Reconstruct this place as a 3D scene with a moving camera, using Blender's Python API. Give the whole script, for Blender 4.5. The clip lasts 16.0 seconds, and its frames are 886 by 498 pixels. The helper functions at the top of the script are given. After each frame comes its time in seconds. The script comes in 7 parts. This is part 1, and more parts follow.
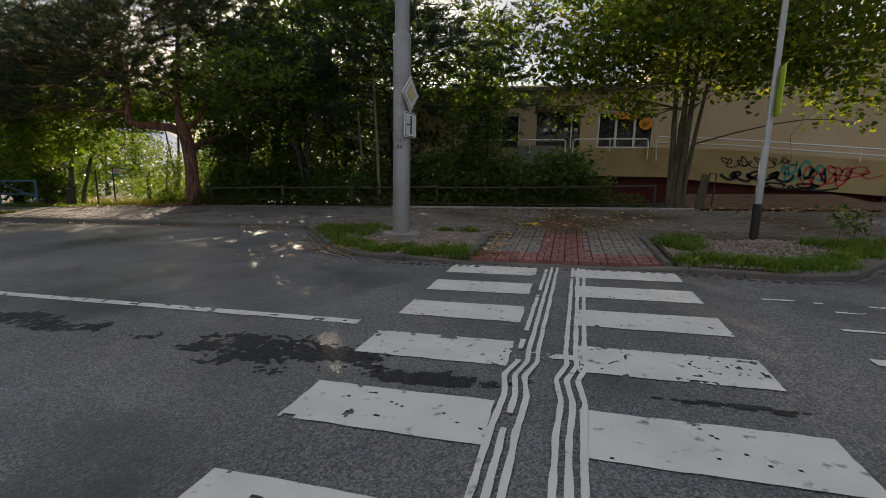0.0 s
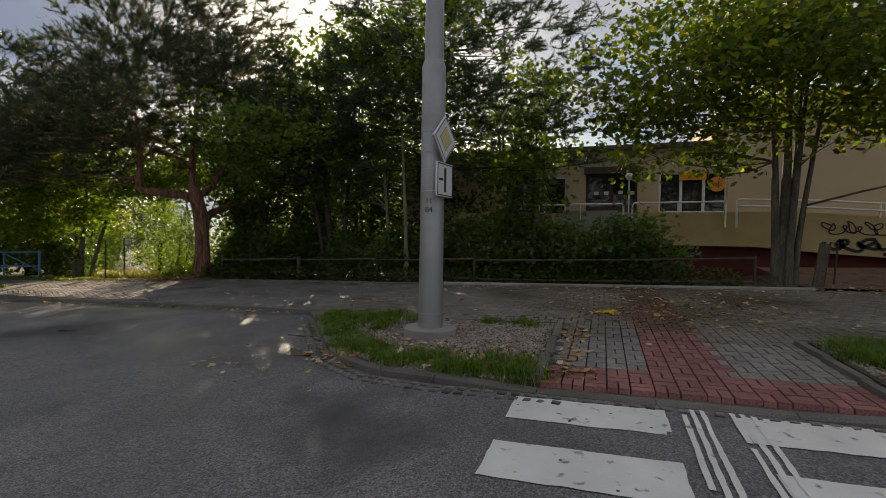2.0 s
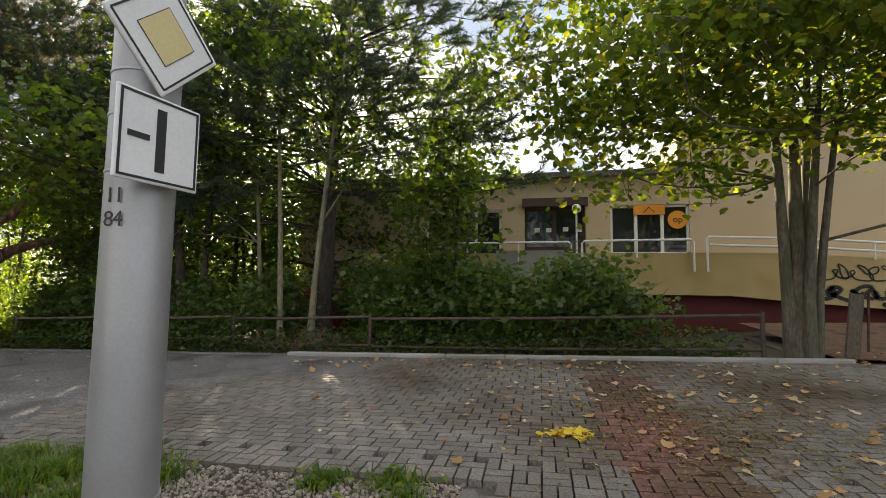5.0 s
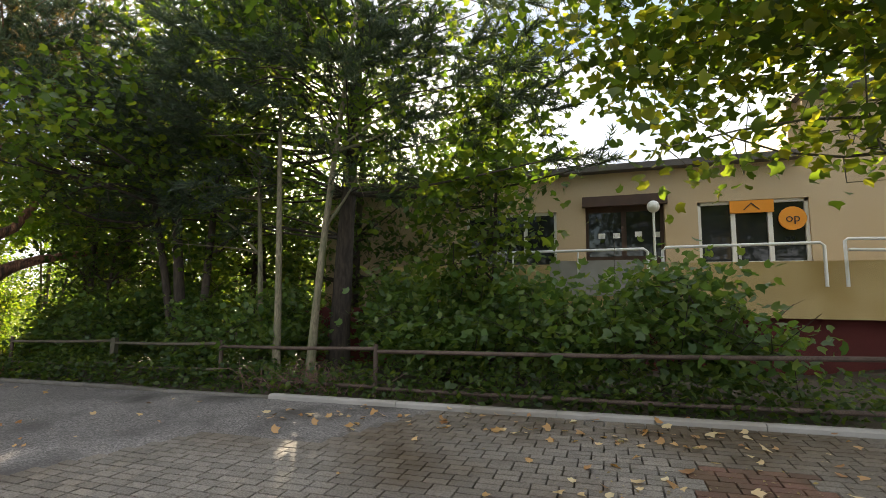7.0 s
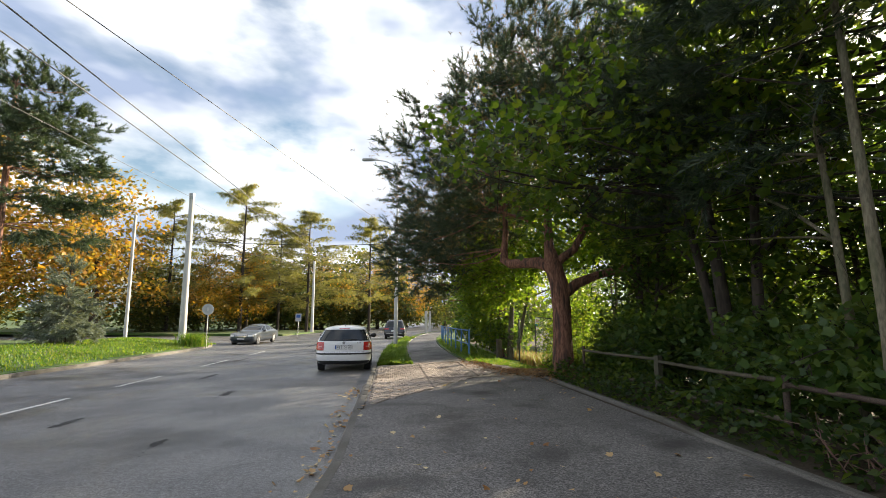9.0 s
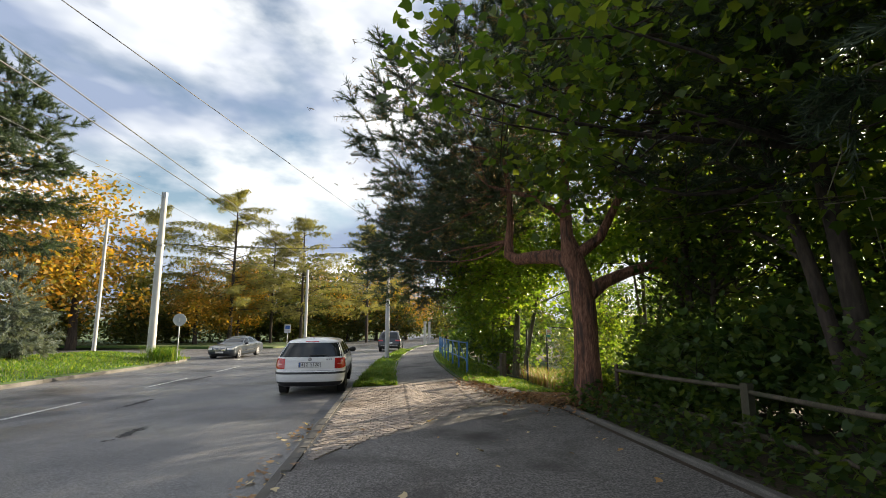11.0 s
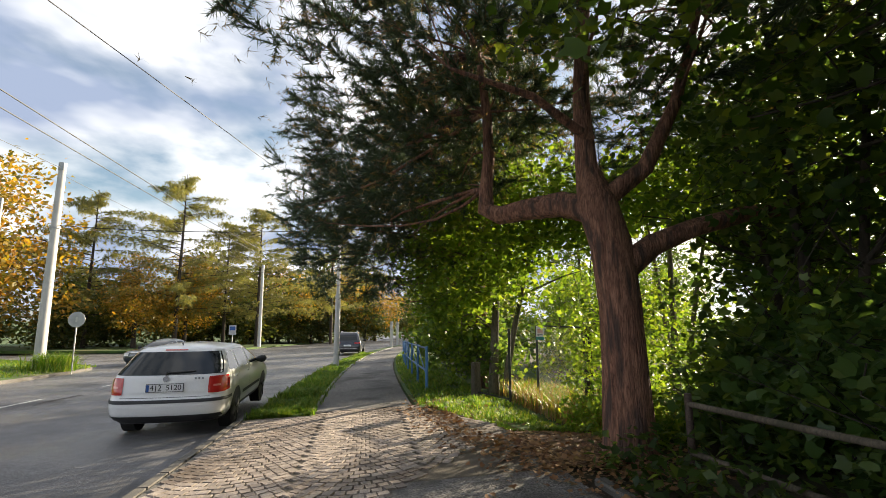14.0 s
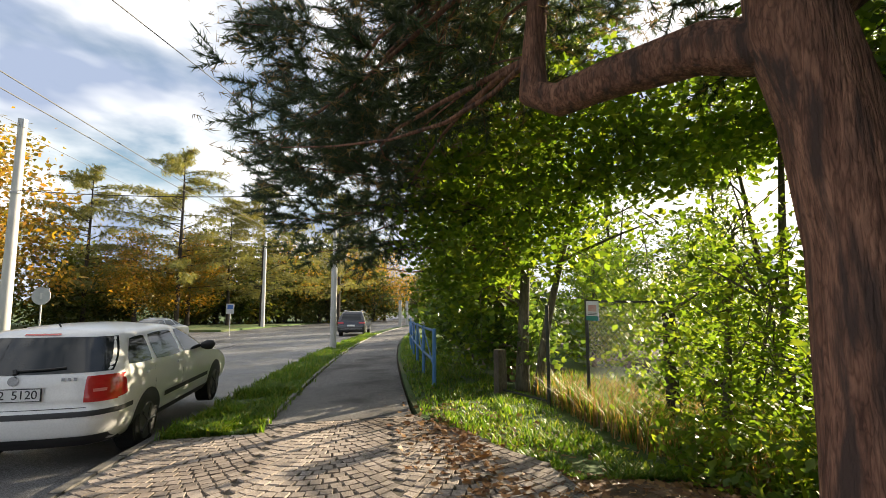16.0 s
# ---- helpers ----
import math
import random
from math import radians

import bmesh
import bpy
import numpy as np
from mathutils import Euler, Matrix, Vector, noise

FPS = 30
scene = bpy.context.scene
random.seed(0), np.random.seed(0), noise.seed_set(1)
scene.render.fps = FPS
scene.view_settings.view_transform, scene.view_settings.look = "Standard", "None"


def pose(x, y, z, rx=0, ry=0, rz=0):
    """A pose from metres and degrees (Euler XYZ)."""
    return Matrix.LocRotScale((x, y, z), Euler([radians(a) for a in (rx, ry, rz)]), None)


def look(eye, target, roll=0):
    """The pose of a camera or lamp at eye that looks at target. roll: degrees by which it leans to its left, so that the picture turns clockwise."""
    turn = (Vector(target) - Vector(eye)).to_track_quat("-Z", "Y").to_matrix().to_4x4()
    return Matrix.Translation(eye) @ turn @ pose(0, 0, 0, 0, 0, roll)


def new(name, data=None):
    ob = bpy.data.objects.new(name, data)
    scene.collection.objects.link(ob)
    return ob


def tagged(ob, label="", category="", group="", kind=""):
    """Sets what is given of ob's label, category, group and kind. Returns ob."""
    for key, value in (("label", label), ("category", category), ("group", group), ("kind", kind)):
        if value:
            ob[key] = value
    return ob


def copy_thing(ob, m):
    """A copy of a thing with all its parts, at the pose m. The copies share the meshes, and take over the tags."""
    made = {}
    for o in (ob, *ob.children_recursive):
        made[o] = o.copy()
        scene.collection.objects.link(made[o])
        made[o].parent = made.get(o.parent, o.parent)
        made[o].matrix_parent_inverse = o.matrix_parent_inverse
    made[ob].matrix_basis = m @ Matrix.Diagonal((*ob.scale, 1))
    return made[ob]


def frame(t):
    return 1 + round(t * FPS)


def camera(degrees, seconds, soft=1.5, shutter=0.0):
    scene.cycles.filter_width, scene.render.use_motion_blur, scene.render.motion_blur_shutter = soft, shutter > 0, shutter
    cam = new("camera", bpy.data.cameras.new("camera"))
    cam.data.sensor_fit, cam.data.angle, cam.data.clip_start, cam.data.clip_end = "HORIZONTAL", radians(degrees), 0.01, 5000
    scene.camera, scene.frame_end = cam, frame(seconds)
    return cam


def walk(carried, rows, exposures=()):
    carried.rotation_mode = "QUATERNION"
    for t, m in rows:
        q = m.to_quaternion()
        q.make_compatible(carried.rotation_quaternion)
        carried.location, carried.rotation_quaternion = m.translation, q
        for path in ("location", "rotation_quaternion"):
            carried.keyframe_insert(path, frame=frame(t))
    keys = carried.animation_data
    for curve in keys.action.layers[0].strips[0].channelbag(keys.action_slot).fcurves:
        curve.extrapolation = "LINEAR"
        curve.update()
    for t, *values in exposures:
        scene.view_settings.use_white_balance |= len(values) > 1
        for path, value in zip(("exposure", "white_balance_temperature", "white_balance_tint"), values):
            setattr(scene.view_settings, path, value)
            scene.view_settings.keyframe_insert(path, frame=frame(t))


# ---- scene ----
cam = camera(87.7, 16.0, soft=0.8)
METRES, EYE, TILT, LEAN, TURN = 21.5, 1.42, 0.0, 0.0, 15.0
ROWS = [
    (0.0, 0.0, 0.0, 0.0, 0.18, -9.54, -1.09),
    (0.5, -0.0022, 0.028, 0.0002, 1.55, -7.32, -1.07),
    (1.0, -0.006, 0.0584, 0.0007, 2.4, -5.29, -1.02),
    (1.5, -0.0065, 0.0898, 0.0009, 4.1, -2.79, -0.98),
    (2.0, -0.0097, 0.1196, 0.0021, 4.07, -1.28, -0.87),
    (2.5, -0.0068, 0.1499, 0.0023, 1.43, -0.24, -0.8),
    (3.0, -0.0023, 0.1792, 0.0031, -0.34, 0.13, -0.53),
    (3.5, 0.0073, 0.2103, 0.0035, -2.45, 0.12, -0.46),
    (4.0, 0.0154, 0.2404, 0.0035, -3.19, 1.51, -0.39),
    (6.5, 0.0549, 0.3773, 0.01, 0.24, 6.5, -0.61),
    (7.0, 0.0579, 0.4032, 0.01, 4.45, 6.28, -0.66),
    (7.5, 0.0574, 0.4302, 0.0103, 15.49, 5.81, -0.55),
    (8.0, 0.0535, 0.4591, 0.0102, 29.82, 6.78, -0.61),
    (8.5, 0.0382, 0.4839, 0.0108, 47.7, 7.17, -0.41),
    (9.0, 0.0177, 0.5074, 0.0109, 68.6, 7.17, -0.17),
    (11.5, -0.1308, 0.5829, 0.0059, 68.4, 9.01, 0.2),
    (12.0, -0.1605, 0.5987, 0.0055, 66.82, 9.49, 0.16),
    (12.5, -0.1899, 0.6141, 0.0037, 66.62, 9.37, 0.27),
    (13.0, -0.2189, 0.6317, 0.0033, 66.73, 9.22, 0.2),
    (13.5, -0.2479, 0.6455, 0.0019, 66.64, 8.95, 0.19),
    (14.0, -0.2749, 0.6638, 0.0013, 65.66, 8.56, 0.25),
    (14.5, -0.3036, 0.6788, -0.0003, 65.74, 7.95, 0.3),
    (15.0, -0.3339, 0.6951, -0.0008, 65.93, 7.73, 0.26),
    (15.5, -0.3664, 0.7063, -0.002, 66.58, 6.82, 0.23),
    (16.0, -0.3997, 0.7184, -0.0046, 67.01, 6.13, 0.17),
]
EXPOSURES = [(0.0, 0.6, 6900, 11), (2.0, 0.58, 6950, 11), (3.0, 1.0, 7050, 11), (4.0, 1.58, 7200, 11), (6.5, 2.18, 7250, 9), (7.5, 2.25, 7000, 8), (8.5, 1.85, 6900, 8), (9.2, 1.55, 6650, 7), (11.5, 1.35, 6700, 7), (14.0, 1.47, 6800, 8), (16.0, 1.55, 6900, 8)]
walk(cam, [(t, pose(0, 0, EYE, TILT, LEAN, TURN) @ pose(METRES * x, METRES * y, METRES * z, 90 + pitch, roll, yaw)) for t, x, y, z, yaw, pitch, roll in ROWS], EXPOSURES)

# ---- sky and sun ----
SUN_TO = Vector((-0.534, 0.797, 0.283)).normalized()
sun = new("sun", bpy.data.lights.new("sun", "SUN"))
sun.data.energy, sun.data.angle, sun.data.color = 5.0, radians(0.6), (1.0, 0.86, 0.66)
sun.matrix_world = look((-30, 45, 30), Vector((-30, 45, 30)) - SUN_TO)

world = bpy.data.worlds.new("sky")
scene.world = world
world.use_nodes = True
wn, wl = world.node_tree.nodes, world.node_tree.links
wn.clear()
w_out, w_bg, w_sky = wn.new("ShaderNodeOutputWorld"), wn.new("ShaderNodeBackground"), wn.new("ShaderNodeTexSky")
w_sky.sky_type, w_sky.sun_disc = "NISHITA", False
w_sky.sun_elevation, w_sky.sun_rotation = radians(16.4), math.atan2(SUN_TO.x, SUN_TO.y)
w_bg.inputs["Strength"].default_value = 0.07
# broken cloud cover, stretched into long banks
w_co, w_map = wn.new("ShaderNodeTexCoord"), wn.new("ShaderNodeMapping")
w_map.inputs["Scale"].default_value = (1.5, 3.0, 6.5)
w_map.inputs["Rotation"].default_value = (0.0, 0.15, 0.5)
w_noise, w_ramp, w_mix = wn.new("ShaderNodeTexNoise"), wn.new("ShaderNodeValToRGB"), wn.new("ShaderNodeMixRGB")
w_noise.inputs["Scale"].default_value, w_noise.inputs["Detail"].default_value, w_noise.inputs["Roughness"].default_value = 1.3, 6.0, 0.5
w_noise2, w_cloud = wn.new("ShaderNodeTexNoise"), wn.new("ShaderNodeValToRGB")
w_noise2.inputs["Scale"].default_value, w_noise2.inputs["Detail"].default_value = 1.0, 4.0
w_ramp.color_ramp.elements[0].position, w_ramp.color_ramp.elements[1].position = 0.32, 0.50
w_cloud.color_ramp.elements[0].position, w_cloud.color_ramp.elements[0].color = 0.40, (2.3, 2.8, 4.0, 1)
w_cloud.color_ramp.elements[1].position, w_cloud.color_ramp.elements[1].color = 0.60, (7.2, 7.25, 7.45, 1)
wl.new(w_co.outputs["Generated"], w_map.inputs["Vector"])
wl.new(w_map.outputs["Vector"], w_noise.inputs["Vector"])
wl.new(w_map.outputs["Vector"], w_noise2.inputs["Vector"])
wl.new(w_noise.outputs["Fac"], w_ramp.inputs["Fac"])
wl.new(w_noise2.outputs["Fac"], w_cloud.inputs["Fac"])
wl.new(w_ramp.outputs["Color"], w_mix.inputs["Fac"])
wl.new(w_sky.outputs["Color"], w_mix.inputs["Color1"])
wl.new(w_cloud.outputs["Color"], w_mix.inputs["Color2"])
# thin cloud glows round the hidden sun
w_dot, w_pow, w_glow, w_add = wn.new("ShaderNodeVectorMath"), wn.new("ShaderNodeMath"), wn.new("ShaderNodeVectorMath"), wn.new("ShaderNodeVectorMath")
w_dot.operation, w_pow.operation, w_glow.operation, w_add.operation = "DOT_PRODUCT", "POWER", "SCALE", "ADD"
w_dot.inputs[1].default_value = SUN_TO
w_pow.use_clamp = False
w_pow.inputs[1].default_value = 40.0
w_glow.inputs[0].default_value = (14.0, 12.5, 10.0)
w_clip = wn.new("ShaderNodeClamp")
wl.new(w_co.outputs["Generated"], w_dot.inputs[0])
wl.new(w_dot.outputs["Value"], w_clip.inputs["Value"])
wl.new(w_clip.outputs["Result"], w_pow.inputs[0])
wl.new(w_pow.outputs["Value"], w_glow.inputs["Scale"])
wl.new(w_mix.outputs["Color"], w_add.inputs[0])
wl.new(w_glow.outputs["Vector"], w_add.inputs[1])
wl.new(w_add.outputs["Vector"], w_bg.inputs["Color"])
wl.new(w_bg.outputs["Background"], w_out.inputs["Surface"])


# ---- materials ----
def surface(name, a, b, scale=3.0, rough=0.7, bump=0.2, fine=60.0, metal=0.0, stain=None, stain_scale=0.7, island=0.0, piece=0.0, rough_var=0.0, stain_at=(0.5, 0.7), stretch=None, coat=0.0, deep=0.01, cells=0.0, cracks=0.0):
    """Two colours mixed by coarse and fine grain, a stain, relief, and a shade that varies piece by piece."""
    m = bpy.data.materials.new(name)
    m.use_nodes = True
    n, l = m.node_tree.nodes, m.node_tree.links
    p = n["Principled BSDF"]
    co = n.new("ShaderNodeTexCoord").outputs["Object"]
    if stretch:
        mp = n.new("ShaderNodeMapping")
        mp.inputs["Scale"].default_value = stretch
        l.new(co, mp.inputs["Vector"])
        co = mp.outputs["Vector"]

    def grain(s, d=4.0):
        t = n.new("ShaderNodeTexNoise")
        t.inputs["Scale"].default_value, t.inputs["Detail"].default_value = s, d
        l.new(co, t.inputs["Vector"])
        return t.outputs["Fac"]

    def ramp(src, lo, hi):
        r = n.new("ShaderNodeMapRange")
        r.inputs["From Min"].default_value, r.inputs["From Max"].default_value = lo, hi
        l.new(src, r.inputs["Value"])
        return r.outputs["Result"]

    def mix(f, c1, c2, blend="MIX"):
        x = n.new("ShaderNodeMixRGB")
        x.blend_type = blend
        for k, v in (("Fac", f), ("Color1", c1), ("Color2", c2)):
            if hasattr(v, "is_output"):
                l.new(v, x.inputs[k])
            else:
                x.inputs[k].default_value = v if k == "Fac" else (*v, 1)
        return x.outputs["Color"]

    f_fine, f_big = grain(fine), grain(scale)
    col = mix(ramp(f_big, 0.3, 0.7), a, b)
    col = mix(ramp(f_fine, 0.4, 0.64), col, mix(1.0, col, (0.55, 0.55, 0.55) if bump > 0.15 else (0.94, 0.94, 0.94), "MULTIPLY"))
    if cells:
        vo = n.new("ShaderNodeTexVoronoi")
        vo.inputs["Scale"].default_value = cells
        l.new(co, vo.inputs["Vector"])
        bw = n.new("ShaderNodeRGBToBW")
        l.new(vo.outputs["Color"], bw.inputs["Color"])
        col = mix(ramp(bw.outputs["Val"], 0.25, 0.9), mix(1.0, col, (0.62, 0.62, 0.62), "MULTIPLY"), mix(1.0, col, (2.0, 2.0, 2.0), "MULTIPLY"))
    crack = None
    if cracks:
        warp = n.new("ShaderNodeTexNoise")
        warp.inputs["Scale"].default_value = 7.0
        l.new(co, warp.inputs["Vector"])
        add = n.new("ShaderNodeMixRGB")
        add.blend_type = "ADD"
        add.inputs["Fac"].default_value = 0.4
        l.new(co, add.inputs["Color1"])
        l.new(warp.outputs["Color"], add.inputs["Color2"])
        ve = n.new("ShaderNodeTexVoronoi")
        ve.feature = "DISTANCE_TO_EDGE"
        ve.inputs["Scale"].default_value = cracks
        l.new(add.outputs["Color"], ve.inputs["Vector"])
        crack = ramp(ve.outputs["Distance"], 0.0, 0.11)
        col = mix(crack, mix(1.0, col, (0.6, 0.56, 0.55), "MULTIPLY"), col)
    if stain:
        col = mix(ramp(grain(stain_scale, 5.0), *stain_at), col, stain)
    if island or piece:
        src = n.new("ShaderNodeNewGeometry").outputs["Random Per Island"] if island else n.new("ShaderNodeObjectInfo").outputs["Random"]
        amount = island or piece
        v = n.new("ShaderNodeMapRange")
        v.inputs["To Min"].default_value, v.inputs["To Max"].default_value = 1 - amount, 1 + amount * 0.6
        l.new(src, v.inputs["Value"])
        comb = n.new("ShaderNodeCombineXYZ")
        for k in "XYZ":
            l.new(v.outputs["Result"], comb.inputs[k])
        x = n.new("ShaderNodeMixRGB")
        x.blend_type = "MULTIPLY"
        x.inputs["Fac"].default_value = 1.0
        l.new(col, x.inputs["Color1"])
        l.new(comb.outputs["Vector"], x.inputs["Color2"])
        col = x.outputs["Color"]
    l.new(col, p.inputs["Base Color"])
    p.inputs["Metallic"].default_value, p.inputs["Roughness"].default_value = metal, rough
    p.inputs["Coat Weight"].default_value, p.inputs["Coat Roughness"].default_value = coat, 0.06
    if rough_var:
        r = n.new("ShaderNodeMapRange")
        r.inputs["From Min"].default_value, r.inputs["From Max"].default_value = 0.38, 0.62
        r.inputs["To Min"].default_value, r.inputs["To Max"].default_value = rough - rough_var, rough + rough_var * 0.4
        l.new(grain(0.55, 5.0), r.inputs["Value"])
        l.new(r.outputs["Result"], p.inputs["Roughness"])
    if bump:
        bp = n.new("ShaderNodeBump")
        bp.inputs["Strength"].default_value, bp.inputs["Distance"].default_value = bump, deep
        l.new(f_fine, bp.inputs["Height"])
        l.new(bp.outputs["Normal"], p.inputs["Normal"])
    return m


def foliage(name, c1, c2, c3, through_light=0.5, gloss=0.45):
    """Leaf: each one its own shade; light shines through."""
    m = bpy.data.materials.new(name)
    m.use_nodes = True
    n, l = m.node_tree.nodes, m.node_tree.links
    p = n["Principled BSDF"]
    r = n.new("ShaderNodeValToRGB")
    r.color_ramp.elements[0].color, r.color_ramp.elements[1].color = (*c1, 1), (*c3, 1)
    e = r.color_ramp.elements.new(0.55)
    e.color = (*c2, 1)
    l.new(n.new("ShaderNodeNewGeometry").outputs["Random Per Island"], r.inputs["Fac"])
    tr, mx = n.new("ShaderNodeBsdfTranslucent"), n.new("ShaderNodeMixShader")
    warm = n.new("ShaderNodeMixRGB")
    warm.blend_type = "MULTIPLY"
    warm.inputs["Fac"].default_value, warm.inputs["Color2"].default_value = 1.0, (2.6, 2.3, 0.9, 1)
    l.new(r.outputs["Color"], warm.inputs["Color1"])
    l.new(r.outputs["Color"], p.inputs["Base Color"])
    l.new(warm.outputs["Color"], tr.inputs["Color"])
    p.inputs["Roughness"].default_value = gloss
    mx.inputs["Fac"].default_value = through_light
    l.new(p.outputs["BSDF"], mx.inputs[1])
    l.new(tr.outputs["BSDF"], mx.inputs[2])
    l.new(mx.outputs["Shader"], n["Material Output"].inputs["Surface"])
    return m


ASPHALT = surface("asphalt", (0.12, 0.118, 0.124), (0.178, 0.175, 0.178), 0.8, 0.54, 0.8, 70, cells=85, stain=(0.055, 0.055, 0.058), stain_scale=0.45, rough_var=0.25, stain_at=(0.54, 0.66))
PATH_ASPHALT = surface("path_asphalt", (0.135, 0.125, 0.12), (0.19, 0.178, 0.17), 0.6, 0.82, 0.7, 60, cells=70, stain=(0.05, 0.045, 0.042), stain_scale=0.9, rough_var=0.1)
PAINT = surface("road_paint", (0.62, 0.61, 0.58), (0.74, 0.73, 0.70), 2.5, 0.6, 0.12, 110, stain=(0.15, 0.15, 0.15), stain_scale=11.0, stain_at=(0.62, 0.74))
PAVER = surface("grey_paver", (0.2, 0.178, 0.15), (0.28, 0.25, 0.218), 0.9, 0.85, 0.4, 70, stain=(0.09, 0.065, 0.04), stain_scale=0.45, stain_at=(0.44, 0.62), island=0.22)
PAVER_P = surface("grey_paver_piece", (0.23, 0.212, 0.19), (0.31, 0.288, 0.26), 0.9, 0.85, 0.4, 70, piece=0.22)
RED_P = surface("red_paver_piece", (0.26, 0.105, 0.095), (0.36, 0.155, 0.14), 1.1, 0.85, 0.4, 70, piece=0.25)
RED = surface("red_paver", (0.21, 0.09, 0.075), (0.3, 0.13, 0.108), 1.1, 0.85, 0.4, 70, stain=(0.1, 0.06, 0.035), stain_scale=0.8, stain_at=(0.42, 0.6), island=0.25)
SETT = surface("granite_sett", (0.37, 0.31, 0.265), (0.5, 0.42, 0.365), 1.2, 0.75, 0.35, 90, stain=(0.14, 0.105, 0.08), stain_scale=0.8, island=0.3)
SETT_DIRTY = surface("dirty_sett_piece", (0.17, 0.15, 0.13), (0.36, 0.32, 0.29), 1.6, 0.8, 0.4, 80, stain=(0.07, 0.06, 0.05), stain_scale=2.6, stain_at=(0.45, 0.6), piece=0.5)
SETT_P = surface("granite_sett_piece", (0.37, 0.31, 0.265), (0.5, 0.42, 0.365), 1.2, 0.75, 0.35, 90, piece=0.3)
JOINT = surface("joint_sand", (0.1, 0.084, 0.067), (0.16, 0.135, 0.105), 3, 0.95, 0.4, 80)
KERB = surface("kerb_stone", (0.13, 0.12, 0.108), (0.21, 0.195, 0.175), 1.4, 0.85, 0.35, 100, stain=(0.1, 0.09, 0.07), stain_scale=1.5, piece=0.15)
CONCRETE = surface("concrete", (0.26, 0.25, 0.235), (0.35, 0.335, 0.315), 2, 0.85, 0.14, 90, stain=(0.2, 0.18, 0.15))
EARTH = surface("earth", (0.05, 0.036, 0.024), (0.1, 0.07, 0.045), 1.5, 0.95, 0.6, 40, stain=(0.045, 0.05, 0.02))
LEAF_MULCH = surface("leaf_mulch", (0.12, 0.065, 0.035), (0.24, 0.13, 0.075), 9, 0.9, 1.0, 60, stain=(0.06, 0.035, 0.02), stain_scale=3)
TURF = surface("turf", (0.045, 0.095, 0.016), (0.08, 0.145, 0.026), 0.7, 0.9, 0.7, 35, stain=(0.12, 0.12, 0.045), stain_scale=0.35)
GRAVEL = surface("pink_gravel", (0.3, 0.24, 0.2), (0.46, 0.385, 0.33), 4, 0.85, 0.2, 80, island=0.45)
POLE_PAINT = surface("silver_pole_paint", (0.3, 0.302, 0.305), (0.36, 0.362, 0.365), 1.5, 0.42, 0.05, 60, 0.45, stain=(0.25, 0.24, 0.23), stain_scale=1.2)
GALV = surface("galvanised_steel", (0.36, 0.37, 0.37), (0.46, 0.46, 0.46), 3, 0.5, 0.05, 50, 0.6)
BLACK = surface("black_paint", (0.012, 0.012, 0.013), (0.02, 0.02, 0.02), 3, 0.5, 0.05, 60)
SIGN_WHITE = surface("sign_white", (0.7, 0.7, 0.69), (0.76, 0.76, 0.75), 3, 0.4, 0, 60)
SIGN_YELLOW = surface("sign_yellow", (0.62, 0.52, 0.25), (0.66, 0.56, 0.28), 3, 0.4, 0, 60)
SIGN_LIME = surface("sign_lime", (0.5, 0.68, 0.04), (0.54, 0.72, 0.05), 3, 0.4, 0, 60)
SIGN_BLUE = surface("sign_blue", (0.02, 0.09, 0.3), (0.025, 0.1, 0.33), 3, 0.4, 0, 60)
SIGN_GREEN = surface("sign_green", (0.02, 0.22, 0.17), (0.03, 0.25, 0.19), 3, 0.4, 0, 60)
SIGN_RED = surface("sign_red", (0.5, 0.03, 0.03), (0.55, 0.04, 0.04), 3, 0.4, 0, 60)
SIGN_ORANGE = surface("sign_orange", (0.75, 0.27, 0.02), (0.8, 0.31, 0.03), 3, 0.5, 0, 60)
BARK_PINE = surface("pine_bark", (0.21, 0.098, 0.064), (0.42, 0.21, 0.135), 9, 0.9, 1.0, 34, stain=(0.075, 0.045, 0.036), stain_scale=7.5, stain_at=(0.5, 0.64), stretch=(1.6, 1.6, 0.2), deep=0.035, cracks=13)
BARK = surface("grey_bark", (0.1, 0.085, 0.06), (0.19, 0.165, 0.12), 5, 0.9, 0.8, 25, stain=(0.06, 0.07, 0.035), stain_scale=3, stretch=(1.5, 1.5, 0.35))
BARK_PALE = surface("pale_bark", (0.2, 0.17, 0.11), (0.29, 0.25, 0.17), 4, 0.85, 0.4, 30, stain=(0.11, 0.12, 0.06), stain_scale=3, stretch=(1.5, 1.5, 0.4))
BARK_DARK = surface("dark_bark", (0.04, 0.032, 0.026), (0.085, 0.065, 0.05), 5, 0.95, 1.0, 14, stretch=(1.5, 1.5, 0.35))
WOOD_OLD = surface("weathered_wood", (0.09, 0.07, 0.05), (0.16, 0.13, 0.095), 4, 0.85, 0.5, 50, stain=(0.06, 0.06, 0.035), stain_scale=3, stretch=(1, 1, 0.3))
RUST = surface("rusty_brown_steel", (0.075, 0.05, 0.04), (0.14, 0.1, 0.08), 5, 0.75, 0.3, 70, 0.3)
BLUE_STEEL = surface("blue_painted_steel", (0.05, 0.16, 0.36), (0.07, 0.2, 0.42), 4, 0.5, 0.1, 60)
DARK_STEEL = surface("dark_green_steel", (0.03, 0.035, 0.03), (0.06, 0.065, 0.055), 4, 0.6, 0.1, 60, 0.3)
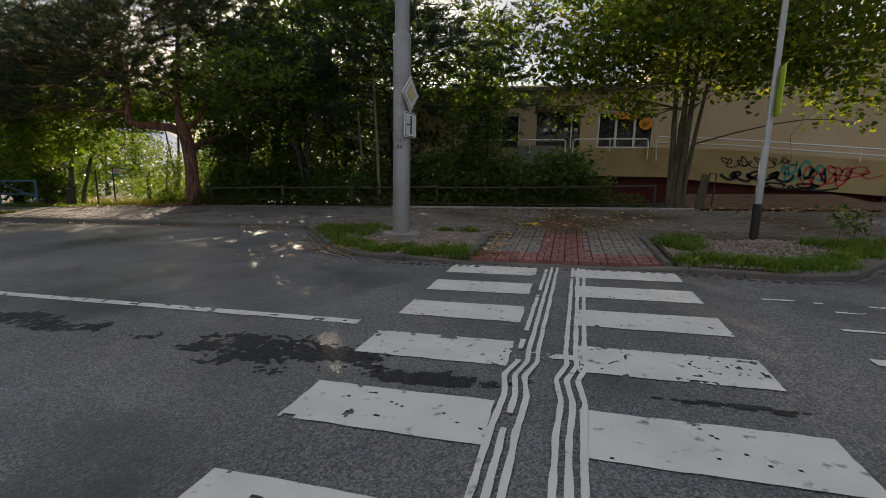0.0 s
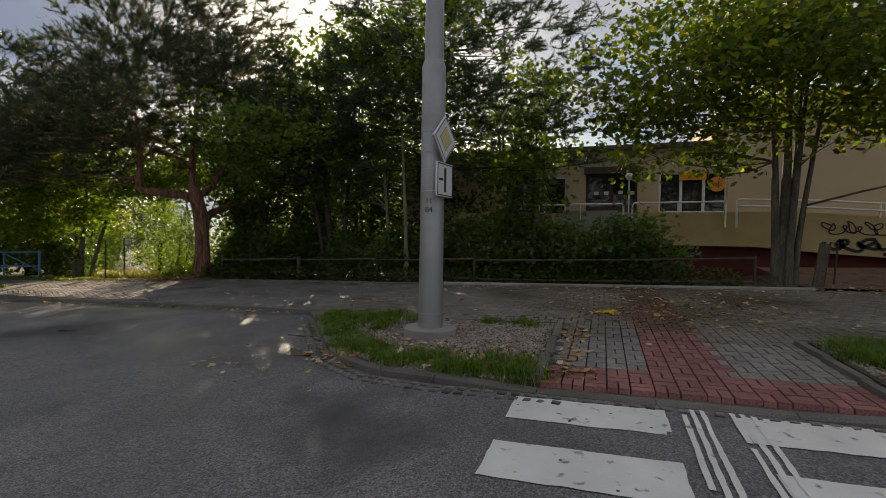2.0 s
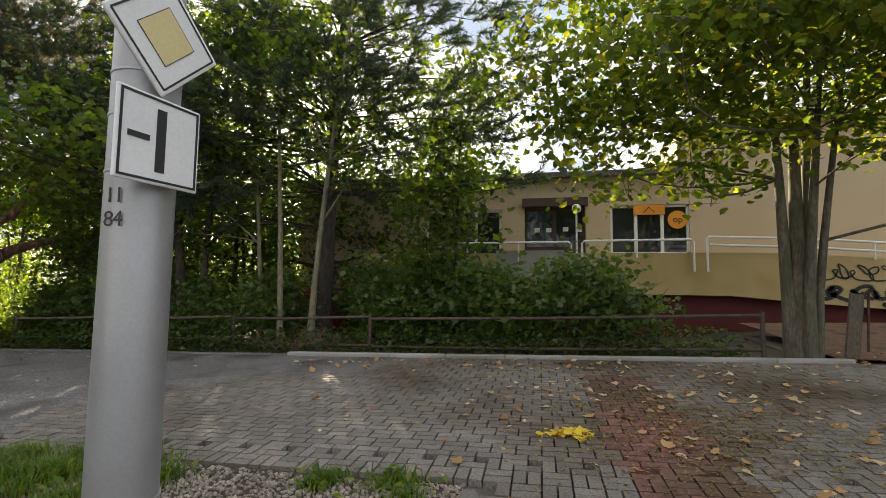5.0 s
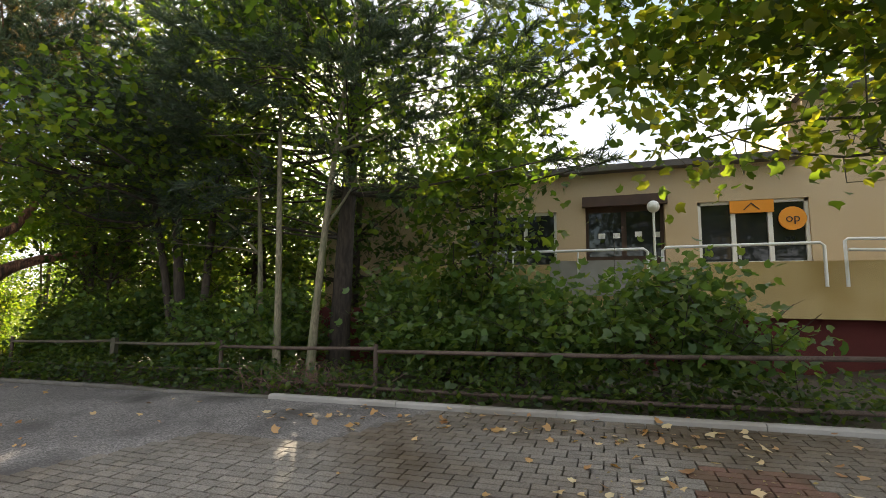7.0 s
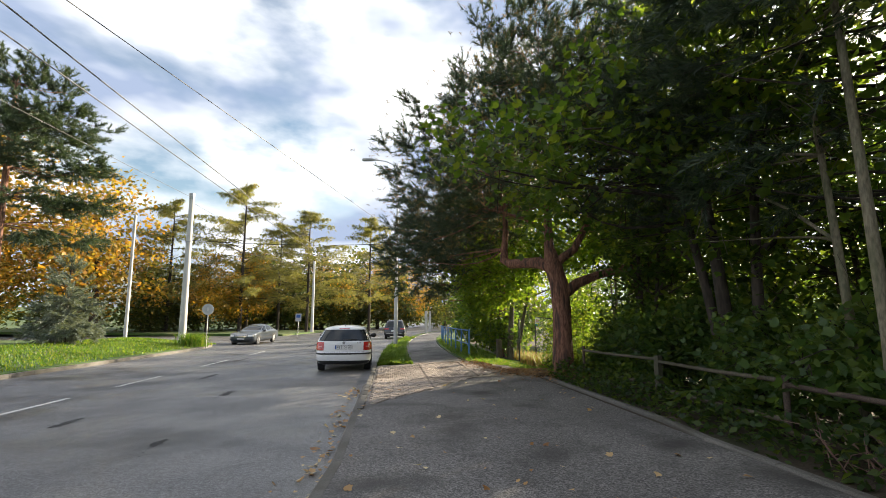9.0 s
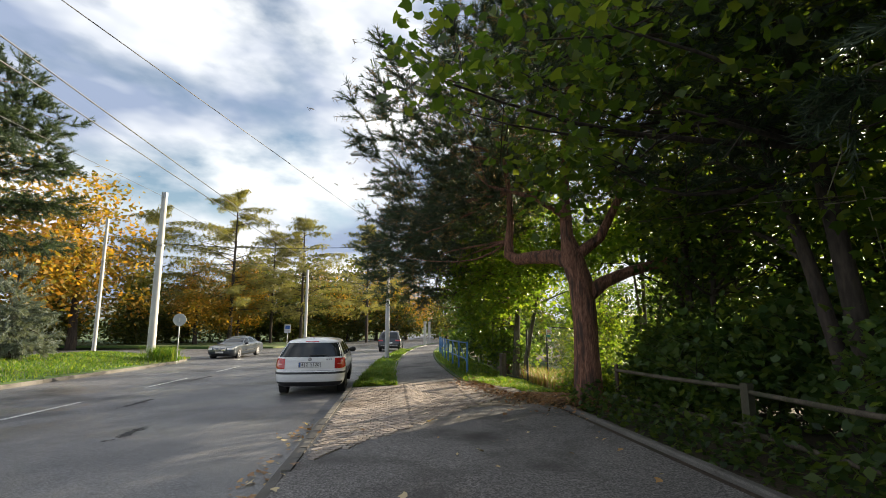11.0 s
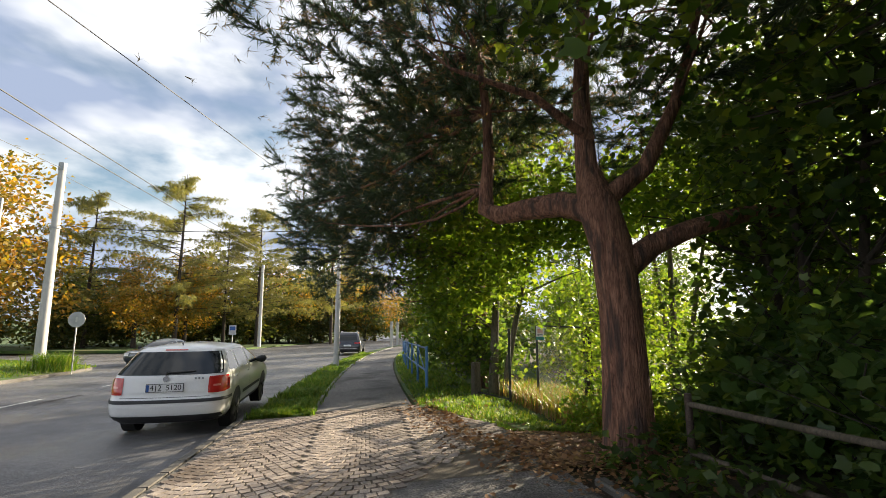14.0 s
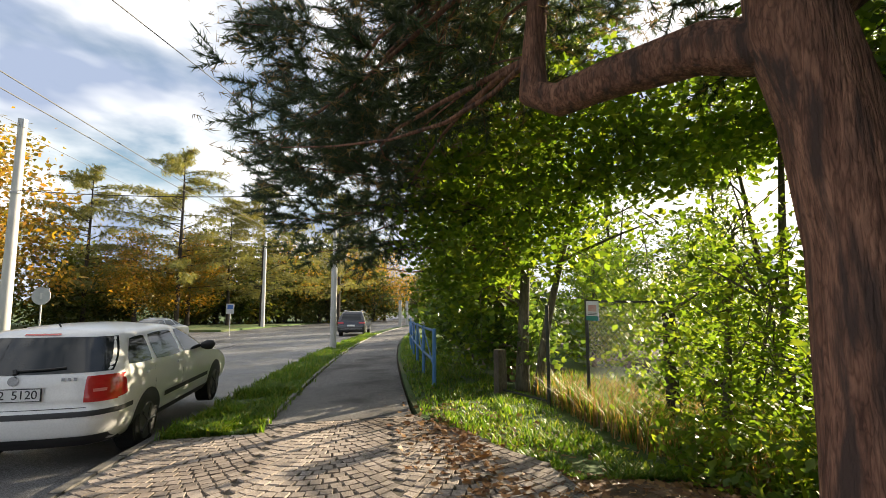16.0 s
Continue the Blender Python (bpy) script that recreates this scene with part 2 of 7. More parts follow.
RENDER_YELLOW = surface("ochre_render", (0.5, 0.37, 0.17), (0.58, 0.44, 0.22), 1.0, 0.9, 0.2, 70, stain=(0.38, 0.27, 0.11), stain_scale=0.9)
RENDER_BEIGE = surface("beige_render", (0.6, 0.46, 0.3), (0.66, 0.52, 0.35), 0.9, 0.9, 0.2, 70, stain=(0.5, 0.38, 0.24), stain_scale=0.6)
RENDER_RED = surface("dark_red_render", (0.13, 0.028, 0.026), (0.18, 0.04, 0.036), 1.2, 0.9, 0.2, 70)
BROWN_PAINT = surface("dark_brown_paint", (0.05, 0.026, 0.018), (0.08, 0.042, 0.028), 3, 0.6, 0.1, 60)
WHITE_PAINT = surface("white_paint", (0.68, 0.68, 0.66), (0.76, 0.76, 0.74), 2, 0.5, 0.05, 60)
ROOFING = surface("roof_sheet", (0.1, 0.09, 0.085), (0.15, 0.135, 0.13), 2, 0.8, 0.2, 40)
CAR_WHITE = surface("white_car_paint", (0.78, 0.775, 0.76), (0.82, 0.815, 0.8), 0.8, 0.32, 0, 60, coat=0.8)
CAR_GREY = surface("blue_grey_car_paint", (0.055, 0.07, 0.085), (0.065, 0.08, 0.095), 0.8, 0.3, 0, 60, 0.4, coat=0.9)
CAR_BLACK = surface("black_car_paint", (0.012, 0.013, 0.018), (0.016, 0.017, 0.022), 0.8, 0.25, 0, 60, coat=0.9)
CAR_TRIM = surface("black_plastic", (0.018, 0.018, 0.019), (0.03, 0.03, 0.031), 5, 0.6, 0.1, 120)
TYRE = surface("tyre_rubber", (0.014, 0.014, 0.014), (0.025, 0.025, 0.025), 6, 0.85, 0.2, 80)
DARK_RIM = surface("dark_wheel_cover", (0.07, 0.07, 0.072), (0.11, 0.11, 0.112), 6, 0.5, 0.05, 60, 0.5)
RIM = surface("alloy_rim", (0.4, 0.4, 0.41), (0.5, 0.5, 0.51), 4, 0.35, 0, 60, 0.9)
LAMP_RED = surface("red_lamp_glass", (0.45, 0.015, 0.015), (0.55, 0.03, 0.025), 12, 0.15, 0.05, 60, coat=1.0)
LAMP_CLEAR = surface("clear_lamp_glass", (0.6, 0.6, 0.58), (0.75, 0.75, 0.73), 12, 0.12, 0.05, 60, 0.3, coat=1.0)
CHROME = surface("chrome", (0.6, 0.6, 0.6), (0.7, 0.7, 0.7), 5, 0.15, 0, 60, 1.0)
WINDOW_GLASS = surface("tinted_glass", (0.012, 0.015, 0.016), (0.02, 0.024, 0.026), 2, 0.05, 0, 60)
CABLE = surface("black_cable", (0.012, 0.012, 0.013), (0.02, 0.02, 0.02), 4, 0.6, 0, 60)
SPRAY_BLACK = surface("black_spray", (0.01, 0.01, 0.012), (0.02, 0.02, 0.022), 4, 0.7, 0, 60)
SPRAY_RED = surface("red_spray", (0.5, 0.05, 0.045), (0.55, 0.08, 0.07), 4, 0.7, 0, 60)
SPRAY_TEAL = surface("teal_spray", (0.03, 0.3, 0.25), (0.05, 0.34, 0.28), 4, 0.7, 0, 60)

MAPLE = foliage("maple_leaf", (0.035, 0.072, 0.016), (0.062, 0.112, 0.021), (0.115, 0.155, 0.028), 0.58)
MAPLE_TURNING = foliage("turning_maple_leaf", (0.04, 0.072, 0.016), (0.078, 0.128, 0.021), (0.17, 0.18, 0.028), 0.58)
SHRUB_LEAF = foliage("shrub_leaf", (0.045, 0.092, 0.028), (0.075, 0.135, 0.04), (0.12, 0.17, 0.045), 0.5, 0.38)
# leaf green darkened, so shaded growth carries part of its gloom in the colour
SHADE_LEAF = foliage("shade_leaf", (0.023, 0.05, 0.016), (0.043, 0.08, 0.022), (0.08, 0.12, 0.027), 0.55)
# lighter, yellower green: sunlight put into the leaf colour near the gate and meadow
SUNLIT_LEAF = foliage("sunlit_leaf", (0.065, 0.125, 0.02), (0.1, 0.17, 0.025), (0.16, 0.21, 0.035), 0.55)
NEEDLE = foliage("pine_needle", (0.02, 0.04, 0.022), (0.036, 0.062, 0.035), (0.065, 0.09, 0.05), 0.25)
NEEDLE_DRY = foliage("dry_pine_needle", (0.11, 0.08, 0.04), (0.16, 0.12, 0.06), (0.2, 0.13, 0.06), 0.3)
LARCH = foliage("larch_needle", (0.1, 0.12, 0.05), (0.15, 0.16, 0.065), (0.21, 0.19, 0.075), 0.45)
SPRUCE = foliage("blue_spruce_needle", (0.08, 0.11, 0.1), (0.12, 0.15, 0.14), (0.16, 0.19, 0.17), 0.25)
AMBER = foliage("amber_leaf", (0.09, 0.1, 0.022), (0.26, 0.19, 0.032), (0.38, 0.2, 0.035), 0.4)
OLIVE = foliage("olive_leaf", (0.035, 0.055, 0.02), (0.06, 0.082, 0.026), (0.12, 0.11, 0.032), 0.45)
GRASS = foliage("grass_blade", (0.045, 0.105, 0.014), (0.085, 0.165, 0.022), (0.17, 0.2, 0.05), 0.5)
DRY_GRASS = foliage("dry_grass_blade", (0.14, 0.09, 0.045), (0.2, 0.14, 0.065), (0.25, 0.19, 0.09), 0.35)
FALLEN = foliage("fallen_leaf", (0.22, 0.1, 0.035), (0.42, 0.26, 0.11), (0.55, 0.47, 0.3), 0.15)
FALLEN_YELLOW = foliage("yellow_fallen_leaf", (0.6, 0.42, 0.03), (0.66, 0.5, 0.04), (0.7, 0.55, 0.08), 0.15)


# ---- mesh helpers ----
class Geo:
    """Vertices and faces gathered for one mesh."""

    def __init__(self):
        self.v, self.f, self.smooth = [], [], False

    def box(self, cx, cy, cz, sx, sy, sz, rz=0.0, taper=0.0, m=None):
        """A block on its base at cz, its top drawn in by taper."""
        k, c, s = len(self.v), math.cos(rz), math.sin(rz)
        for z, t in ((cz, 0.0), (cz + sz, taper)):
            for a, b in ((-1, -1), (1, -1), (1, 1), (-1, 1)):
                x, y = a * (sx / 2 - t), b * (sy / 2 - t)
                p = (cx + x * c - y * s, cy + x * s + y * c, z)
                self.v.append(tuple(m @ Vector(p)) if m else p)
        self.f += [(k + 3, k + 2, k + 1, k), (k + 4, k + 5, k + 6, k + 7)] + [(k + i, k + (i + 1) % 4, k + 4 + (i + 1) % 4, k + 4 + i) for i in range(4)]
        return self

    def tube(self, pts, radii, n=8, cap=True, wobble=0.0):
        k0, pts = len(self.v), [Vector(p) for p in pts]
        if not isinstance(radii, (list, tuple)):
            radii = [radii] * len(pts)
        side = None
        for i, p in enumerate(pts):
            d = (pts[min(i + 1, len(pts) - 1)] - pts[max(i - 1, 0)]).normalized()
            if side is None:
                side = d.orthogonal().normalized()
            side = (side - d * side.dot(d)).normalized()
            up = d.cross(side)
            for j in range(n):
                a = 2 * math.pi * j / n
                r = radii[i] * (1 + wobble * math.sin(3 * a + i * 1.7) + wobble * 0.7 * math.sin(7 * a + i))
                self.v.append(tuple(p + (side * math.cos(a) + up * math.sin(a)) * r))
        for i in range(len(pts) - 1):
            for j in range(n):
                a, b = k0 + i * n + j, k0 + i * n + (j + 1) % n
                self.f.append((a, b, b + n, a + n))
        if cap:
            k1, e = len(self.v), k0 + (len(pts) - 1) * n
            self.v += self.v[k0:k0 + n] + self.v[e:e + n]
            self.f += [tuple(range(k1 + n - 1, k1 - 1, -1)), tuple(range(k1 + n, k1 + 2 * n))]
        return self

    def grid(self, nx, ny, fn):
        k = len(self.v)
        self.v += [tuple(fn(i / nx, j / ny)) for i in range(nx + 1) for j in range(ny + 1)]
        for i in range(nx):
            for j in range(ny):
                a = k + i * (ny + 1) + j
                self.f.append((a, a + ny + 1, a + ny + 2, a + 1))
        return self

    def ring(self, outline, z0, z1):
        """A prism over an outline of (x, y)."""
        k, n = len(self.v), len(outline)
        self.v += [(x, y, z0) for x, y in outline] + [(x, y, z1) for x, y in outline]
        self.f += [tuple(range(k + n - 1, k - 1, -1)), tuple(range(k + n, k + 2 * n))] + [(k + i, k + (i + 1) % n, k + n + (i + 1) % n, k + n + i) for i in range(n)]
        return self

    def mesh(self, name, smooth=False):
        me = bpy.data.meshes.new(name)
        me.from_pydata(self.v, [], self.f)
        if smooth:
            me.polygons.foreach_set("use_smooth", [True] * len(me.polygons))
        me.update()
        return me


def part(name, g, material, parent=None, label="", smooth=False, bevel=0.0):
    """One mesh object, under a thing or part where one is given."""
    me = g.mesh(name, smooth) if isinstance(g, Geo) else g
    if not me.materials:
        me.materials.append(material)
    ob = new(name, me)
    if bevel:
        b = ob.modifiers.new("bevel", "BEVEL")
        b.width, b.segments, b.limit_method = bevel, 2, "ANGLE"
    if parent:
        ob.parent = parent
    if label:
        ob["label"] = label
    return ob


def thing(name, label, category, at=(0, 0, 0), rz=0.0, group="", kind=""):
    ob = new(name)
    ob.location, ob.rotation_euler = at, (0, 0, rz)
    ob.empty_display_size = 0.1
    return tagged(ob, label, category, group, kind)


def card_mesh(name, template, faces, pos, size, rng, flat=0.35, droop=None):
    """Many small leaves in one mesh: a template turned at random at each place."""
    n, k = len(pos), len(template)
    nrm = rng.normal(size=(n, 3)) * (1 - flat)
    nrm[:, 2] = np.abs(nrm[:, 2]) + flat
    nrm /= np.linalg.norm(nrm, axis=1)[:, None]
    ax = np.cross(nrm, rng.normal(size=(n, 3)))
    if droop is not None:
        ax = droop - nrm * np.sum(droop * nrm, axis=1)[:, None]
    ax /= np.linalg.norm(ax, axis=1)[:, None] + 1e-9
    ay = np.cross(nrm, ax)
    t = np.array(template)
    v = pos[:, None, :] + size[:, None, None] * (t[None, :, 0, None] * ax[:, None] + t[None, :, 1, None] * ay[:, None] + t[None, :, 2, None] * nrm[:, None])
    return quick_mesh(name, v.reshape(-1, 3), faces, n, k)


def quick_mesh(name, verts, faces, n, k):
    idx = np.concatenate([np.array(f) for f in faces])
    lens = np.array([len(f) for f in faces])
    loops = (np.arange(n)[:, None] * k + idx[None]).reshape(-1)
    totals = np.tile(lens, n)
    me = bpy.data.meshes.new(name)
    me.vertices.add(len(verts))
    me.vertices.foreach_set("co", verts.astype(np.float32).reshape(-1))
    me.loops.add(len(loops))
    me.loops.foreach_set("vertex_index", loops.astype(np.int32))
    me.polygons.add(len(totals))
    me.polygons.foreach_set("loop_start", (np.cumsum(totals) - totals).astype(np.int32))
    me.update(calc_edges=True)
    return me


MAPLE_SHAPE = [(0, 0, 0), (0.16, 0.44, 0.05), (0.56, 0.6, 0.1), (0.66, 0.25, 0.02), (1.05, 0, -0.06), (0.66, -0.25, 0.02), (0.56, -0.6, 0.1), (0.16, -0.44, 0.05)]
MAPLE_FACES = [(0, 4, 3, 2, 1), (0, 7, 6, 5, 4)]
OVAL_SHAPE = [(0, 0, 0), (0.45, 0.3, 0.07), (1.0, 0, -0.05), (0.45, -0.3, 0.07)]
OVAL_FACES = [(0, 3, 2, 1)]
BLADE_SHAPE = [(0, 0.5, 0), (0, -0.5, 0), (1, 0, 0)]


def needles(name, pos, dirs, length, rng, count=13, width=0.011):
    """Tufts of needles round the twig's end."""
    n = len(pos)
    d = dirs[:, None, :] + rng.normal(size=(n, count, 3)) * 0.62
    d /= np.linalg.norm(d, axis=2)[:, :, None]
    side = np.cross(d, rng.normal(size=(n, count, 3)))
    side /= np.linalg.norm(side, axis=2)[:, :, None]
    base = pos[:, None, :] - dirs[:, None, :] * (rng.random((n, count, 1)) * 0.12)
    ln = length * (0.7 + 0.5 * rng.random((n, count, 1)))
    v = np.stack([base + side * width, base - side * width, base + d * ln], axis=2)
    return quick_mesh(name, v.reshape(-1, 3), [(0, 1, 2)], n * count, 3)


def blob_points(rng, blobs, n, spread, per):
    """Cluster centres in ellipsoids, more near their skin, and points round each."""
    w = np.array([b[3] * b[4] * b[5] for b in blobs])
    nc = max(1, n // per)
    pick = rng.choice(len(blobs), nc, p=w / w.sum())
    d = rng.normal(size=(nc, 3))
    d /= np.linalg.norm(d, axis=1)[:, None]
    b = np.array(blobs)[pick]
    c = b[:, :3] + d * b[:, 3:6] * (rng.random((nc, 1)) ** 0.42)
    pts = np.repeat(c, per, axis=0) + rng.normal(size=(nc * per, 3)) * np.array([spread, spread, spread * 0.55])
    return c, pts


def bent(a, b, rng, sag=0.12, n=5):
    a, b = Vector(a), Vector(b)
    s = (b - a).length * sag
    off = Vector(rng.normal(size=3)) * s
    return [a.lerp(b, i / n) + off * math.sin(math.pi * i / n) + Vector((0, 0, s * 0.5)) * math.sin(math.pi * i / n) for i in range(n + 1)]


def broad_tree(label, at, stems, blobs, n, size, leaf_mat, bark, seed, spread=0.34, per=26, shape="maple", boughs=40, name="tree", group="", bough_r=0.03, category="tree"):
    """stems: (points, radii) from the ground up. Boughs run from the stems to clumps of the crown."""
    rng = np.random.default_rng(seed)
    t = thing(name, label, category, at, group=group)
    g = Geo()
    for pts, rad in stems:
        g.tube(pts, rad, 10, wobble=0.05)
    c, pts = blob_points(rng, blobs, n, spread, per)
    nodes = [(Vector(p), r) for s, rad in stems for p, r in zip(s[1:], rad[1:])]
    for i in rng.choice(len(c), min(boughs, len(c)), replace=False):
        e = Vector(c[i])
        o, r = min(nodes, key=lambda q: (q[0] - e).length + (3 if q[0].z > e.z + 0.3 else 0))
        r = min(r * 0.6, bough_r * (1 + (o - e).length * 0.25))
        path = bent(o, e, rng)
        g.tube(path, [r * (1 - 0.16 * k) for k in range(6)], 5, cap=False)
        for _ in range(3):
            q = path[rng.integers(2, 6)]
            g.tube([q, q + Vector(rng.normal(size=3)) * 0.25, q + Vector(rng.normal(size=3)) * 0.5], [0.009, 0.007, 0.003], 4, cap=False)
    part("trunk", g, bark, t, smooth=True)
    tpl, fc = (MAPLE_SHAPE, MAPLE_FACES) if shape == "maple" else (OVAL_SHAPE, OVAL_FACES)
    me = card_mesh("crown", tpl, fc, pts, size * (0.6 + 0.7 * rng.random(len(pts))), rng, 0.3)
    part("crown", me, leaf_mat, t)
    return t


def pine_tree(label, at, stems, blobs, n, seed, bark=BARK_PINE, length=0.13, spread=0.3, per=16, boughs=60, dry=0.0, name="pine_tree", group="", mat=NEEDLE, count=14, width=0.0075):
    rng = np.random.default_rng(seed)
    t = thing(name, label, "pine tree", at, group=group)
    g, twigs = Geo(), Geo()
    for pts, rad in stems:
        g.tube(pts, rad, 26, wobble=0.045)
    c, _ = blob_points(rng, blobs, n, spread, per)
    # each clump is a spray of shoots that fan out and upward from its twig
    heart = np.array(blobs)[:, :3].mean(axis=0)
    out = c - heart
    out[:, 2] *= 0.35
    out /= np.linalg.norm(out, axis=1)[:, None] + 1e-6
    shoots = max(2, per // 4)
    sd = out[:, None, :] * 0.75 + rng.normal(size=(len(c), shoots, 3)) * np.array([0.55, 0.55, 0.3]) + np.array([0, 0, 0.22])
    sd /= np.linalg.norm(sd, axis=2)[:, :, None]
    along = np.linspace(0.15, 1.0, 4)[None, None, :, None] * (spread * (1.3 + 0.9 * rng.random((len(c), shoots, 1, 1))))
    pts = (c[:, None, None, :] + sd[:, :, None, :] * along).reshape(-1, 3)
    tuft_dir = np.repeat(sd[:, :, None, :], 4, axis=2).reshape(-1, 3)
    nodes = [(Vector(p), r) for s, rad in stems for p, r in zip(s[2:], rad[2:])]
    for i in rng.choice(len(c), min(boughs, len(c)), replace=False):
        e = Vector(c[i])
        o, r = min(nodes, key=lambda q: (q[0] - e).length)
        r = min(r * 0.5, 0.015 * (1 + (o - e).length * 0.3))
        g.tube(bent(o, e, rng, 0.09), [r * (1 - 0.15 * k) for k in range(6)], 5, cap=False)
    part("trunk", g, bark, t, smooth=True)
    for k in range(0, len(c), 3):
        a = Vector(c[k])
        for q in range(min(3, shoots)):
            g2 = Vector(pts[(k * shoots + q) * 4 + 3])
            twigs.tube([a, a.lerp(g2, 0.5), g2], [0.008, 0.006, 0.003], 4, cap=False)
    tagged(part("twig", twigs, bark, t), kind="stuff")
    d = tuft_dir
    part("crown", needles("crown", pts, d, length, rng, count, width), mat, t)
    if dry:
        k = rng.random(len(pts)) < dry
        part("dead_twig", needles("dead_twig", pts[k] + rng.normal(size=(k.sum(), 3)) * 0.3 - np.array([0, 0, 0.3]), -d[k], length * 0.8, rng, 8, 0.006), NEEDLE_DRY, t, "dry brown needles")
    return t


# ---- lie of the land: it falls to the west; the north pavement stands a kerb above the road ----
def bend(x):
    """How far road and path swing north beyond the parked car."""
    return 0.0028 * (x + 20) ** 2 if x < -20 else 0.0


def fall(x):
    return 0.03 * max(-110.0, min(45.0, x))


def road_z(x, y):
    return fall(x) + 0.03 + 0.02 * max(min(y, 11) - 3, 0)


def side_z(x, y):
    return fall(x) + 0.25 + 0.03 * (min(max(y, 5), 17) - 9.3)


def verge_z(x, y):
    """The rough ground behind the footpath dips away towards the gate."""
    yy = y - bend(x)
    return side_z(x, yy) - 0.14 * min(max(yy - 13.6, 0), 4.0) * min(max((-14.9 - x) / 1.5, 0), 1)


def lawn_z(x, y):
    return fall(x) + 0.16 + 0.09 * min(max(-0.9 - y, 0), 5)


def kerb_y(x):
    """The north kerb line of the road: it steps out round the crossing."""
    pts = ((-7, 10.03), (-6.1, 9.85), (-5.6, 9.3), (-4.6, 8.05), (-3.9, 7.2), (-3.2, 6.78), (-2.4, 6.68), (1.3, 6.62), (2.6, 6.4), (3.3, 6.45), (4.3, 7.6), (5.4, 9.0), (6.3, 9.9), (7.2, 10.03))
    if x <= -7 or x >= 7.2:
        return 10.03 + (0.17 if x < -14 else 0) + bend(x)
    for (x0, y0), (x1, y1) in zip(pts, pts[1:]):
        if x <= x1:
            return y0 + (y1 - y0) * (x - x0) / (x1 - x0)


def steps(a, b, n):
    return [a + (b - a) * i / n for i in range(n + 1)]


def sheet(name, x0, x1, nx, lo, hi, ny, zf, material, label="", category="", parent=None, skirt=0.25, smooth=True):
    """A strip of ground between two lines, with its edges turned down."""
    g = Geo()
    q = lambda u, v: (x0 + (x1 - x0) * u, lo(x0 + (x1 - x0) * u) * (1 - v) + hi(x0 + (x1 - x0) * u) * v)
    g.grid(nx, ny, lambda u, v: (*q(u, v), zf(*q(u, v))))
    for v in (0, 1):
        g.grid(nx, 1, lambda u, w, v=v: (*q(u, v), zf(*q(u, v)) - skirt * w))
    for u in (0, 1):
        g.grid(ny, 1, lambda v, w, u=u: (*q(u, v), zf(*q(u, v)) - skirt * w))
    ob = part(name, g, material, parent)
    return tagged(ob, label, category, kind="structure") if label else ob


# open land out to the horizon
g = Geo()
lim = [-2500, -900, -400, -200, -140, -110, -80, -60, -40, -20, 0, 20, 40, 60, 100, 200, 400, 900, 2500]
g.grid(18, 18, lambda u, v: (lim[round(u * 18)], lim[round(v * 18)], fall(lim[round(u * 18)]) - 0.12 + (-0.5 if 20 < lim[round(v * 18)] else 0)))
tagged(part("ground", g, TURF), "grassy open land falling gently away to the horizon", "ground", kind="structure")
sheet("road", -140, 60, 100, lambda x: -70.0, lambda x: (10.4 if x < -7 or x > 7 else 10.0) + bend(x), 160, road_z, ASPHALT, "worn dark asphalt road with damp patches", "road")
# far lawn, its kerb, and the lawn beyond the side street
lawn_edge = lambda x: -0.95 - (0.02 * (x + 30) ** 2 if x < -30 else 0)
sheet("lawn", -36.5, 60, 60, lambda x: -8.0 if x < -33 else -22.0, lawn_edge, 12, lawn_z, TURF, "mown green lawn beside the road", "lawn")
sheet("far_lawn", -140, -58, 40, lambda x: -75, lambda x: -3.5 + bend(x) * 0.45, 30, lambda x, y: fall(x) + 0.2 + 0.012 * min(max(-y, 0), 40), TURF, "green lawn beyond the side street", "lawn")
# north side: verge earth behind the back kerb
sheet("verge", -120, 40, 120, lambda x: (14.22 if x > -13 else 13.95 if x > -19.2 else 13.1) + bend(x), lambda x: 60.0 + bend(x), 24, lambda x, y: (verge_z(x, y) - 0.06 if x < -14 else side_z(x, y) - 0.04 - 0.05 * max(0, min(y - bend(x) - 14.8, 8)) * (1 if x < 3 else 0.3)), EARTH, "bare shaded earth under trees behind the fence", "earth")
sheet("meadow", -24, -14.6, 16, lambda x: 15.6, lambda x: 24.0, 12, lambda x, y: verge_z(x, y) + 0.015, TURF, "sunlit rough grass behind the wire gate", "grass")

# pavement: asphalt, brick paving bed, sett bed, path beyond
sheet("pavement_asphalt", -19, -5.3, 40, lambda x: kerb_y(x) + 0.06, lambda x: min(14.2, 13.24 + 0.42 * (x + 18.45)), 12, lambda x, y: side_z(x, y) - 0.012, PATH_ASPHALT, "patched grey asphalt pavement under trees", "pavement")
sheet("pavement_patch", -5.4, -2.9, 12, lambda x: 12.45, lambda x: 14.18, 8, lambda x, y: side_z(x, y) - 0.014, PATH_ASPHALT, "asphalt patch in the brick pavement", "pavement")
sheet("pavement_brick", -5.6, 14, 80, lambda x: kerb_y(x) + 0.08, lambda x: 14.1 if x < 3.1 else 17.5, 16, lambda x, y: side_z(x, y) - 0.05, JOINT, "brick-paved pavement of grey and red blocks", "pavement")
sheet("path", -110, -18.5, 70, lambda x: 11.35 + bend(x), lambda x: 13.15 + bend(x) * 1.02, 6, lambda x, y: side_z(x, y - bend(x)) + 0.0, PATH_ASPHALT, "narrow asphalt footpath curving along the road", "path")
sheet("grass_strip", -110, -18.1, 70, lambda x: 10.36 + bend(x), lambda x: 11.3 + bend(x), 4, lambda x, y: side_z(x, y - bend(x)) + 0.01, TURF, "grass strip between kerb and footpath", "grass")
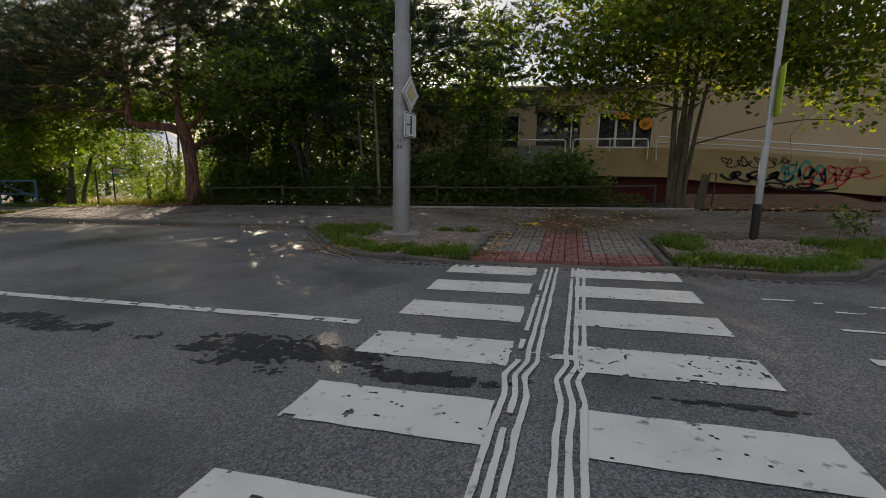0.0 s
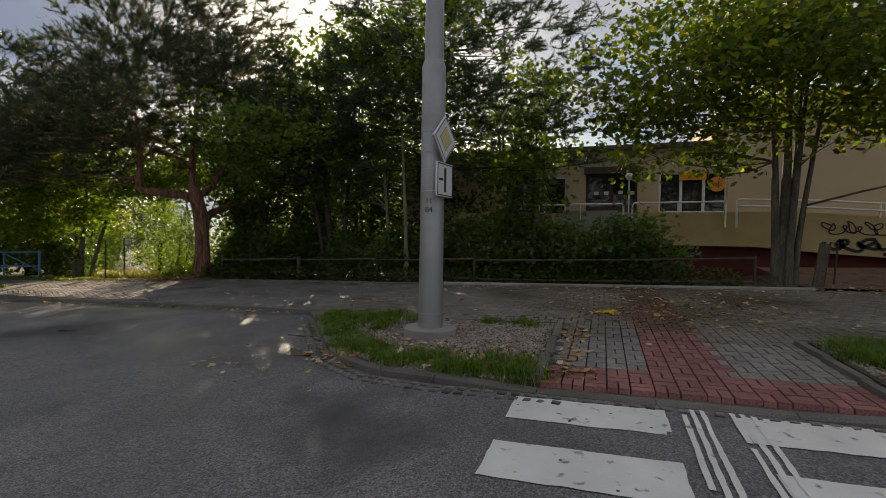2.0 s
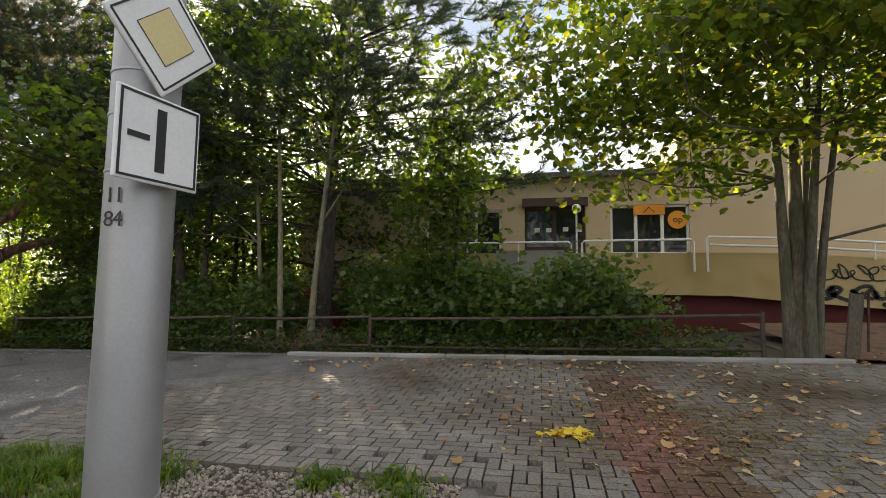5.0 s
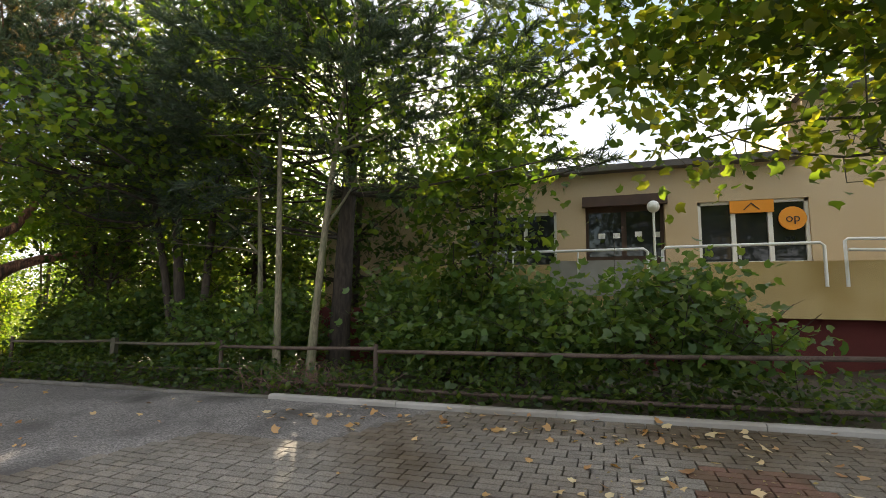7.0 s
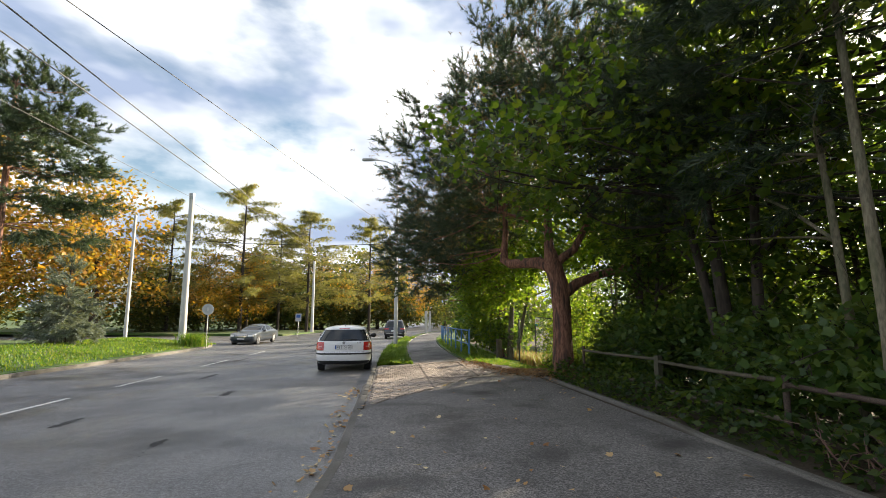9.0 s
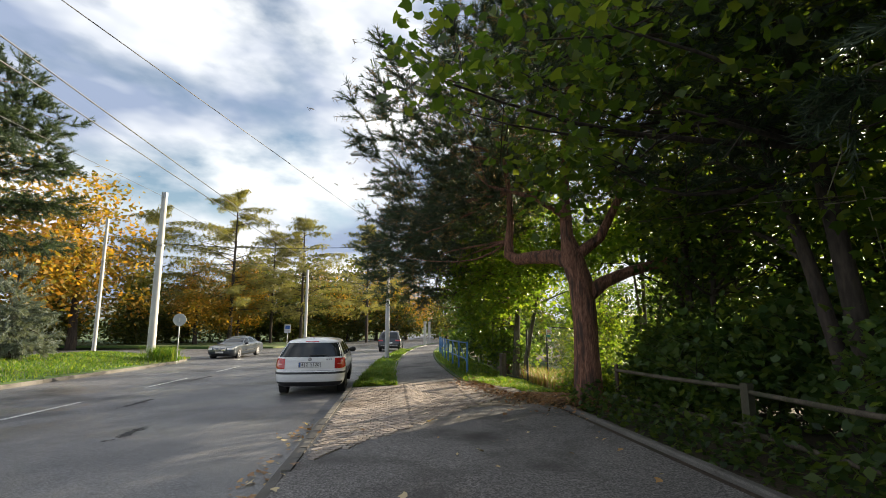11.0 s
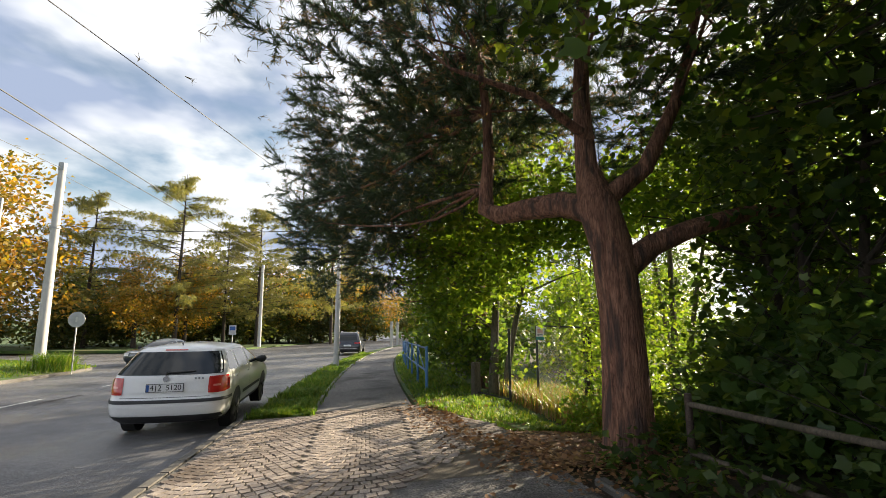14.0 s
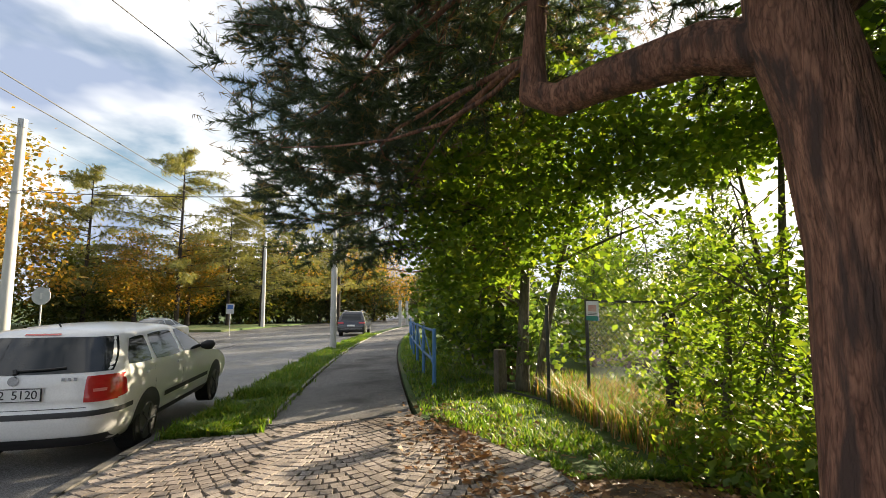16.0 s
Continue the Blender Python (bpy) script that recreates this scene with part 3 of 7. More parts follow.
sheet("grass_verge", -110, -15.9, 76, lambda x: 13.2 + bend(x) + max(0.0, 0.42 * (x + 18.45)), lambda x: 15.7 + bend(x), 6, lambda x, y: verge_z(x, y) + 0.01, TURF, "grass verge between footpath and hedge", "grass")


# ---- trees along the north side ----
def up(x, y, h, r, lean=(0, 0), n=6, r1=0.3):
    """A stem from the ground to height h."""
    pts = [(x + lean[0] * (i / n) ** 1.3, y + lean[1] * (i / n) ** 1.3, h * i / n - (0.15 if i == 0 else 0)) for i in range(n + 1)]
    rad = [r * (1 - (1 - r1) * i / n) for i in range(n + 1)]
    rad[0] *= 1.25
    return pts, rad


# red-barked pine with a crooked arm beside the cobbled drive
zp = side_z(-14.3, 15.1)
pine_tree("old red-barked pine with a bent low limb beside the drive", (-14.3, 15.12, zp), [
    ([(0, 0.0, -0.2), (0, 0.0, 0.15), (-0.02, 0.02, 0.9), (0.0, 0.0, 1.6), (-0.05, -0.06, 2.3), (-0.1, -0.18, 2.8), (-0.18, -0.24, 3.3), (-0.2, -0.26, 4.2), (-0.1, -0.2, 5.6), (0.0, -0.1, 7.2)], [0.33, 0.275, 0.24, 0.23, 0.235, 0.23, 0.13, 0.1, 0.08, 0.04]),
    ([(-0.1, -0.15, 2.7), (-0.5, -0.42, 2.88), (-1.0, -0.75, 2.92), (-1.4, -1.0, 2.92), (-1.6, -1.14, 3.05), (-1.62, -1.12, 3.4), (-1.6, -1.08, 3.9), (-1.62, -1.1, 4.6), (-1.7, -1.2, 5.6)], [0.17, 0.16, 0.14, 0.13, 0.13, 0.1, 0.085, 0.07, 0.04]),
    ([(0, 0.1, 2.05), (0, 0.45, 2.3), (0.05, 0.95, 2.5), (0.1, 1.6, 2.68), (0.2, 2.6, 2.85), (0.4, 3.8, 3.3)], [0.16, 0.13, 0.11, 0.1, 0.08, 0.05]),
    ([(-0.1, -0.15, 2.8), (0.1, 0.35, 3.2), (0.2, 0.75, 4.0), (0.3, 1.1, 5.2)], [0.13, 0.1, 0.07, 0.04]),
    ([(-0.1, -0.2, 3.6), (0.1, -1.0, 4.0), (0.2, -2.0, 4.2)], [0.06, 0.045, 0.02]),
], [(-0.6, -2.2, 5.9, 2.8, 2.6, 1.9), (-3.8, -2.0, 4.9, 2.4, 2.2, 1.5), (0.6, 1.0, 6.8, 2.8, 2.8, 2.0), (2.4, -0.8, 6.0, 2.2, 2.0, 1.7), (-2.2, -0.6, 7.8, 2.8, 2.6, 2.2), (0.8, 2.6, 5.2, 2.4, 2.0, 1.5), (-4.6, -3.0, 3.7, 1.8, 1.2, 0.9), (0.4, 0, 9.0, 2.6, 2.6, 1.8), (-2.6, -2.2, 4.0, 1.4, 1.2, 0.7), (-6.0, -1.6, 5.4, 2.2, 2.0, 1.6), (-6.6, -2.4, 4.0, 1.4, 1.2, 0.9), (-4.6, 0.6, 6.4, 2.4, 2.0, 1.6), (-1.6, -1.2, 5.0, 1.8, 1.6, 1.0), (-3.0, 1.6, 5.2, 1.8, 1.6, 1.2), (-6.6, -3.7, 4.5, 1.8, 1.2, 1.0), (-5.0, -3.9, 5.3, 1.8, 1.2, 1.1), (-8.0, -3.2, 5.2, 1.6, 1.2, 1.1), (0.3, 0.7, 4.6, 1.2, 1.0, 0.6), (0.9, 1.7, 4.2, 1.2, 1.0, 0.6), (-1.5, -0.4, 4.5, 1.1, 0.8, 0.6), (-2.4, -0.9, 4.2, 1.0, 0.8, 0.5), (-0.8, 0.3, 4.9, 1.0, 0.8, 0.6)], 26000, 11, dry=0.26, boughs=110, spread=0.24, length=0.15, count=15, width=0.008)
pine_tree("second pine standing behind the gate tree", (-22.6, 15.6, verge_z(-22.6, 15.6) - 0.05), [up(0, 0, 9.0, 0.2, (0.3, -0.4), 9)],
          [(0.4, -2.4, 4.6, 2.0, 1.8, 1.7), (1.0, -1.4, 6.4, 2.4, 2.2, 1.8), (-1.4, -2.0, 5.4, 2.0, 1.9, 1.9), (0, -0.4, 8.4, 2.2, 2.2, 1.5), (-0.6, -3.0, 3.2, 1.2, 1.0, 0.8), (0.3, -5.0, 4.2, 1.5, 1.0, 0.8), (-1.4, -4.4, 3.5, 1.6, 1.1, 0.8), (0.6, -4.3, 5.2, 1.6, 1.2, 0.9), (-2.6, -3.4, 4.2, 1.6, 1.2, 1.0), (-0.8, -3.6, 4.5, 1.5, 1.2, 0.9), (1.6, -4.0, 4.0, 1.2, 1.0, 0.7)], 11500, 14, boughs=70, spread=0.24, length=0.15, count=13, width=0.009)

# dark pine behind the slender stems
pine_tree("tall dark pine standing behind the pavement fence", (-6.6, 17.6, side_z(-6.6, 17.6) - 0.3), [up(0, 0, 9.0, 0.24, (0.3, 0.1), 9)],
          [(-2.2, -1.9, 4.4, 2.3, 1.7, 1.6), (1.8, -1.4, 5.2, 2.0, 1.7, 1.7), (0.2, 0, 7.4, 2.4, 2.2, 1.9), (-0.6, -2.6, 6.0, 2.2, 1.6, 1.4), (3.6, -1.0, 4.6, 1.4, 1.2, 1.0), (4.2, -1.0, 7.4, 1.5, 1.3, 1.6), (-3.4, -1.0, 6.6, 2, 1.8, 1.6), (-2.4, -0.8, 9.0, 2.2, 2, 1.6), (1.6, -0.6, 9.2, 2, 2, 1.6), (-4.6, -2.0, 4.4, 1.6, 1.4, 1.2), (-2.6, -2.9, 4.9, 1.7, 0.7, 1.0), (0.2, -3.0, 5.6, 1.7, 0.7, 1.1), (2.0, -2.7, 6.0, 1.6, 0.8, 1.0), (-4.4, -2.7, 5.8, 1.6, 0.7, 1.1), (-1.0, -2.8, 7.2, 1.8, 0.8, 1.0), (4.6, -1.8, 5.4, 1.1, 0.8, 0.5), (4.5, -2.6, 4.3, 1.0, 0.6, 0.4), (5.0, -2.6, 3.5, 0.8, 0.5, 0.3), (3.8, -2.6, 4.9, 1.0, 0.6, 0.5), (4.8, -2.6, 5.9, 1.1, 0.6, 0.5)], 14000, 12, BARK_DARK, boughs=130, spread=0.24, length=0.16, count=13, width=0.009)

# multi-stemmed maple by the building
broad_tree("many-stemmed maple with turning leaves beside the building", (2.95, 14.6, side_z(2.95, 14.6)), [
    up(0.0, 0, 5.6, 0.13, (0.05, 0.1)), up(0.12, 0.08, 6.2, 0.1, (0.25, 0.0)), up(-0.12, 0.04, 5.6, 0.1, (-0.25, -0.1)), up(0.05, -0.1, 5.2, 0.09, (0.15, -0.5)), up(0.17, -0.06, 5.4, 0.07, (0.6, -0.2))],
    [(0.2, -0.6, 4.6, 2.7, 2.4, 1.5), (-1.6, -0.9, 4.3, 1.5, 1.5, 1.3), (2.5, -0.6, 4.2, 2.0, 1.9, 1.5), (0.8, 0, 6.4, 2.6, 2.4, 1.5), (3.4, -1.0, 2.9, 1.2, 1.2, 0.7), (-0.2, -1.8, 4.9, 2.2, 1.3, 1.1), (-1.3, -0.2, 2.9, 0.8, 0.8, 0.5), (-1.0, -0.6, 6.4, 1.6, 1.6, 1.3), (1.6, -1.6, 3.4, 1.6, 1.2, 0.8), (3.8, -1.0, 5.4, 1.8, 1.8, 1.4), (0.6, -0.3, 7.6, 2.0, 2, 0.8), (4.6, -0.8, 6.8, 1.8, 1.6, 1.2), (-2.4, -0.8, 3.5, 1.4, 1.2, 0.7), (-1.3, -1.0, 3.1, 1.2, 1.0, 0.6), (-3.2, -0.5, 4.0, 1.2, 1.1, 0.8), (-2.0, -2.2, 4.5, 1.5, 1.3, 1.1), (0.4, -3.2, 4.8, 2.0, 1.4, 1.0), (2.6, -2.8, 4.2, 1.6, 1.3, 1.0), (-2.7, -0.1, 4.4, 1.4, 1.3, 1.0), (-2.2, -0.5, 6.0, 1.8, 1.5, 1.2), (-3.6, -1.0, 3.2, 1.1, 0.8, 0.5), (-3.1, -0.9, 2.6, 0.8, 0.6, 0.35), (-3.4, -1.2, 4.1, 1.2, 0.9, 0.6), (-4.1, -0.9, 4.8, 1.1, 0.9, 0.6)], 26500, 0.12, MAPLE_TURNING, BARK, 21, boughs=110, spread=0.3, bough_r=0.014)

# slender maples behind the fence
broad_tree("slender pale-stemmed maples behind the pavement fence", (-6.2, 15.6, side_z(-6.2, 15.6) - 0.1), [
    up(-0.4, 0.0, 7.5, 0.07, (-0.5, 0.2)), up(0.35, -0.1, 8.2, 0.075, (0.7, 0.3)), up(-1.2, 0.5, 7, 0.06, (-0.8, 0.3))],
    [(0.2, 0.3, 6.6, 2.8, 1.8, 2.0), (1.6, 0.2, 4.8, 1.7, 1.4, 1.3), (-2.0, 0.3, 4.9, 1.8, 1.4, 1.5), (-0.2, 1.0, 8.8, 2.2, 1.8, 1.4), (-3.0, 0.6, 3.0, 1.4, 1.0, 1.0), (-2.6, 0.6, 7.4, 1.8, 1.6, 1.6)], 5600, 0.12, MAPLE, BARK_PALE, 22, boughs=50)

broad_tree("young leafy tree behind the pavement fence", (-2.9, 16.5, side_z(-2.9, 16.5) - 0.1), [up(0, 0, 5.0, 0.05, (0.1, 0.1)), up(0.15, 0.1, 4.6, 0.04, (-0.4, 0.2))],
           [(-0.2, -0.2, 3.2, 1.4, 1.0, 1.1), (0.1, 0.1, 5.1, 1.2, 1.0, 1.2), (-0.3, 0, 1.8, 1.0, 0.8, 0.8)], 2600, 0.135, MAPLE, BARK_DARK, 29, boughs=24)

# maple that overhangs the asphalt pavement
broad_tree("dark maple overhanging the asphalt pavement", (-9.8, 16.4, side_z(-9.8, 16.4) - 0.1), [up(0, 0, 7.0, 0.13, (-0.4, -0.5)), up(0.3, 0.2, 7.2, 0.1, (0.7, -0.2)), up(-0.3, 0.1, 6.5, 0.1, (-1.2, -0.6))],
           [(0, -1.2, 5.2, 2.6, 2.0, 1.7), (-1.8, -2.0, 4.3, 2.0, 1.5, 0.9), (1.6, -0.6, 4.6, 1.8, 1.6, 1.5), (-0.4, 0, 7.2, 2.6, 2.2, 1.6), (0.4, 0.8, 3.0, 2.2, 1.2, 1.1), (-2.6, 0.4, 3.4, 1.6, 1.3, 1.2), (1.8, 0.2, 7.4, 2, 2, 1.6), (-3.4, -2.0, 4.9, 1.6, 1.4, 0.9), (-2.6, 0.6, 6.4, 1.8, 1.8, 1.6), (0.2, -4.7, 4.2, 1.2, 0.8, 0.5), (-0.6, -4.2, 4.5, 1.4, 1.0, 0.6), (0.4, -3.5, 4.3, 1.4, 1.0, 0.6), (-0.9, -3.1, 3.4, 1.0, 0.9, 0.5), (-0.2, -2.4, 3.5, 1.1, 0.8, 0.5), (-1.6, -2.4, 3.6, 1.0, 0.9, 0.5)], 11800, 0.125, MAPLE, BARK_DARK, 23, boughs=75, spread=0.26)

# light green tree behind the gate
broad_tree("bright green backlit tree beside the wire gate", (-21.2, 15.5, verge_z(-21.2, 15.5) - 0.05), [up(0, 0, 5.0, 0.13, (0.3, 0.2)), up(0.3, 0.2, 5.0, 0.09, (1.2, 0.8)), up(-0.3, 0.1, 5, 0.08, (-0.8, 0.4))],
           # crown in the lightened leaf, part of its backlit look is colour
           [(0.2, -0.2, 3.9, 2.2, 1.9, 1.3), (1.5, 0.8, 4.2, 1.6, 1.5, 1.0), (-1.4, -0.6, 3.0, 1.7, 1.5, 1.5), (-1.6, -0.9, 1.9, 1.0, 0.8, 0.7), (0.6, 0.2, 5.6, 2.2, 1.9, 1.0), (2.4, 1.2, 3.6, 1.0, 1.0, 0.8), (-0.4, -1.6, 3.2, 1.2, 0.9, 0.9), (-0.7, -0.9, 2.2, 1.1, 0.7, 0.8), (-1.1, -0.7, 1.2, 0.9, 0.6, 0.7), (0.6, -0.6, 2.7, 1.1, 0.8, 0.7), (1.6, 0.2, 2.9, 1.2, 0.8, 0.7), (0.4, -1.3, 4.4, 1.3, 0.9, 0.8), (2.6, 0.6, 4.6, 1.1, 1.0, 0.7), (-2.4, -1.0, 2.6, 1.0, 0.8, 1.0)], 15500, 0.115, SUNLIT_LEAF, BARK, 24, boughs=60, spread=0.28, shape="maple")
broad_tree("young leafy tree against the wire fence", (-17.2, 16.6, verge_z(-17.2, 16.6) - 0.05), [up(0, 0, 2.6, 0.06, (0.2, 0.1)), up(0.2, 0.1, 2.2, 0.03, (0.6, 0))],
           [(0.5, -0.1, 1.9, 0.8, 0.7, 0.6), (1.1, 0, 1.4, 0.7, 0.6, 0.5), (0.1, 0, 2.6, 0.7, 0.6, 0.4), (0.5, 0, 0.9, 0.7, 0.5, 0.5), (1.2, 0.1, 2.1, 0.6, 0.5, 0.4), (0.0, -0.1, 1.35, 0.9, 0.7, 0.7), (-0.4, 0, 0.8, 0.7, 0.6, 0.5)], 4400, 0.095, SUNLIT_LEAF, BARK, 25, boughs=16, shape="oval", per=18)

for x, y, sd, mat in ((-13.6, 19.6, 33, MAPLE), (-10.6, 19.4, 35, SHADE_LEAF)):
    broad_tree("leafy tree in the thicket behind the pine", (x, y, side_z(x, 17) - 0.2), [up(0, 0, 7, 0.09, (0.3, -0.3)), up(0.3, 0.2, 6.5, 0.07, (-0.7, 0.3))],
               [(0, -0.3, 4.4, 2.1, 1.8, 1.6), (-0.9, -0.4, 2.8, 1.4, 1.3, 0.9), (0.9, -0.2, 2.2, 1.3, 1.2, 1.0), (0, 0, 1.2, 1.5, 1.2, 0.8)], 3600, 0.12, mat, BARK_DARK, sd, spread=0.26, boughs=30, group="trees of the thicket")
# thicket's gloom is partly painted: the darkened leaf deepens it
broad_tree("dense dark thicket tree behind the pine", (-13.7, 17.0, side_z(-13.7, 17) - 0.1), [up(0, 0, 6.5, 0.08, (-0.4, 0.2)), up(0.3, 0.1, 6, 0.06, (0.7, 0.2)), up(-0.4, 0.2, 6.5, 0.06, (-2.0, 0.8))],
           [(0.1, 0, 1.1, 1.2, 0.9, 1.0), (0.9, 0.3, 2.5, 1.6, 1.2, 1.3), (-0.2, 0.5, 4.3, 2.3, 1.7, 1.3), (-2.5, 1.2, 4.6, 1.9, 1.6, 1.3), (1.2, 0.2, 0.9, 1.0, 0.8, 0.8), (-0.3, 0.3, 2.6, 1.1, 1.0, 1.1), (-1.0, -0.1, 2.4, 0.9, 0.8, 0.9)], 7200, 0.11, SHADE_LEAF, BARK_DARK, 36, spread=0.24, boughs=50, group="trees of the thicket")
broad_tree("tall tree behind the gate meadow edge", (-17.4, 20.5, side_z(-17, 17) - 0.2), [up(0, 0, 8, 0.1, (0.3, -0.3)), up(0.3, 0.2, 7.5, 0.07, (-0.9, 0.3))],
           [(0, -0.3, 5.2, 2.2, 1.8, 1.3), (0.6, 0.2, 7.2, 2.2, 1.8, 1.5), (-1.6, 0.3, 6.4, 1.8, 1.6, 1.4)], 2600, 0.13, SUNLIT_LEAF, BARK_DARK, 37, boughs=30, group="trees of the thicket")
broad_tree("bright leafy tree hanging over the wire gate", (-18.6, 18.8, side_z(-18.6, 17) - 0.1), [up(0, 0, 5.0, 0.08, (0.5, -0.2)), up(0.2, 0.1, 5.2, 0.06, (1.4, 0.2)), up(-0.2, 0.1, 4.8, 0.06, (-0.9, 0.1))],
           [(0.4, -0.3, 4.4, 1.7, 1.3, 1.1), (1.9, 0.0, 4.2, 1.4, 1.2, 1.1), (-1.3, 0, 4.3, 1.4, 1.2, 1.1), (2.6, -0.2, 3.2, 0.8, 0.8, 0.5)], 4600, 0.13, SUNLIT_LEAF, BARK, 38, boughs=36, group="trees of the thicket")
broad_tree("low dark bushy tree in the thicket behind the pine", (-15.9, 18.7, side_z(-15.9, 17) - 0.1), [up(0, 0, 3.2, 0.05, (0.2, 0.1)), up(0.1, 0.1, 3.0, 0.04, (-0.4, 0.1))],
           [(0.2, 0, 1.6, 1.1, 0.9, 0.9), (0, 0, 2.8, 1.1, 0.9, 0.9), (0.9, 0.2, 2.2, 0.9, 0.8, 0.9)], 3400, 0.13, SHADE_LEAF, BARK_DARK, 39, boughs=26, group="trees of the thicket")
bright_far = broad_tree("pale green tree in the sunlit meadow beyond the gate", (-25, 39, fall(-25)), [up(0, 0, 6, 0.14, (0.2, -0.2))],
                        [(0, 0, 4.0, 3.0, 2.6, 2.2), (1.6, 0.4, 2.6, 2.2, 2.0, 1.8), (-1.7, 0, 2.6, 2.2, 2.0, 1.8), (0, 0, 6.2, 2.0, 2.0, 1.4), (0, 0, 1.2, 3.2, 2.4, 1.1)], 4500, 0.26, SUNLIT_LEAF, BARK, 28, boughs=14, shape="oval", group="trees beyond the meadow")
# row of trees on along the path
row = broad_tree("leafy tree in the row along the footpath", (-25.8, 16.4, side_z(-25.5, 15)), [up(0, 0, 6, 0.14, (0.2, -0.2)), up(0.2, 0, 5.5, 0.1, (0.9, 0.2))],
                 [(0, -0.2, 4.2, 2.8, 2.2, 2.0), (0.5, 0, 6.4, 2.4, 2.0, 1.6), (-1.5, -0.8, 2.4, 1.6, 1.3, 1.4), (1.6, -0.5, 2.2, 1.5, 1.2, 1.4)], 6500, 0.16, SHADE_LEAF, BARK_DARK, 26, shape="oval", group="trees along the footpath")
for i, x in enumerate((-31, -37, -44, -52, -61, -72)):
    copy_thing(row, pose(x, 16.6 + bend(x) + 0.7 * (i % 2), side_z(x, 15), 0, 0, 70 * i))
# wood in the darkened leaf as well, shade put into its colour
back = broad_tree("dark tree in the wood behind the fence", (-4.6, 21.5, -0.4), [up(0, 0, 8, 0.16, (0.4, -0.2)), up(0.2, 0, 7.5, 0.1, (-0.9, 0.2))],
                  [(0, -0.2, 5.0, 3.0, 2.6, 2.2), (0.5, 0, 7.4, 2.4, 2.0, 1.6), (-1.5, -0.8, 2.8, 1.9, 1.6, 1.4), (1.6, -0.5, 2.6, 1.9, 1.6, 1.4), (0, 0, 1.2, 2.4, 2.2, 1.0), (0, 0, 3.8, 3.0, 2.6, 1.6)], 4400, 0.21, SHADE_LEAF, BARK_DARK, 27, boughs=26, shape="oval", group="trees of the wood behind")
for i, (x, y) in enumerate(((-8, 20.5), (-11.6, 22.5), (-12.6, 19.9), (-5.5, 26), (-9.8, 25), (-35, 25), (-34, 30), (-42, 34))):
    copy_thing(back, pose(x, y, fall(x) - 0.3, 0, 0, 60 * i) @ Matrix.Scale(1.0, 4))

for i, (x, y, s) in enumerate(((-76, -11.5, 0.7), (-81, -6.5, 0.7), (-86, -1.5, 0.75), (-90, 2, 0.75), (-71, -16, 0.7), (-66, -21, 0.7))):
    copy_thing(back, pose(x, y, fall(x) - 0.3, 0, 0, 47 * i) @ Matrix.Scale(s, 4))

for i, (x, y, s) in enumerate(((-22, 35, 0.75), (-27, 36, 0.7), (-31, 38, 0.75), (-18, 34, 0.7), (-24, 33, 0.5), (-29, 33, 0.5), (-20.5, 32, 0.4), (-36, 40, 0.9), (-27, 19.8, 0.55), (-30, 21.5, 0.65), (-33, 23.5, 0.7), (-29, 26, 0.65), (-38, 27, 0.85))):
    copy_thing(bright_far, pose(x, y, fall(x) - 0.2, 0, 0, 66 * i) @ Matrix.Scale(s, 4))

# shrubs behind the fence
shrub = broad_tree("dense leafy green shrub behind the pavement fence", (-0.4, 15.5, side_z(-0.4, 15.5) - 0.1), [up(0, 0, 1.2, 0.03, (0.3, 0.1)), up(0.1, 0, 1.2, 0.03, (-0.4, 0.1)), up(0, 0.1, 1.3, 0.03, (0.9, -0.1))],
                   [(0.2, -0.1, 0.95, 1.2, 0.65, 0.75), (-0.7, 0, 0.8, 0.9, 0.6, 0.7), (0.9, 0, 0.7, 0.7, 0.6, 0.6), (0.3, 0, 1.5, 0.7, 0.5, 0.4)], 3000, 0.115, SHRUB_LEAF, BARK_DARK, 31, shape="maple", boughs=14, spread=0.22, per=14, name="shrub", category="shrub", group="shrubs behind the fence", bough_r=0.012)
for i, (x, y, s) in enumerate(((-2.4, 16.0, 1.0), (-3.6, 16.9, 1.1), (-7.4, 16.6, 1.0), (-9.2, 16.3, 0.9), (-10.8, 17.2, 1.1), (-13.2, 17.6, 1.1), (-14.3, 16.9, 0.85), (-12.6, 16.4, 0.9), (-14.9, 18.2, 1.0), (-11.9, 18.0, 1.2), (-5, 17.6, 1.15), (-22.4, 15.6, 1.0), (-25.5, 16.0, 1.4), (-30, 16.4, 1.6), (-36, 17.2, 1.8))):
    copy_thing(shrub, pose(x, y + bend(x), side_z(x, 15) - 0.15, 0, 0, 50 * i) @ Matrix.Scale(s, 4))

# ---- trees across the road ----
maple_far = broad_tree("amber autumn maple beyond the road", (-66, -13, fall(-66) + 0.3), [up(0, 0, 7, 0.25, (0.3, 0))],
                       [(0, 0, 6.0, 4.4, 4.0, 3.2), (2.6, 1, 4.4, 2.8, 2.6, 2.4), (-2.4, -1, 4.6, 2.8, 2.8, 2.6), (0, 0, 9, 2.6, 2.6, 1.6), (0, 1, 2.6, 3.4, 3, 1.4)], 7600, 0.3, AMBER, BARK_DARK, 41, boughs=14, spread=0.55, shape="oval", group="amber maples beyond the road")
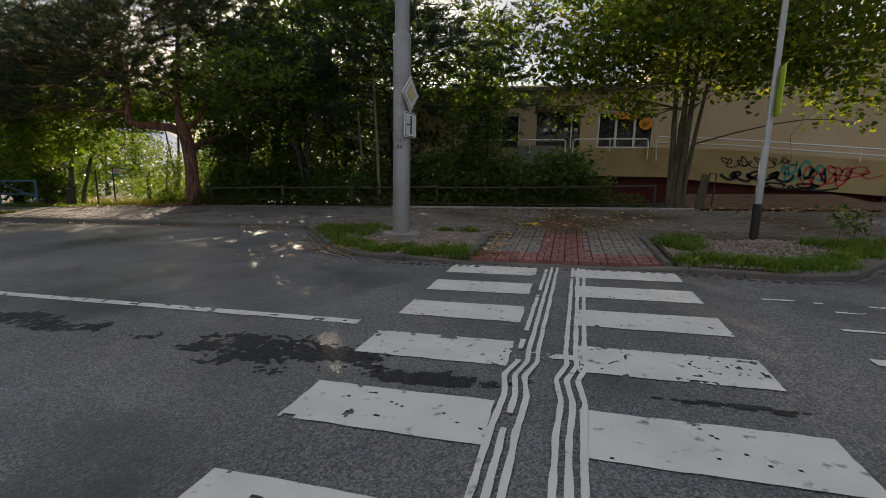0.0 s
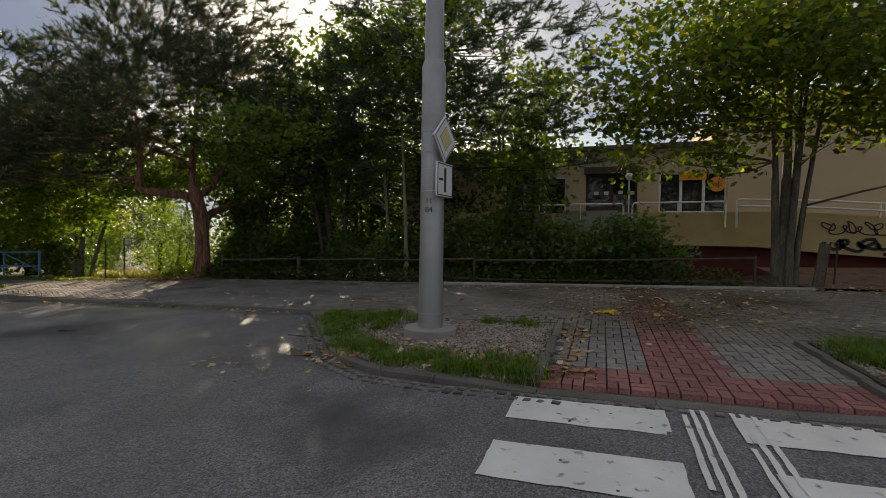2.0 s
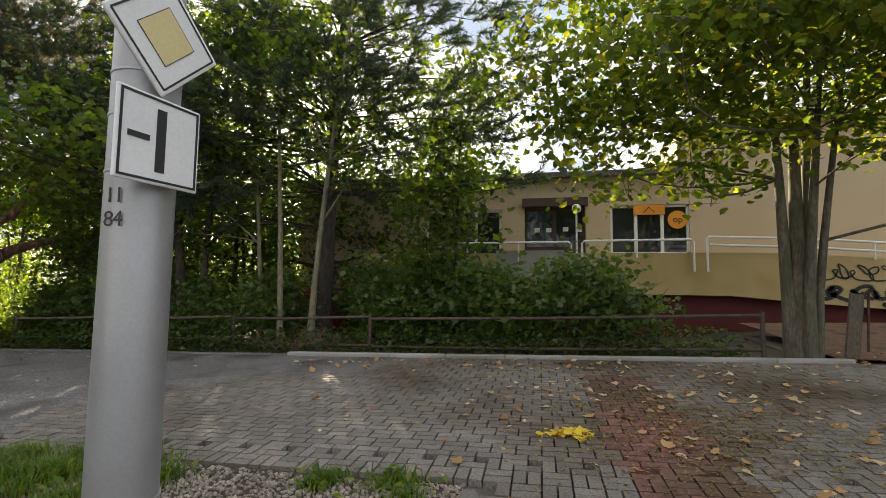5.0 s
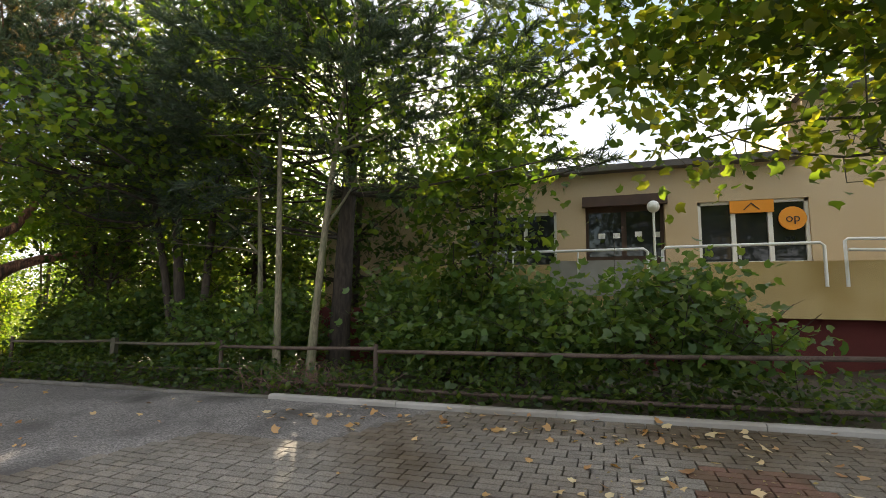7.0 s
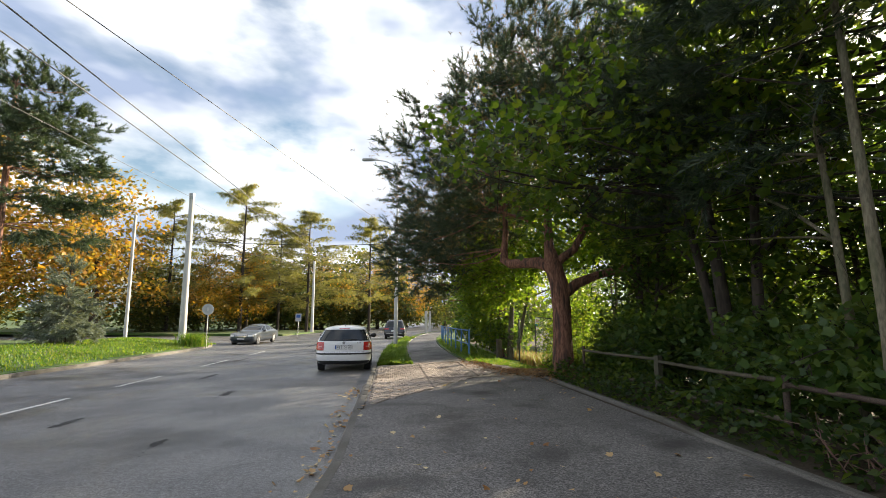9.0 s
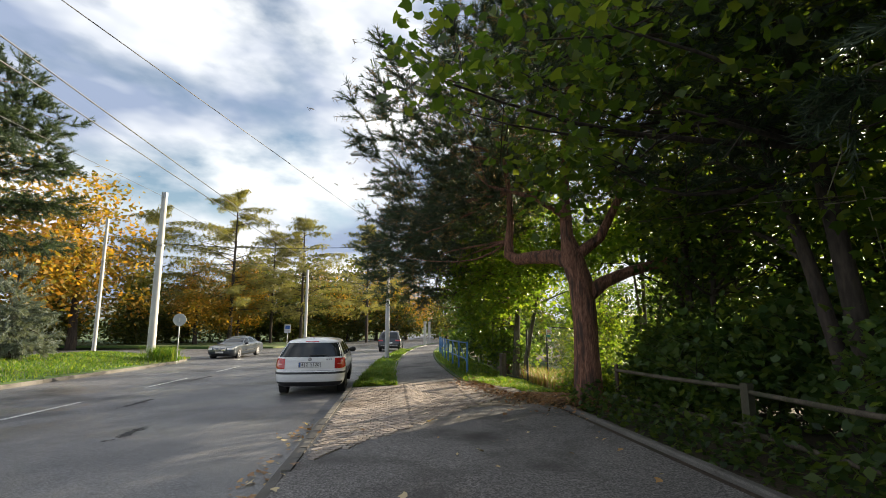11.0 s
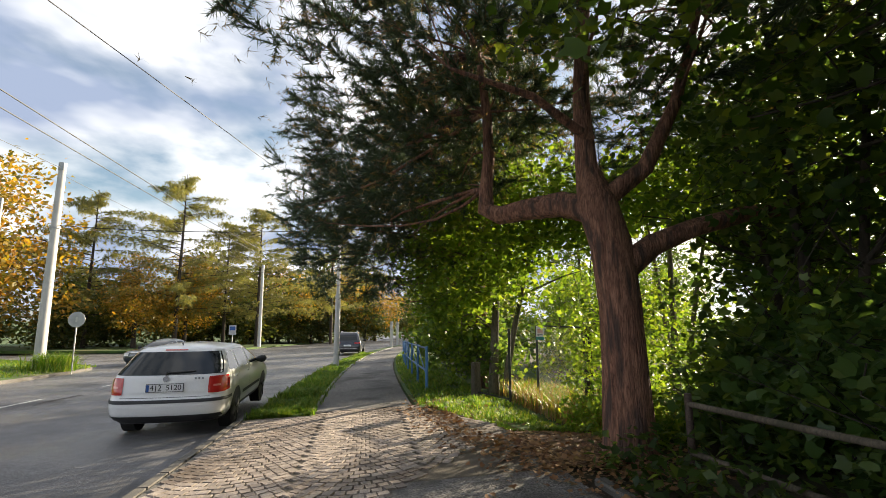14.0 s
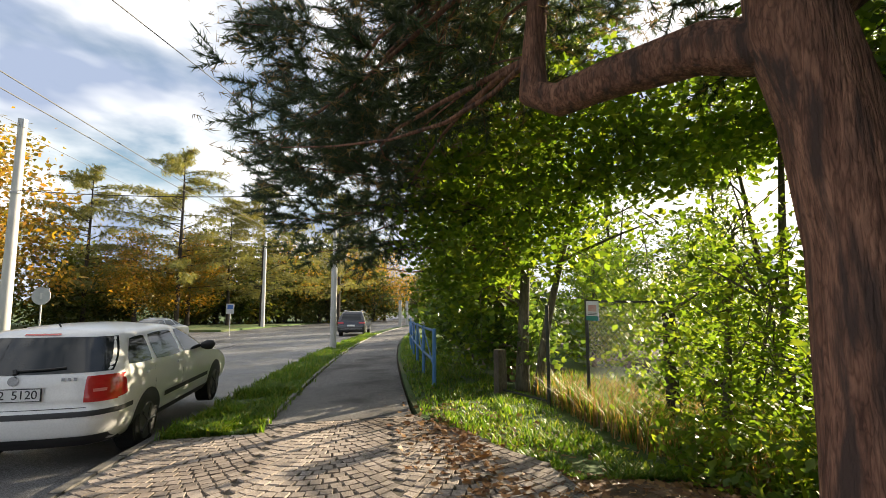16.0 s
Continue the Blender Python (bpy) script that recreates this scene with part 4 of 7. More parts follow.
for i, (x, y, s) in enumerate(((-58, -22, 1.75), (-54, -31, 2.0), (-72, -10, 1.1), (-90, -2, 1.2), (-98, 8, 1.3), (-54, -43, 1.7), (-80, -12, 1.15), (-50, -28, 1.2), (-104, 14, 1.3))):
    copy_thing(maple_far, pose(x, y, fall(x) + 0.3, 0, 0, 77 * i) @ Matrix.Scale(s, 4))
green_far = broad_tree("olive green tree at the far edge of the lawn", (-84, -14, fall(-84)), [up(0, 0, 7, 0.25, (0.3, 0))],
                       [(0, 0, 4.5, 4.4, 4.0, 3.4), (2.6, 1, 3.0, 3.2, 2.6, 2.2), (-2.4, -1, 3.0, 3.2, 2.8, 2.2), (0, 0, 8, 2.4, 2.4, 2.0), (0, 1, 1.4, 4.4, 3.4, 1.4)], 3200, 0.52, OLIVE, BARK_DARK, 42, boughs=10, spread=0.7, shape="oval", group="green trees beyond the road")
for i, (x, y, s) in enumerate(((-74, -22, 1.0), (-70, -32, 1.2), (-94, -8, 1.3), (-104, 0, 1.4), (-112, 10, 1.5), (-78, -12, 0.9), (-84, -5, 0.95), (-92, 3, 1.0), (-72, -17, 0.9), (-66, -20, 0.8), (-60, -26, 0.7), (-88, 0, 0.8), (-98, 12, 1.1), (-82, -10, 1.4), (-90, -3, 1.5), (-98, 4, 1.6), (-118, 22, 1.2), (-100, 22, 1.1), (-90, 26, 1.1), (-72, -46, 1.3), (-66, -56, 1.4), (-86, -30, 1.2), (-124, 32, 1.3), (-80, 32, 1.2), (-70, 29, 1.0))):
    copy_thing(green_far, pose(x, y, fall(x), 0, 0, 61 * i) @ Matrix.Scale(s, 4))


def larch(label, at, h, seed, group=""):
    """Straight trunk with tiers of level boughs and thin hanging needles."""
    rng = np.random.default_rng(seed)
    t = thing("larch_tree", label, "larch tree", at, group=group)
    g, pos = Geo(), []
    g.tube([(0, 0, -0.2), (0.05, 0, h * 0.3), (0, 0.05, h * 0.7), (0, 0, h)], [0.28, 0.22, 0.12, 0.02], 8)
    for k in range(46):
        f = 0.22 + 0.76 * k / 46
        z = h * f
        ln = h * (0.4 * (1 - f ** 3.0) + 0.03) * (0.55 + 0.6 * rng.random())
        a = rng.random() * 6.28
        e = Vector((math.cos(a) * ln, math.sin(a) * ln, z + rng.normal() * 0.25 + ln * 0.12))
        p = bent((0, 0, z), e, rng, 0.04, 9)
        g.tube(p, [0.065 - 0.006 * i for i in range(10)], 4, cap=False)
        for q in p[2:]:
            # twigs hang below the bough
            pos += [np.array(q) + rng.normal(size=3) * np.array([0.4, 0.4, 0.05]) - np.array([0, 0, abs(rng.normal()) * 0.3]) for _ in range(11)]
    part("trunk", g, BARK_DARK, t, smooth=True)
    pos = np.array(pos)
    d = rng.normal(size=pos.shape) * 0.45 + np.array([0, 0, -0.5])
    part("crown", needles("crown", pos, d / np.linalg.norm(d, axis=1)[:, None], 0.5, rng, 7, 0.03), LARCH, t)
    return t


la = larch("tall thin larch with level boughs beyond the road", (-68, -9.6, fall(-68)), 21, 51, "larches beyond the road")
for i, (x, y, s) in enumerate(((-66, -18, 0.86), (-72, -1.5, 0.88), (-82, 7, 0.95), (-74, -6, 0.8))):
    copy_thing(la, pose(x, y, fall(x), 0, 0, 99 * i) @ Matrix.Scale(s, 4))
pine_tree("pine overhanging the far lawn", (-31.0, -11.6, fall(-31) + 0.5), [up(0, 0, 15, 0.28, (0.4, 0.3), 9)],
          [(0.0, 1.8, 10.4, 4.0, 4.0, 0.6), (-0.6, 2.2, 8.2, 3.8, 3.2, 0.5), (-0.4, 1.4, 13.0, 3.8, 3.6, 0.7), (-1.8, 2.0, 6.2, 3.0, 2.6, 0.45), (0.0, 0.6, 15.4, 2.8, 2.8, 0.7), (0.5, 2.0, 11.8, 3.6, 3.2, 0.5)], 8000, 52, boughs=70, length=0.26, width=0.018, spread=0.36)
pine_tree("blue-grey spruce on the far lawn", (-28.5, -6.0, fall(-28) + 0.5), [up(0, 0, 4.2, 0.1, (0, 0), 6)],
          [(0, 0, 0.9, 1.6, 1.6, 0.7), (0, 0, 2.0, 1.2, 1.2, 0.7), (0, 0, 3.1, 0.8, 0.8, 0.6), (0, 0, 4.0, 0.4, 0.4, 0.4)], 2600, 53, BARK_DARK, 0.2, mat=SPRUCE, name="spruce_tree", width=0.014)

# ---- building at the end of the crossing ----
def slab(x0, y0, z0, x1, y1, z1):
    return Geo().box((x0 + x1) / 2, (y0 + y1) / 2, z0, abs(x1 - x0), abs(y1 - y0), z1 - z0)


house = thing("house", "low ochre building with terrace, white railing and graffiti", "building", (0, 0, 0))
part("wall", slab(-9, 20.6, -1.0, -4.6, 20.9, 4.8), RENDER_BEIGE, house)
part("wall", slab(-4.6, 20.6, -1.0, -2.2, 20.9, 2.45), RENDER_BEIGE, house)
part("wall", slab(-4.6, 20.6, 3.9, -2.2, 20.9, 4.8), RENDER_BEIGE, house)
part("wall", slab(-2.2, 20.6, -1.0, -1.5, 20.9, 4.8), RENDER_BEIGE, house)
part("wall", slab(0.3, 20.6, -1.0, 1.0, 20.9, 4.8), RENDER_BEIGE, house)
part("wall", slab(3.15, 20.6, -1.0, 30, 20.9, 6.2), RENDER_BEIGE, house)
part("wall", slab(1.0, 20.6, 3.95, 3.15, 20.9, 4.8), RENDER_BEIGE, house)
part("wall", slab(1.0, 20.6, -1.0, 3.15, 20.9, 2.5), RENDER_BEIGE, house)
part("wall", slab(-1.5, 20.6, 4.05, 0.3, 20.9, 4.8), RENDER_BEIGE, house)
part("lintel_board", slab(-1.56, 20.44, 3.95, 0.36, 20.58, 4.2), BROWN_PAINT, house, "brown boarded lintel over the doorway")
doorway = part("door_panel", slab(-1.5, 20.86, 2.3, 0.3, 20.9, 4.05), BROWN_PAINT, house, "dark brown recessed entrance doors")
for xa, xb in ((-1.42, -0.66), (-0.54, 0.22)):
    part("door_glass", slab(xa, 20.835, 2.75, xb, 20.852, 3.85), WINDOW_GLASS, doorway)
for xn, zn in ((-1.2, 3.2), (-0.85, 3.2), (-0.35, 3.22), (0.05, 3.2)):
    part("door_notice", slab(xn, 20.82, zn, xn + 0.16, 20.83, zn + 0.13), SIGN_WHITE, doorway)
part("wall", slab(-9, 27.0, -1.0, 30, 27.3, 6.2), RENDER_BEIGE, house)
part("roof", slab(-9.3, 20.3, 4.8, 3.0, 27.4, 4.95), ROOFING, house)
part("wall", slab(2.95, 20.9, 4.96, 3.2, 27.0, 6.2), RENDER_BEIGE, house)
part("roof", slab(3.0, 20.3, 6.2, 30.2, 27.4, 6.35), ROOFING, house)
part("plinth_wall", slab(-9, 19.6, -1.2, 30, 19.8, 1.4), RENDER_RED, house, "dark red rendered base wall")
# terrace front: level, then ramping down eastwards
g = Geo()
ter = [(-6.0, 2.43, 1.38), (3.6, 2.43, 1.36), (5.2, 2.40, 1.22), (10.0, 2.05, 0.9), (12.0, 1.9, 0.8)]
for (xa, ta, ba), (xb, tb, bb) in zip(ter, ter[1:]):
    k = len(g.v)
    g.v += [(xa, 19.0, ba), (xb, 19.0, bb), (xb, 19.0, tb), (xa, 19.0, ta), (xa, 20.6, ba), (xb, 20.6, bb), (xb, 20.6, tb), (xa, 20.6, ta)]
    g.f += [(k, k + 1, k + 2, k + 3), (k + 3, k + 2, k + 6, k + 7), (k, k + 4, k + 5, k + 1)]
part("terrace_front", g, RENDER_YELLOW, house, "stained ochre terrace front")


def lettering(text, size, extrude=0.001):
    cu = bpy.data.curves.new("lettering", "FONT")
    cu.body, cu.size, cu.extrude, cu.align_x, cu.align_y = text, size, extrude, "CENTER", "CENTER"
    tmp = new("lettering", cu)
    bpy.context.view_layer.update()
    me = bpy.data.meshes.new_from_object(tmp.evaluated_get(bpy.context.evaluated_depsgraph_get()))
    me.materials.clear()
    bpy.data.objects.remove(tmp)
    return me


# windows, railing and signs of the building
def window(x0, x1, z0, z1, y, leaves):
    w = part("window", Geo(), WHITE_PAINT, house)
    fr = Geo()
    for a, b, c, d in ((x0, x1, z0, z0 + 0.07), (x0, x1, z1 - 0.07, z1), (x0, x0 + 0.07, z0, z1), (x1 - 0.07, x1, z0, z1)):
        fr.box((a + b) / 2, y, c, b - a, 0.08, d - c)
    for i in range(1, leaves):
        fr.box(x0 + (x1 - x0) * i / leaves, y, z0, 0.09, 0.075, z1 - z0)
    part("window_frame", fr, WHITE_PAINT, w)
    for i in range(leaves):
        xa, xb = x0 + (x1 - x0) * i / leaves, x0 + (x1 - x0) * (i + 1) / leaves
        part("pane", slab(xa + 0.05, y + 0.02, z0 + 0.05, xb - 0.05, y + 0.03, z1 - 0.05), WINDOW_GLASS, w)


window(1.0, 3.15, 2.5, 3.95, 20.7, 3)
window(-4.6, -2.2, 2.45, 3.9, 20.7, 3)
part("window_sign", slab(1.65, 20.6, 3.66, 2.5, 20.655, 3.94), SIGN_ORANGE, house, "orange panel over the window")
for s in (-1, 1):
    part("panel_mark", Geo().box(0, 0, -0.01, 0.22, 0.012, 0.02, 0, 0, pose(2.07 + 0.075 * s, 20.595, 3.8, 0, 45 * s, 0)), BLACK, house)
op = part("round_sign", Geo().tube([(2.84, 20.66, 3.5), (2.84, 20.62, 3.5)], 0.26, 20), SIGN_ORANGE, house, "orange round window sticker")
me = lettering("op", 0.26)
me.transform(pose(2.84, 20.61, 3.5, 90))
part("lettering", me, BLACK, op)
part("wall_poster", slab(12.2, 20.52, 3.2, 14.6, 20.57, 5.0), SIGN_GREEN, house, "green and purple wall poster")
part("wall_poster_picture", slab(12.3, 20.5, 3.25, 14.5, 20.517, 4.75), surface("poster_print", (0.2, 0.08, 0.16), (0.5, 0.45, 0.5), 2, 0.5, 0, 9), house)


def rail_run(pts, post_x, top, drop):
    r = Geo().tube(pts, 0.03, 8)
    part("handrail", r, WHITE_PAINT, house, "white tubular handrail", smooth=True)
    for x, z0, z1 in post_x:
        part("rail_post", Geo().tube([(x, 18.93, z0), (x, 18.93, z1)], 0.022, 6), WHITE_PAINT, house)


rail_run([(-3.5, 18.93, 2.7), (-0.3, 18.93, 2.72), (-0.23, 18.93, 2.66), (-0.23, 18.93, 2.0)], [(-3.0, 2.2, 2.7), (-1.6, 2.2, 2.7)], 0, 0)
rail_run([(0.05, 18.93, 2.0), (0.05, 18.93, 2.68), (0.11, 18.93, 2.74), (2.68, 18.93, 2.76), (2.74, 18.93, 2.7), (2.74, 18.93, 1.95)], [(1.4, 2.3, 2.74)], 0, 0)
part("terrace_plate", slab(-2.2, 18.95, 1.75, -0.4, 18.985, 2.5), CONCRETE, house, "grey panel on the terrace front")
rail_run([(3.05, 18.93, 1.95), (3.05, 18.93, 2.78), (3.1, 18.93, 2.82), (5.2, 18.93, 2.76), (11.6, 18.93, 2.3), (11.7, 18.93, 2.2), (11.6, 18.93, 2.1), (5.2, 18.93, 2.55), (3.1, 18.93, 2.62)], [(6.6, 2.25, 2.66), (9.4, 2.0, 2.46), (11.4, 1.8, 2.3)], 0, 0)
part("pillar", slab(10.4, 18.7, 0.3, 10.9, 19.3, 1.2), CONCRETE, house)
lamp = thing("terrace_lamp", "white globe lamp on a thin post on the terrace", "lamp", (-0.05, 19.4, 2.43))
part("post", Geo().tube([(0, 0, 0), (0, 0, 1.16)], 0.025, 8), WHITE_PAINT, lamp)
bm = bmesh.new()
bmesh.ops.create_uvsphere(bm, u_segments=16, v_segments=10, radius=0.13, matrix=pose(0, 0, 1.25))
me = bpy.data.meshes.new("globe")
bm.to_mesh(me)
bm.free()
part("globe", me, WHITE_PAINT, lamp)


# spray-painted scrawls on the terrace front
def scrawl(seed, x, z, w, h, loops, material, r=0.022):
    rng = random.Random(seed)
    pts = []
    n = loops * 7
    for i in range(n + 1):
        u, th = i / n, i * 2 * math.pi / 7 + 0.7 * math.sin(i * 0.9 + seed)
        amp = 0.6 + 0.4 * math.sin(i * 0.53 + seed * 2.1)
        pts.append(Vector((x + w * u + 1.15 * w / loops * math.cos(th * 1.0 + 0.6 * math.sin(i * 0.4)) * amp, 18.985, z + h * (0.5 + 0.5 * math.sin(th) * amp) + rng.uniform(-0.04, 0.04) * h)))
    fine = []
    for i in range(len(pts) - 1):
        p0, p1, p2, p3 = pts[max(i - 1, 0)], pts[i], pts[i + 1], pts[min(i + 2, len(pts) - 1)]
        for k in range(5):
            t = k / 5
            fine.append(0.5 * ((2 * p1) + (p2 - p0) * t + (2 * p0 - 5 * p1 + 4 * p2 - p3) * t * t + (3 * p1 - p0 - 3 * p2 + p3) * t ** 3))
    g = Geo()
    for a, b in zip(fine, fine[1:]):
        d = (b - a)
        if d.length > 1e-4:
            nrm = Vector((-d.z, 0, d.x)).normalized() * r
            k = len(g.v)
            g.v += [tuple(a + nrm), tuple(a - nrm), tuple(b - nrm), tuple(b + nrm)]
            g.f.append((k, k + 1, k + 2, k + 3))
    return part("graffiti", g, material, house, "spray-painted scrawl")


scrawl(1, 5.3, 1.72, 1.5, 0.42, 7, SPRAY_BLACK, 0.018)
scrawl(2, 5.3, 1.28, 2.0, 0.36, 8, SPRAY_BLACK, 0.045)
scrawl(3, 7.0, 1.0, 1.6, 0.25, 4, SPRAY_BLACK, 0.03)
scrawl(4, 7.2, 1.3, 1.3, 0.7, 6, SPRAY_TEAL, 0.035)
scrawl(5, 7.7, 1.15, 1.5, 0.75, 7, SPRAY_RED, 0.03)
scrawl(6, 8.8, 1.45, 1.2, 0.4, 4, SPRAY_RED, 0.022)
scrawl(7, 6.8, 1.85, 0.7, 0.3, 5, SPRAY_BLACK, 0.014)


# ---- road paint ----
def worn(name, x0, x1, y0, y1, seed, wear=0.5, skew=0.0, cell=0.02):
    """Paint laid on the road, with frayed edges, cracks and gaps."""
    nx, ny = max(2, round((x1 - x0) / cell)), max(2, round((y1 - y0) / cell))
    g = Geo()
    idx = {}

    def vert(i, j):
        if (i, j) not in idx:
            x, y = x0 + (x1 - x0) * i / nx, y0 + (y1 - y0) * j / ny
            x += 0.008 * noise.noise((x * 9, y * 9, seed))
            y += 0.012 * noise.noise((x * 7, y * 7, seed + 9)) + skew * (x - x0)
            idx[i, j] = len(g.v)
            g.v.append((x, y, road_z(x, y) + 0.007))
        return idx[i, j]

    for i in range(nx):
        for j in range(ny):
            x, y = x0 + (x1 - x0) * (i + 0.5) / nx, y0 + (y1 - y0) * (j + 0.5) / ny
            edge = min(i, nx - 1 - i, j, ny - 1 - j)
            p = noise.noise((x * 5, y * 5, seed * 3.1)) + 0.6 * noise.noise((x * 16, y * 16, seed))
            crack = abs(noise.noise((x * 2.3, y * 3.2, seed * 1.7)))
            if p > 0.95 - wear * (0.75 if edge < 3 else 0.25) or crack < 0.009 * wear:
                continue
            g.f.append((vert(i, j), vert(i + 1, j), vert(i + 1, j + 1), vert(i, j + 1)))
    return g


crossing = thing("zebra_crossing", "worn white zebra crossing stripes across the asphalt", "road marking", kind="structure")
for k, y in enumerate((0.2, 1.18, 2.17, 3.2, 4.18, 5.14, 6.05)):
    for x0, x1 in ((-1.57, -0.36), (0.14, 1.42)):
        dy = 0.0 if x0 < 0 else 0.02
        part("stripe", worn("stripe", x0, x1, y + dy, y + 0.49 + dy, k * 7 + x0, 0.6 if k == 3 else 0.3 if k < 3 else 0.12), PAINT, crossing)


part("paint_smear", worn("paint_smear", -0.37, 0.3, 3.4, 3.5, 77, 1.0), PAINT, crossing)
for k, (x, y, w) in enumerate(((2.05, 5.45, 0.3), (2.5, 5.4, 0.25), (2.55, 5.1, 0.25), (2.35, 4.55, 0.35), (2.9, 4.5, 0.2), (2.6, 4.05, 0.5), (2.95, 5.35, 0.2))):
    part("old_paint", worn("old_paint", x, x + w, y, y + 0.05, 90 + k, 1.0), PAINT, crossing)


def drift(y):
    """The guide lines kink where they were relaid."""
    k = ((0, -0.02), (2.3, 0.0), (2.75, 0.02), (3.05, -0.02), (3.3, 0.05), (3.5, 0.04), (6.6, 0.11))
    for (a, va), (b, vb) in zip(k, k[1:]):
        if y <= b:
            return va + (vb - va) * max(0, y - a) / (b - a)
    return k[-1][1]


for x in (-0.335, -0.265, -0.195, 0.015, 0.085, 0.155):
    g = Geo()
    for i in range(150):
        y = 0.3 + i * 0.042
        if noise.noise((x * 40, y * 3.0, 2)) > 0.5:
            continue
        w = 0.019 + 0.006 * noise.noise((x * 90, y * 9, 5))
        xa, xb = x + drift(y) + 0.006 * noise.noise((x * 9, y * 4, 1)), x + drift(y + 0.042) + 0.006 * noise.noise((x * 9, (y + 0.042) * 4, 1))
        k = len(g.v)
        g.v += [(xa - w, y, road_z(xa, y) + 0.013), (xa + w, y, road_z(xa, y) + 0.013), (xb + w, y + 0.042, road_z(xb, y + 0.042) + 0.013), (xb - w, y + 0.042, road_z(xb, y + 0.042) + 0.013)]
        g.f.append((k, k + 1, k + 2, k + 3))
    part("guide_line", g, PAINT, crossing)
for i, (x0, x1) in enumerate(((-9.5, -1.85), (2.2, 12), (-13.8, -10.8), (-18.0, -15.6), (-24, -21), (-30, -27))):
    y = 3.8 if x0 > -10 else 3.55
    tagged(part("lane_line", worn("lane_line", x0, x1, y, y + 0.12, 60 + i, 0.55, cell=0.04), PAINT), "worn white lane line painted on the asphalt", "road marking", "lane lines", "structure")


# ---- kerbs ----
def stone(p0, p1, w, top0, top1, depth, chamfer=0.02):
    """A kerb block from p0 to p1 (x, y), its outer face on the line."""
    a, b = Vector((*p0, 0)), Vector((*p1, 0))
    d = (b - a).normalized()
    a, b = a + d * 0.004, b - d * 0.004
    n = Vector((-d.y, d.x, 0))
    g = Geo()
    for p, z in ((a, top0), (b, top1)):
        for o, zz in ((0, z - depth), (0, z - chamfer), (chamfer, z), (w, z), (w, z - depth)):
            q = p + n * o
            g.v.append((q.x, q.y, zz))
    g.f = [(i, (i + 1) % 5, 5 + (i + 1) % 5, 5 + i)[::-1] for i in range(5)] + [(0, 1, 2, 3, 4), (9, 8, 7, 6, 5)]
    return g


kerb = thing("kerb", "weathered concrete kerb stones along the road edge", "kerb", kind="structure")
x = -18.2
while x < 9:
    p = (x, kerb_y(x))
    step = 1.0
    slope = abs(kerb_y(x + 0.4) - kerb_y(x)) / 0.4
    step = 1.0 if slope < 0.05 else 0.62 / math.sqrt(1 + slope * slope)
    q = (x + step, kerb_y(x + step))
    tops = []
    for px, py in (p, q):
        flush = -1.5 < px < 1.4
        tops.append(road_z(px, py) + 0.025 if flush else side_z(px, py) + (0.015 if px > -6.5 else -0.005))
    part("kerbstone", stone(p, q, 0.12, *tops, 0.3), KERB, kerb)
    x += step
for x in range(-100, -18):
    if x < -18.5:
        p, q = (x, 10.2 + bend(x)), (x + 1, 10.2 + bend(x + 1))
        part("kerbstone", stone(p, q, 0.12, side_z(p[0], 10.2) + 0.0, side_z(q[0], 10.2) + 0.0, 0.3), KERB, kerb)
bed_edge = thing("bed_edging", "concrete edging stones round the planted beds", "kerb", kind="structure")
for x0, ya, yb in ((-1.36, 6.85, 9.35), (1.42, 6.75, 8.9)):
    for i in range(3):
        y0, y1 = ya + (yb - ya) * i / 3, ya + (yb - ya) * (i + 1) / 3
        part("edging_stone", stone((x0, y0), (x0 - 0.03, y1), 0.1, side_z(x0, y0) + 0.05, side_z(x0, y1) + 0.05, 0.2), KERB, bed_edge)
back_kerb = thing("back_kerb", "pale concrete edging at the back of the pavement", "kerb", kind="structure")
for i in range(17):
    x = -13.6 + i
    yb = lambda x: 14.22 + (0.12 if x < -8 else 0) - 0.02 * max(0, min(x + 6, 4))
    part("edging_stone", stone((x, yb(x)), (x + 1, yb(x + 1)), 0.1, side_z(x, 14.2) + (0.05 if x > -6 else 0.015), side_z(x + 1, 14.2) + (0.05 if x > -6 else 0.015), 0.25), CONCRETE if x > -6 else KERB, back_kerb)
lawn_kerb = thing("lawn_kerb", "low kerb stones along the far lawn", "kerb", kind="structure")
for i in range(46):
    x = -36 + i * 1.0
    part("kerbstone", stone((x, lawn_edge(x) + 0.12), (x + 1, lawn_edge(x + 1) + 0.12), 0.14, lawn_z(x, -0.9) + 0.0, lawn_z(x + 1, -0.9) + 0.0, 0.25), KERB, lawn_kerb)
path_edge = thing("path_edging", "concrete edging stones beside the footpath", "kerb", kind="structure")
for i in range(60):
    x = -78.6 + i
    part("edging_stone", stone((x, 11.26 + bend(x)), (x + 1, 11.26 + bend(x + 1)), 0.08, side_z(x, 11.3) + 0.04, side_z(x + 1, 11.3) + 0.04, 0.2), CONCRETE, path_edge)

# ---- planted beds ----
bed_z = lambda x, y: side_z(x, y) + 0.0 + 0.03 * math.sin(x * 2.1) * math.sin(y * 1.7)
bed_lo, bed_hi = (lambda x: kerb_y(x) + 0.12), (lambda x: 9.55 if x < -1.5 else 9.1)
sheet("bed_left", -5.45, -1.44, 24, bed_lo, bed_hi, 14, bed_z, EARTH, "planted bed of gravel and grass round the mast", "flower bed")
sheet("bed_right", 1.5, 5.6, 24, bed_lo, bed_hi, 14, bed_z, EARTH, "planted bed of gravel and weeds by the lamp post", "flower bed")


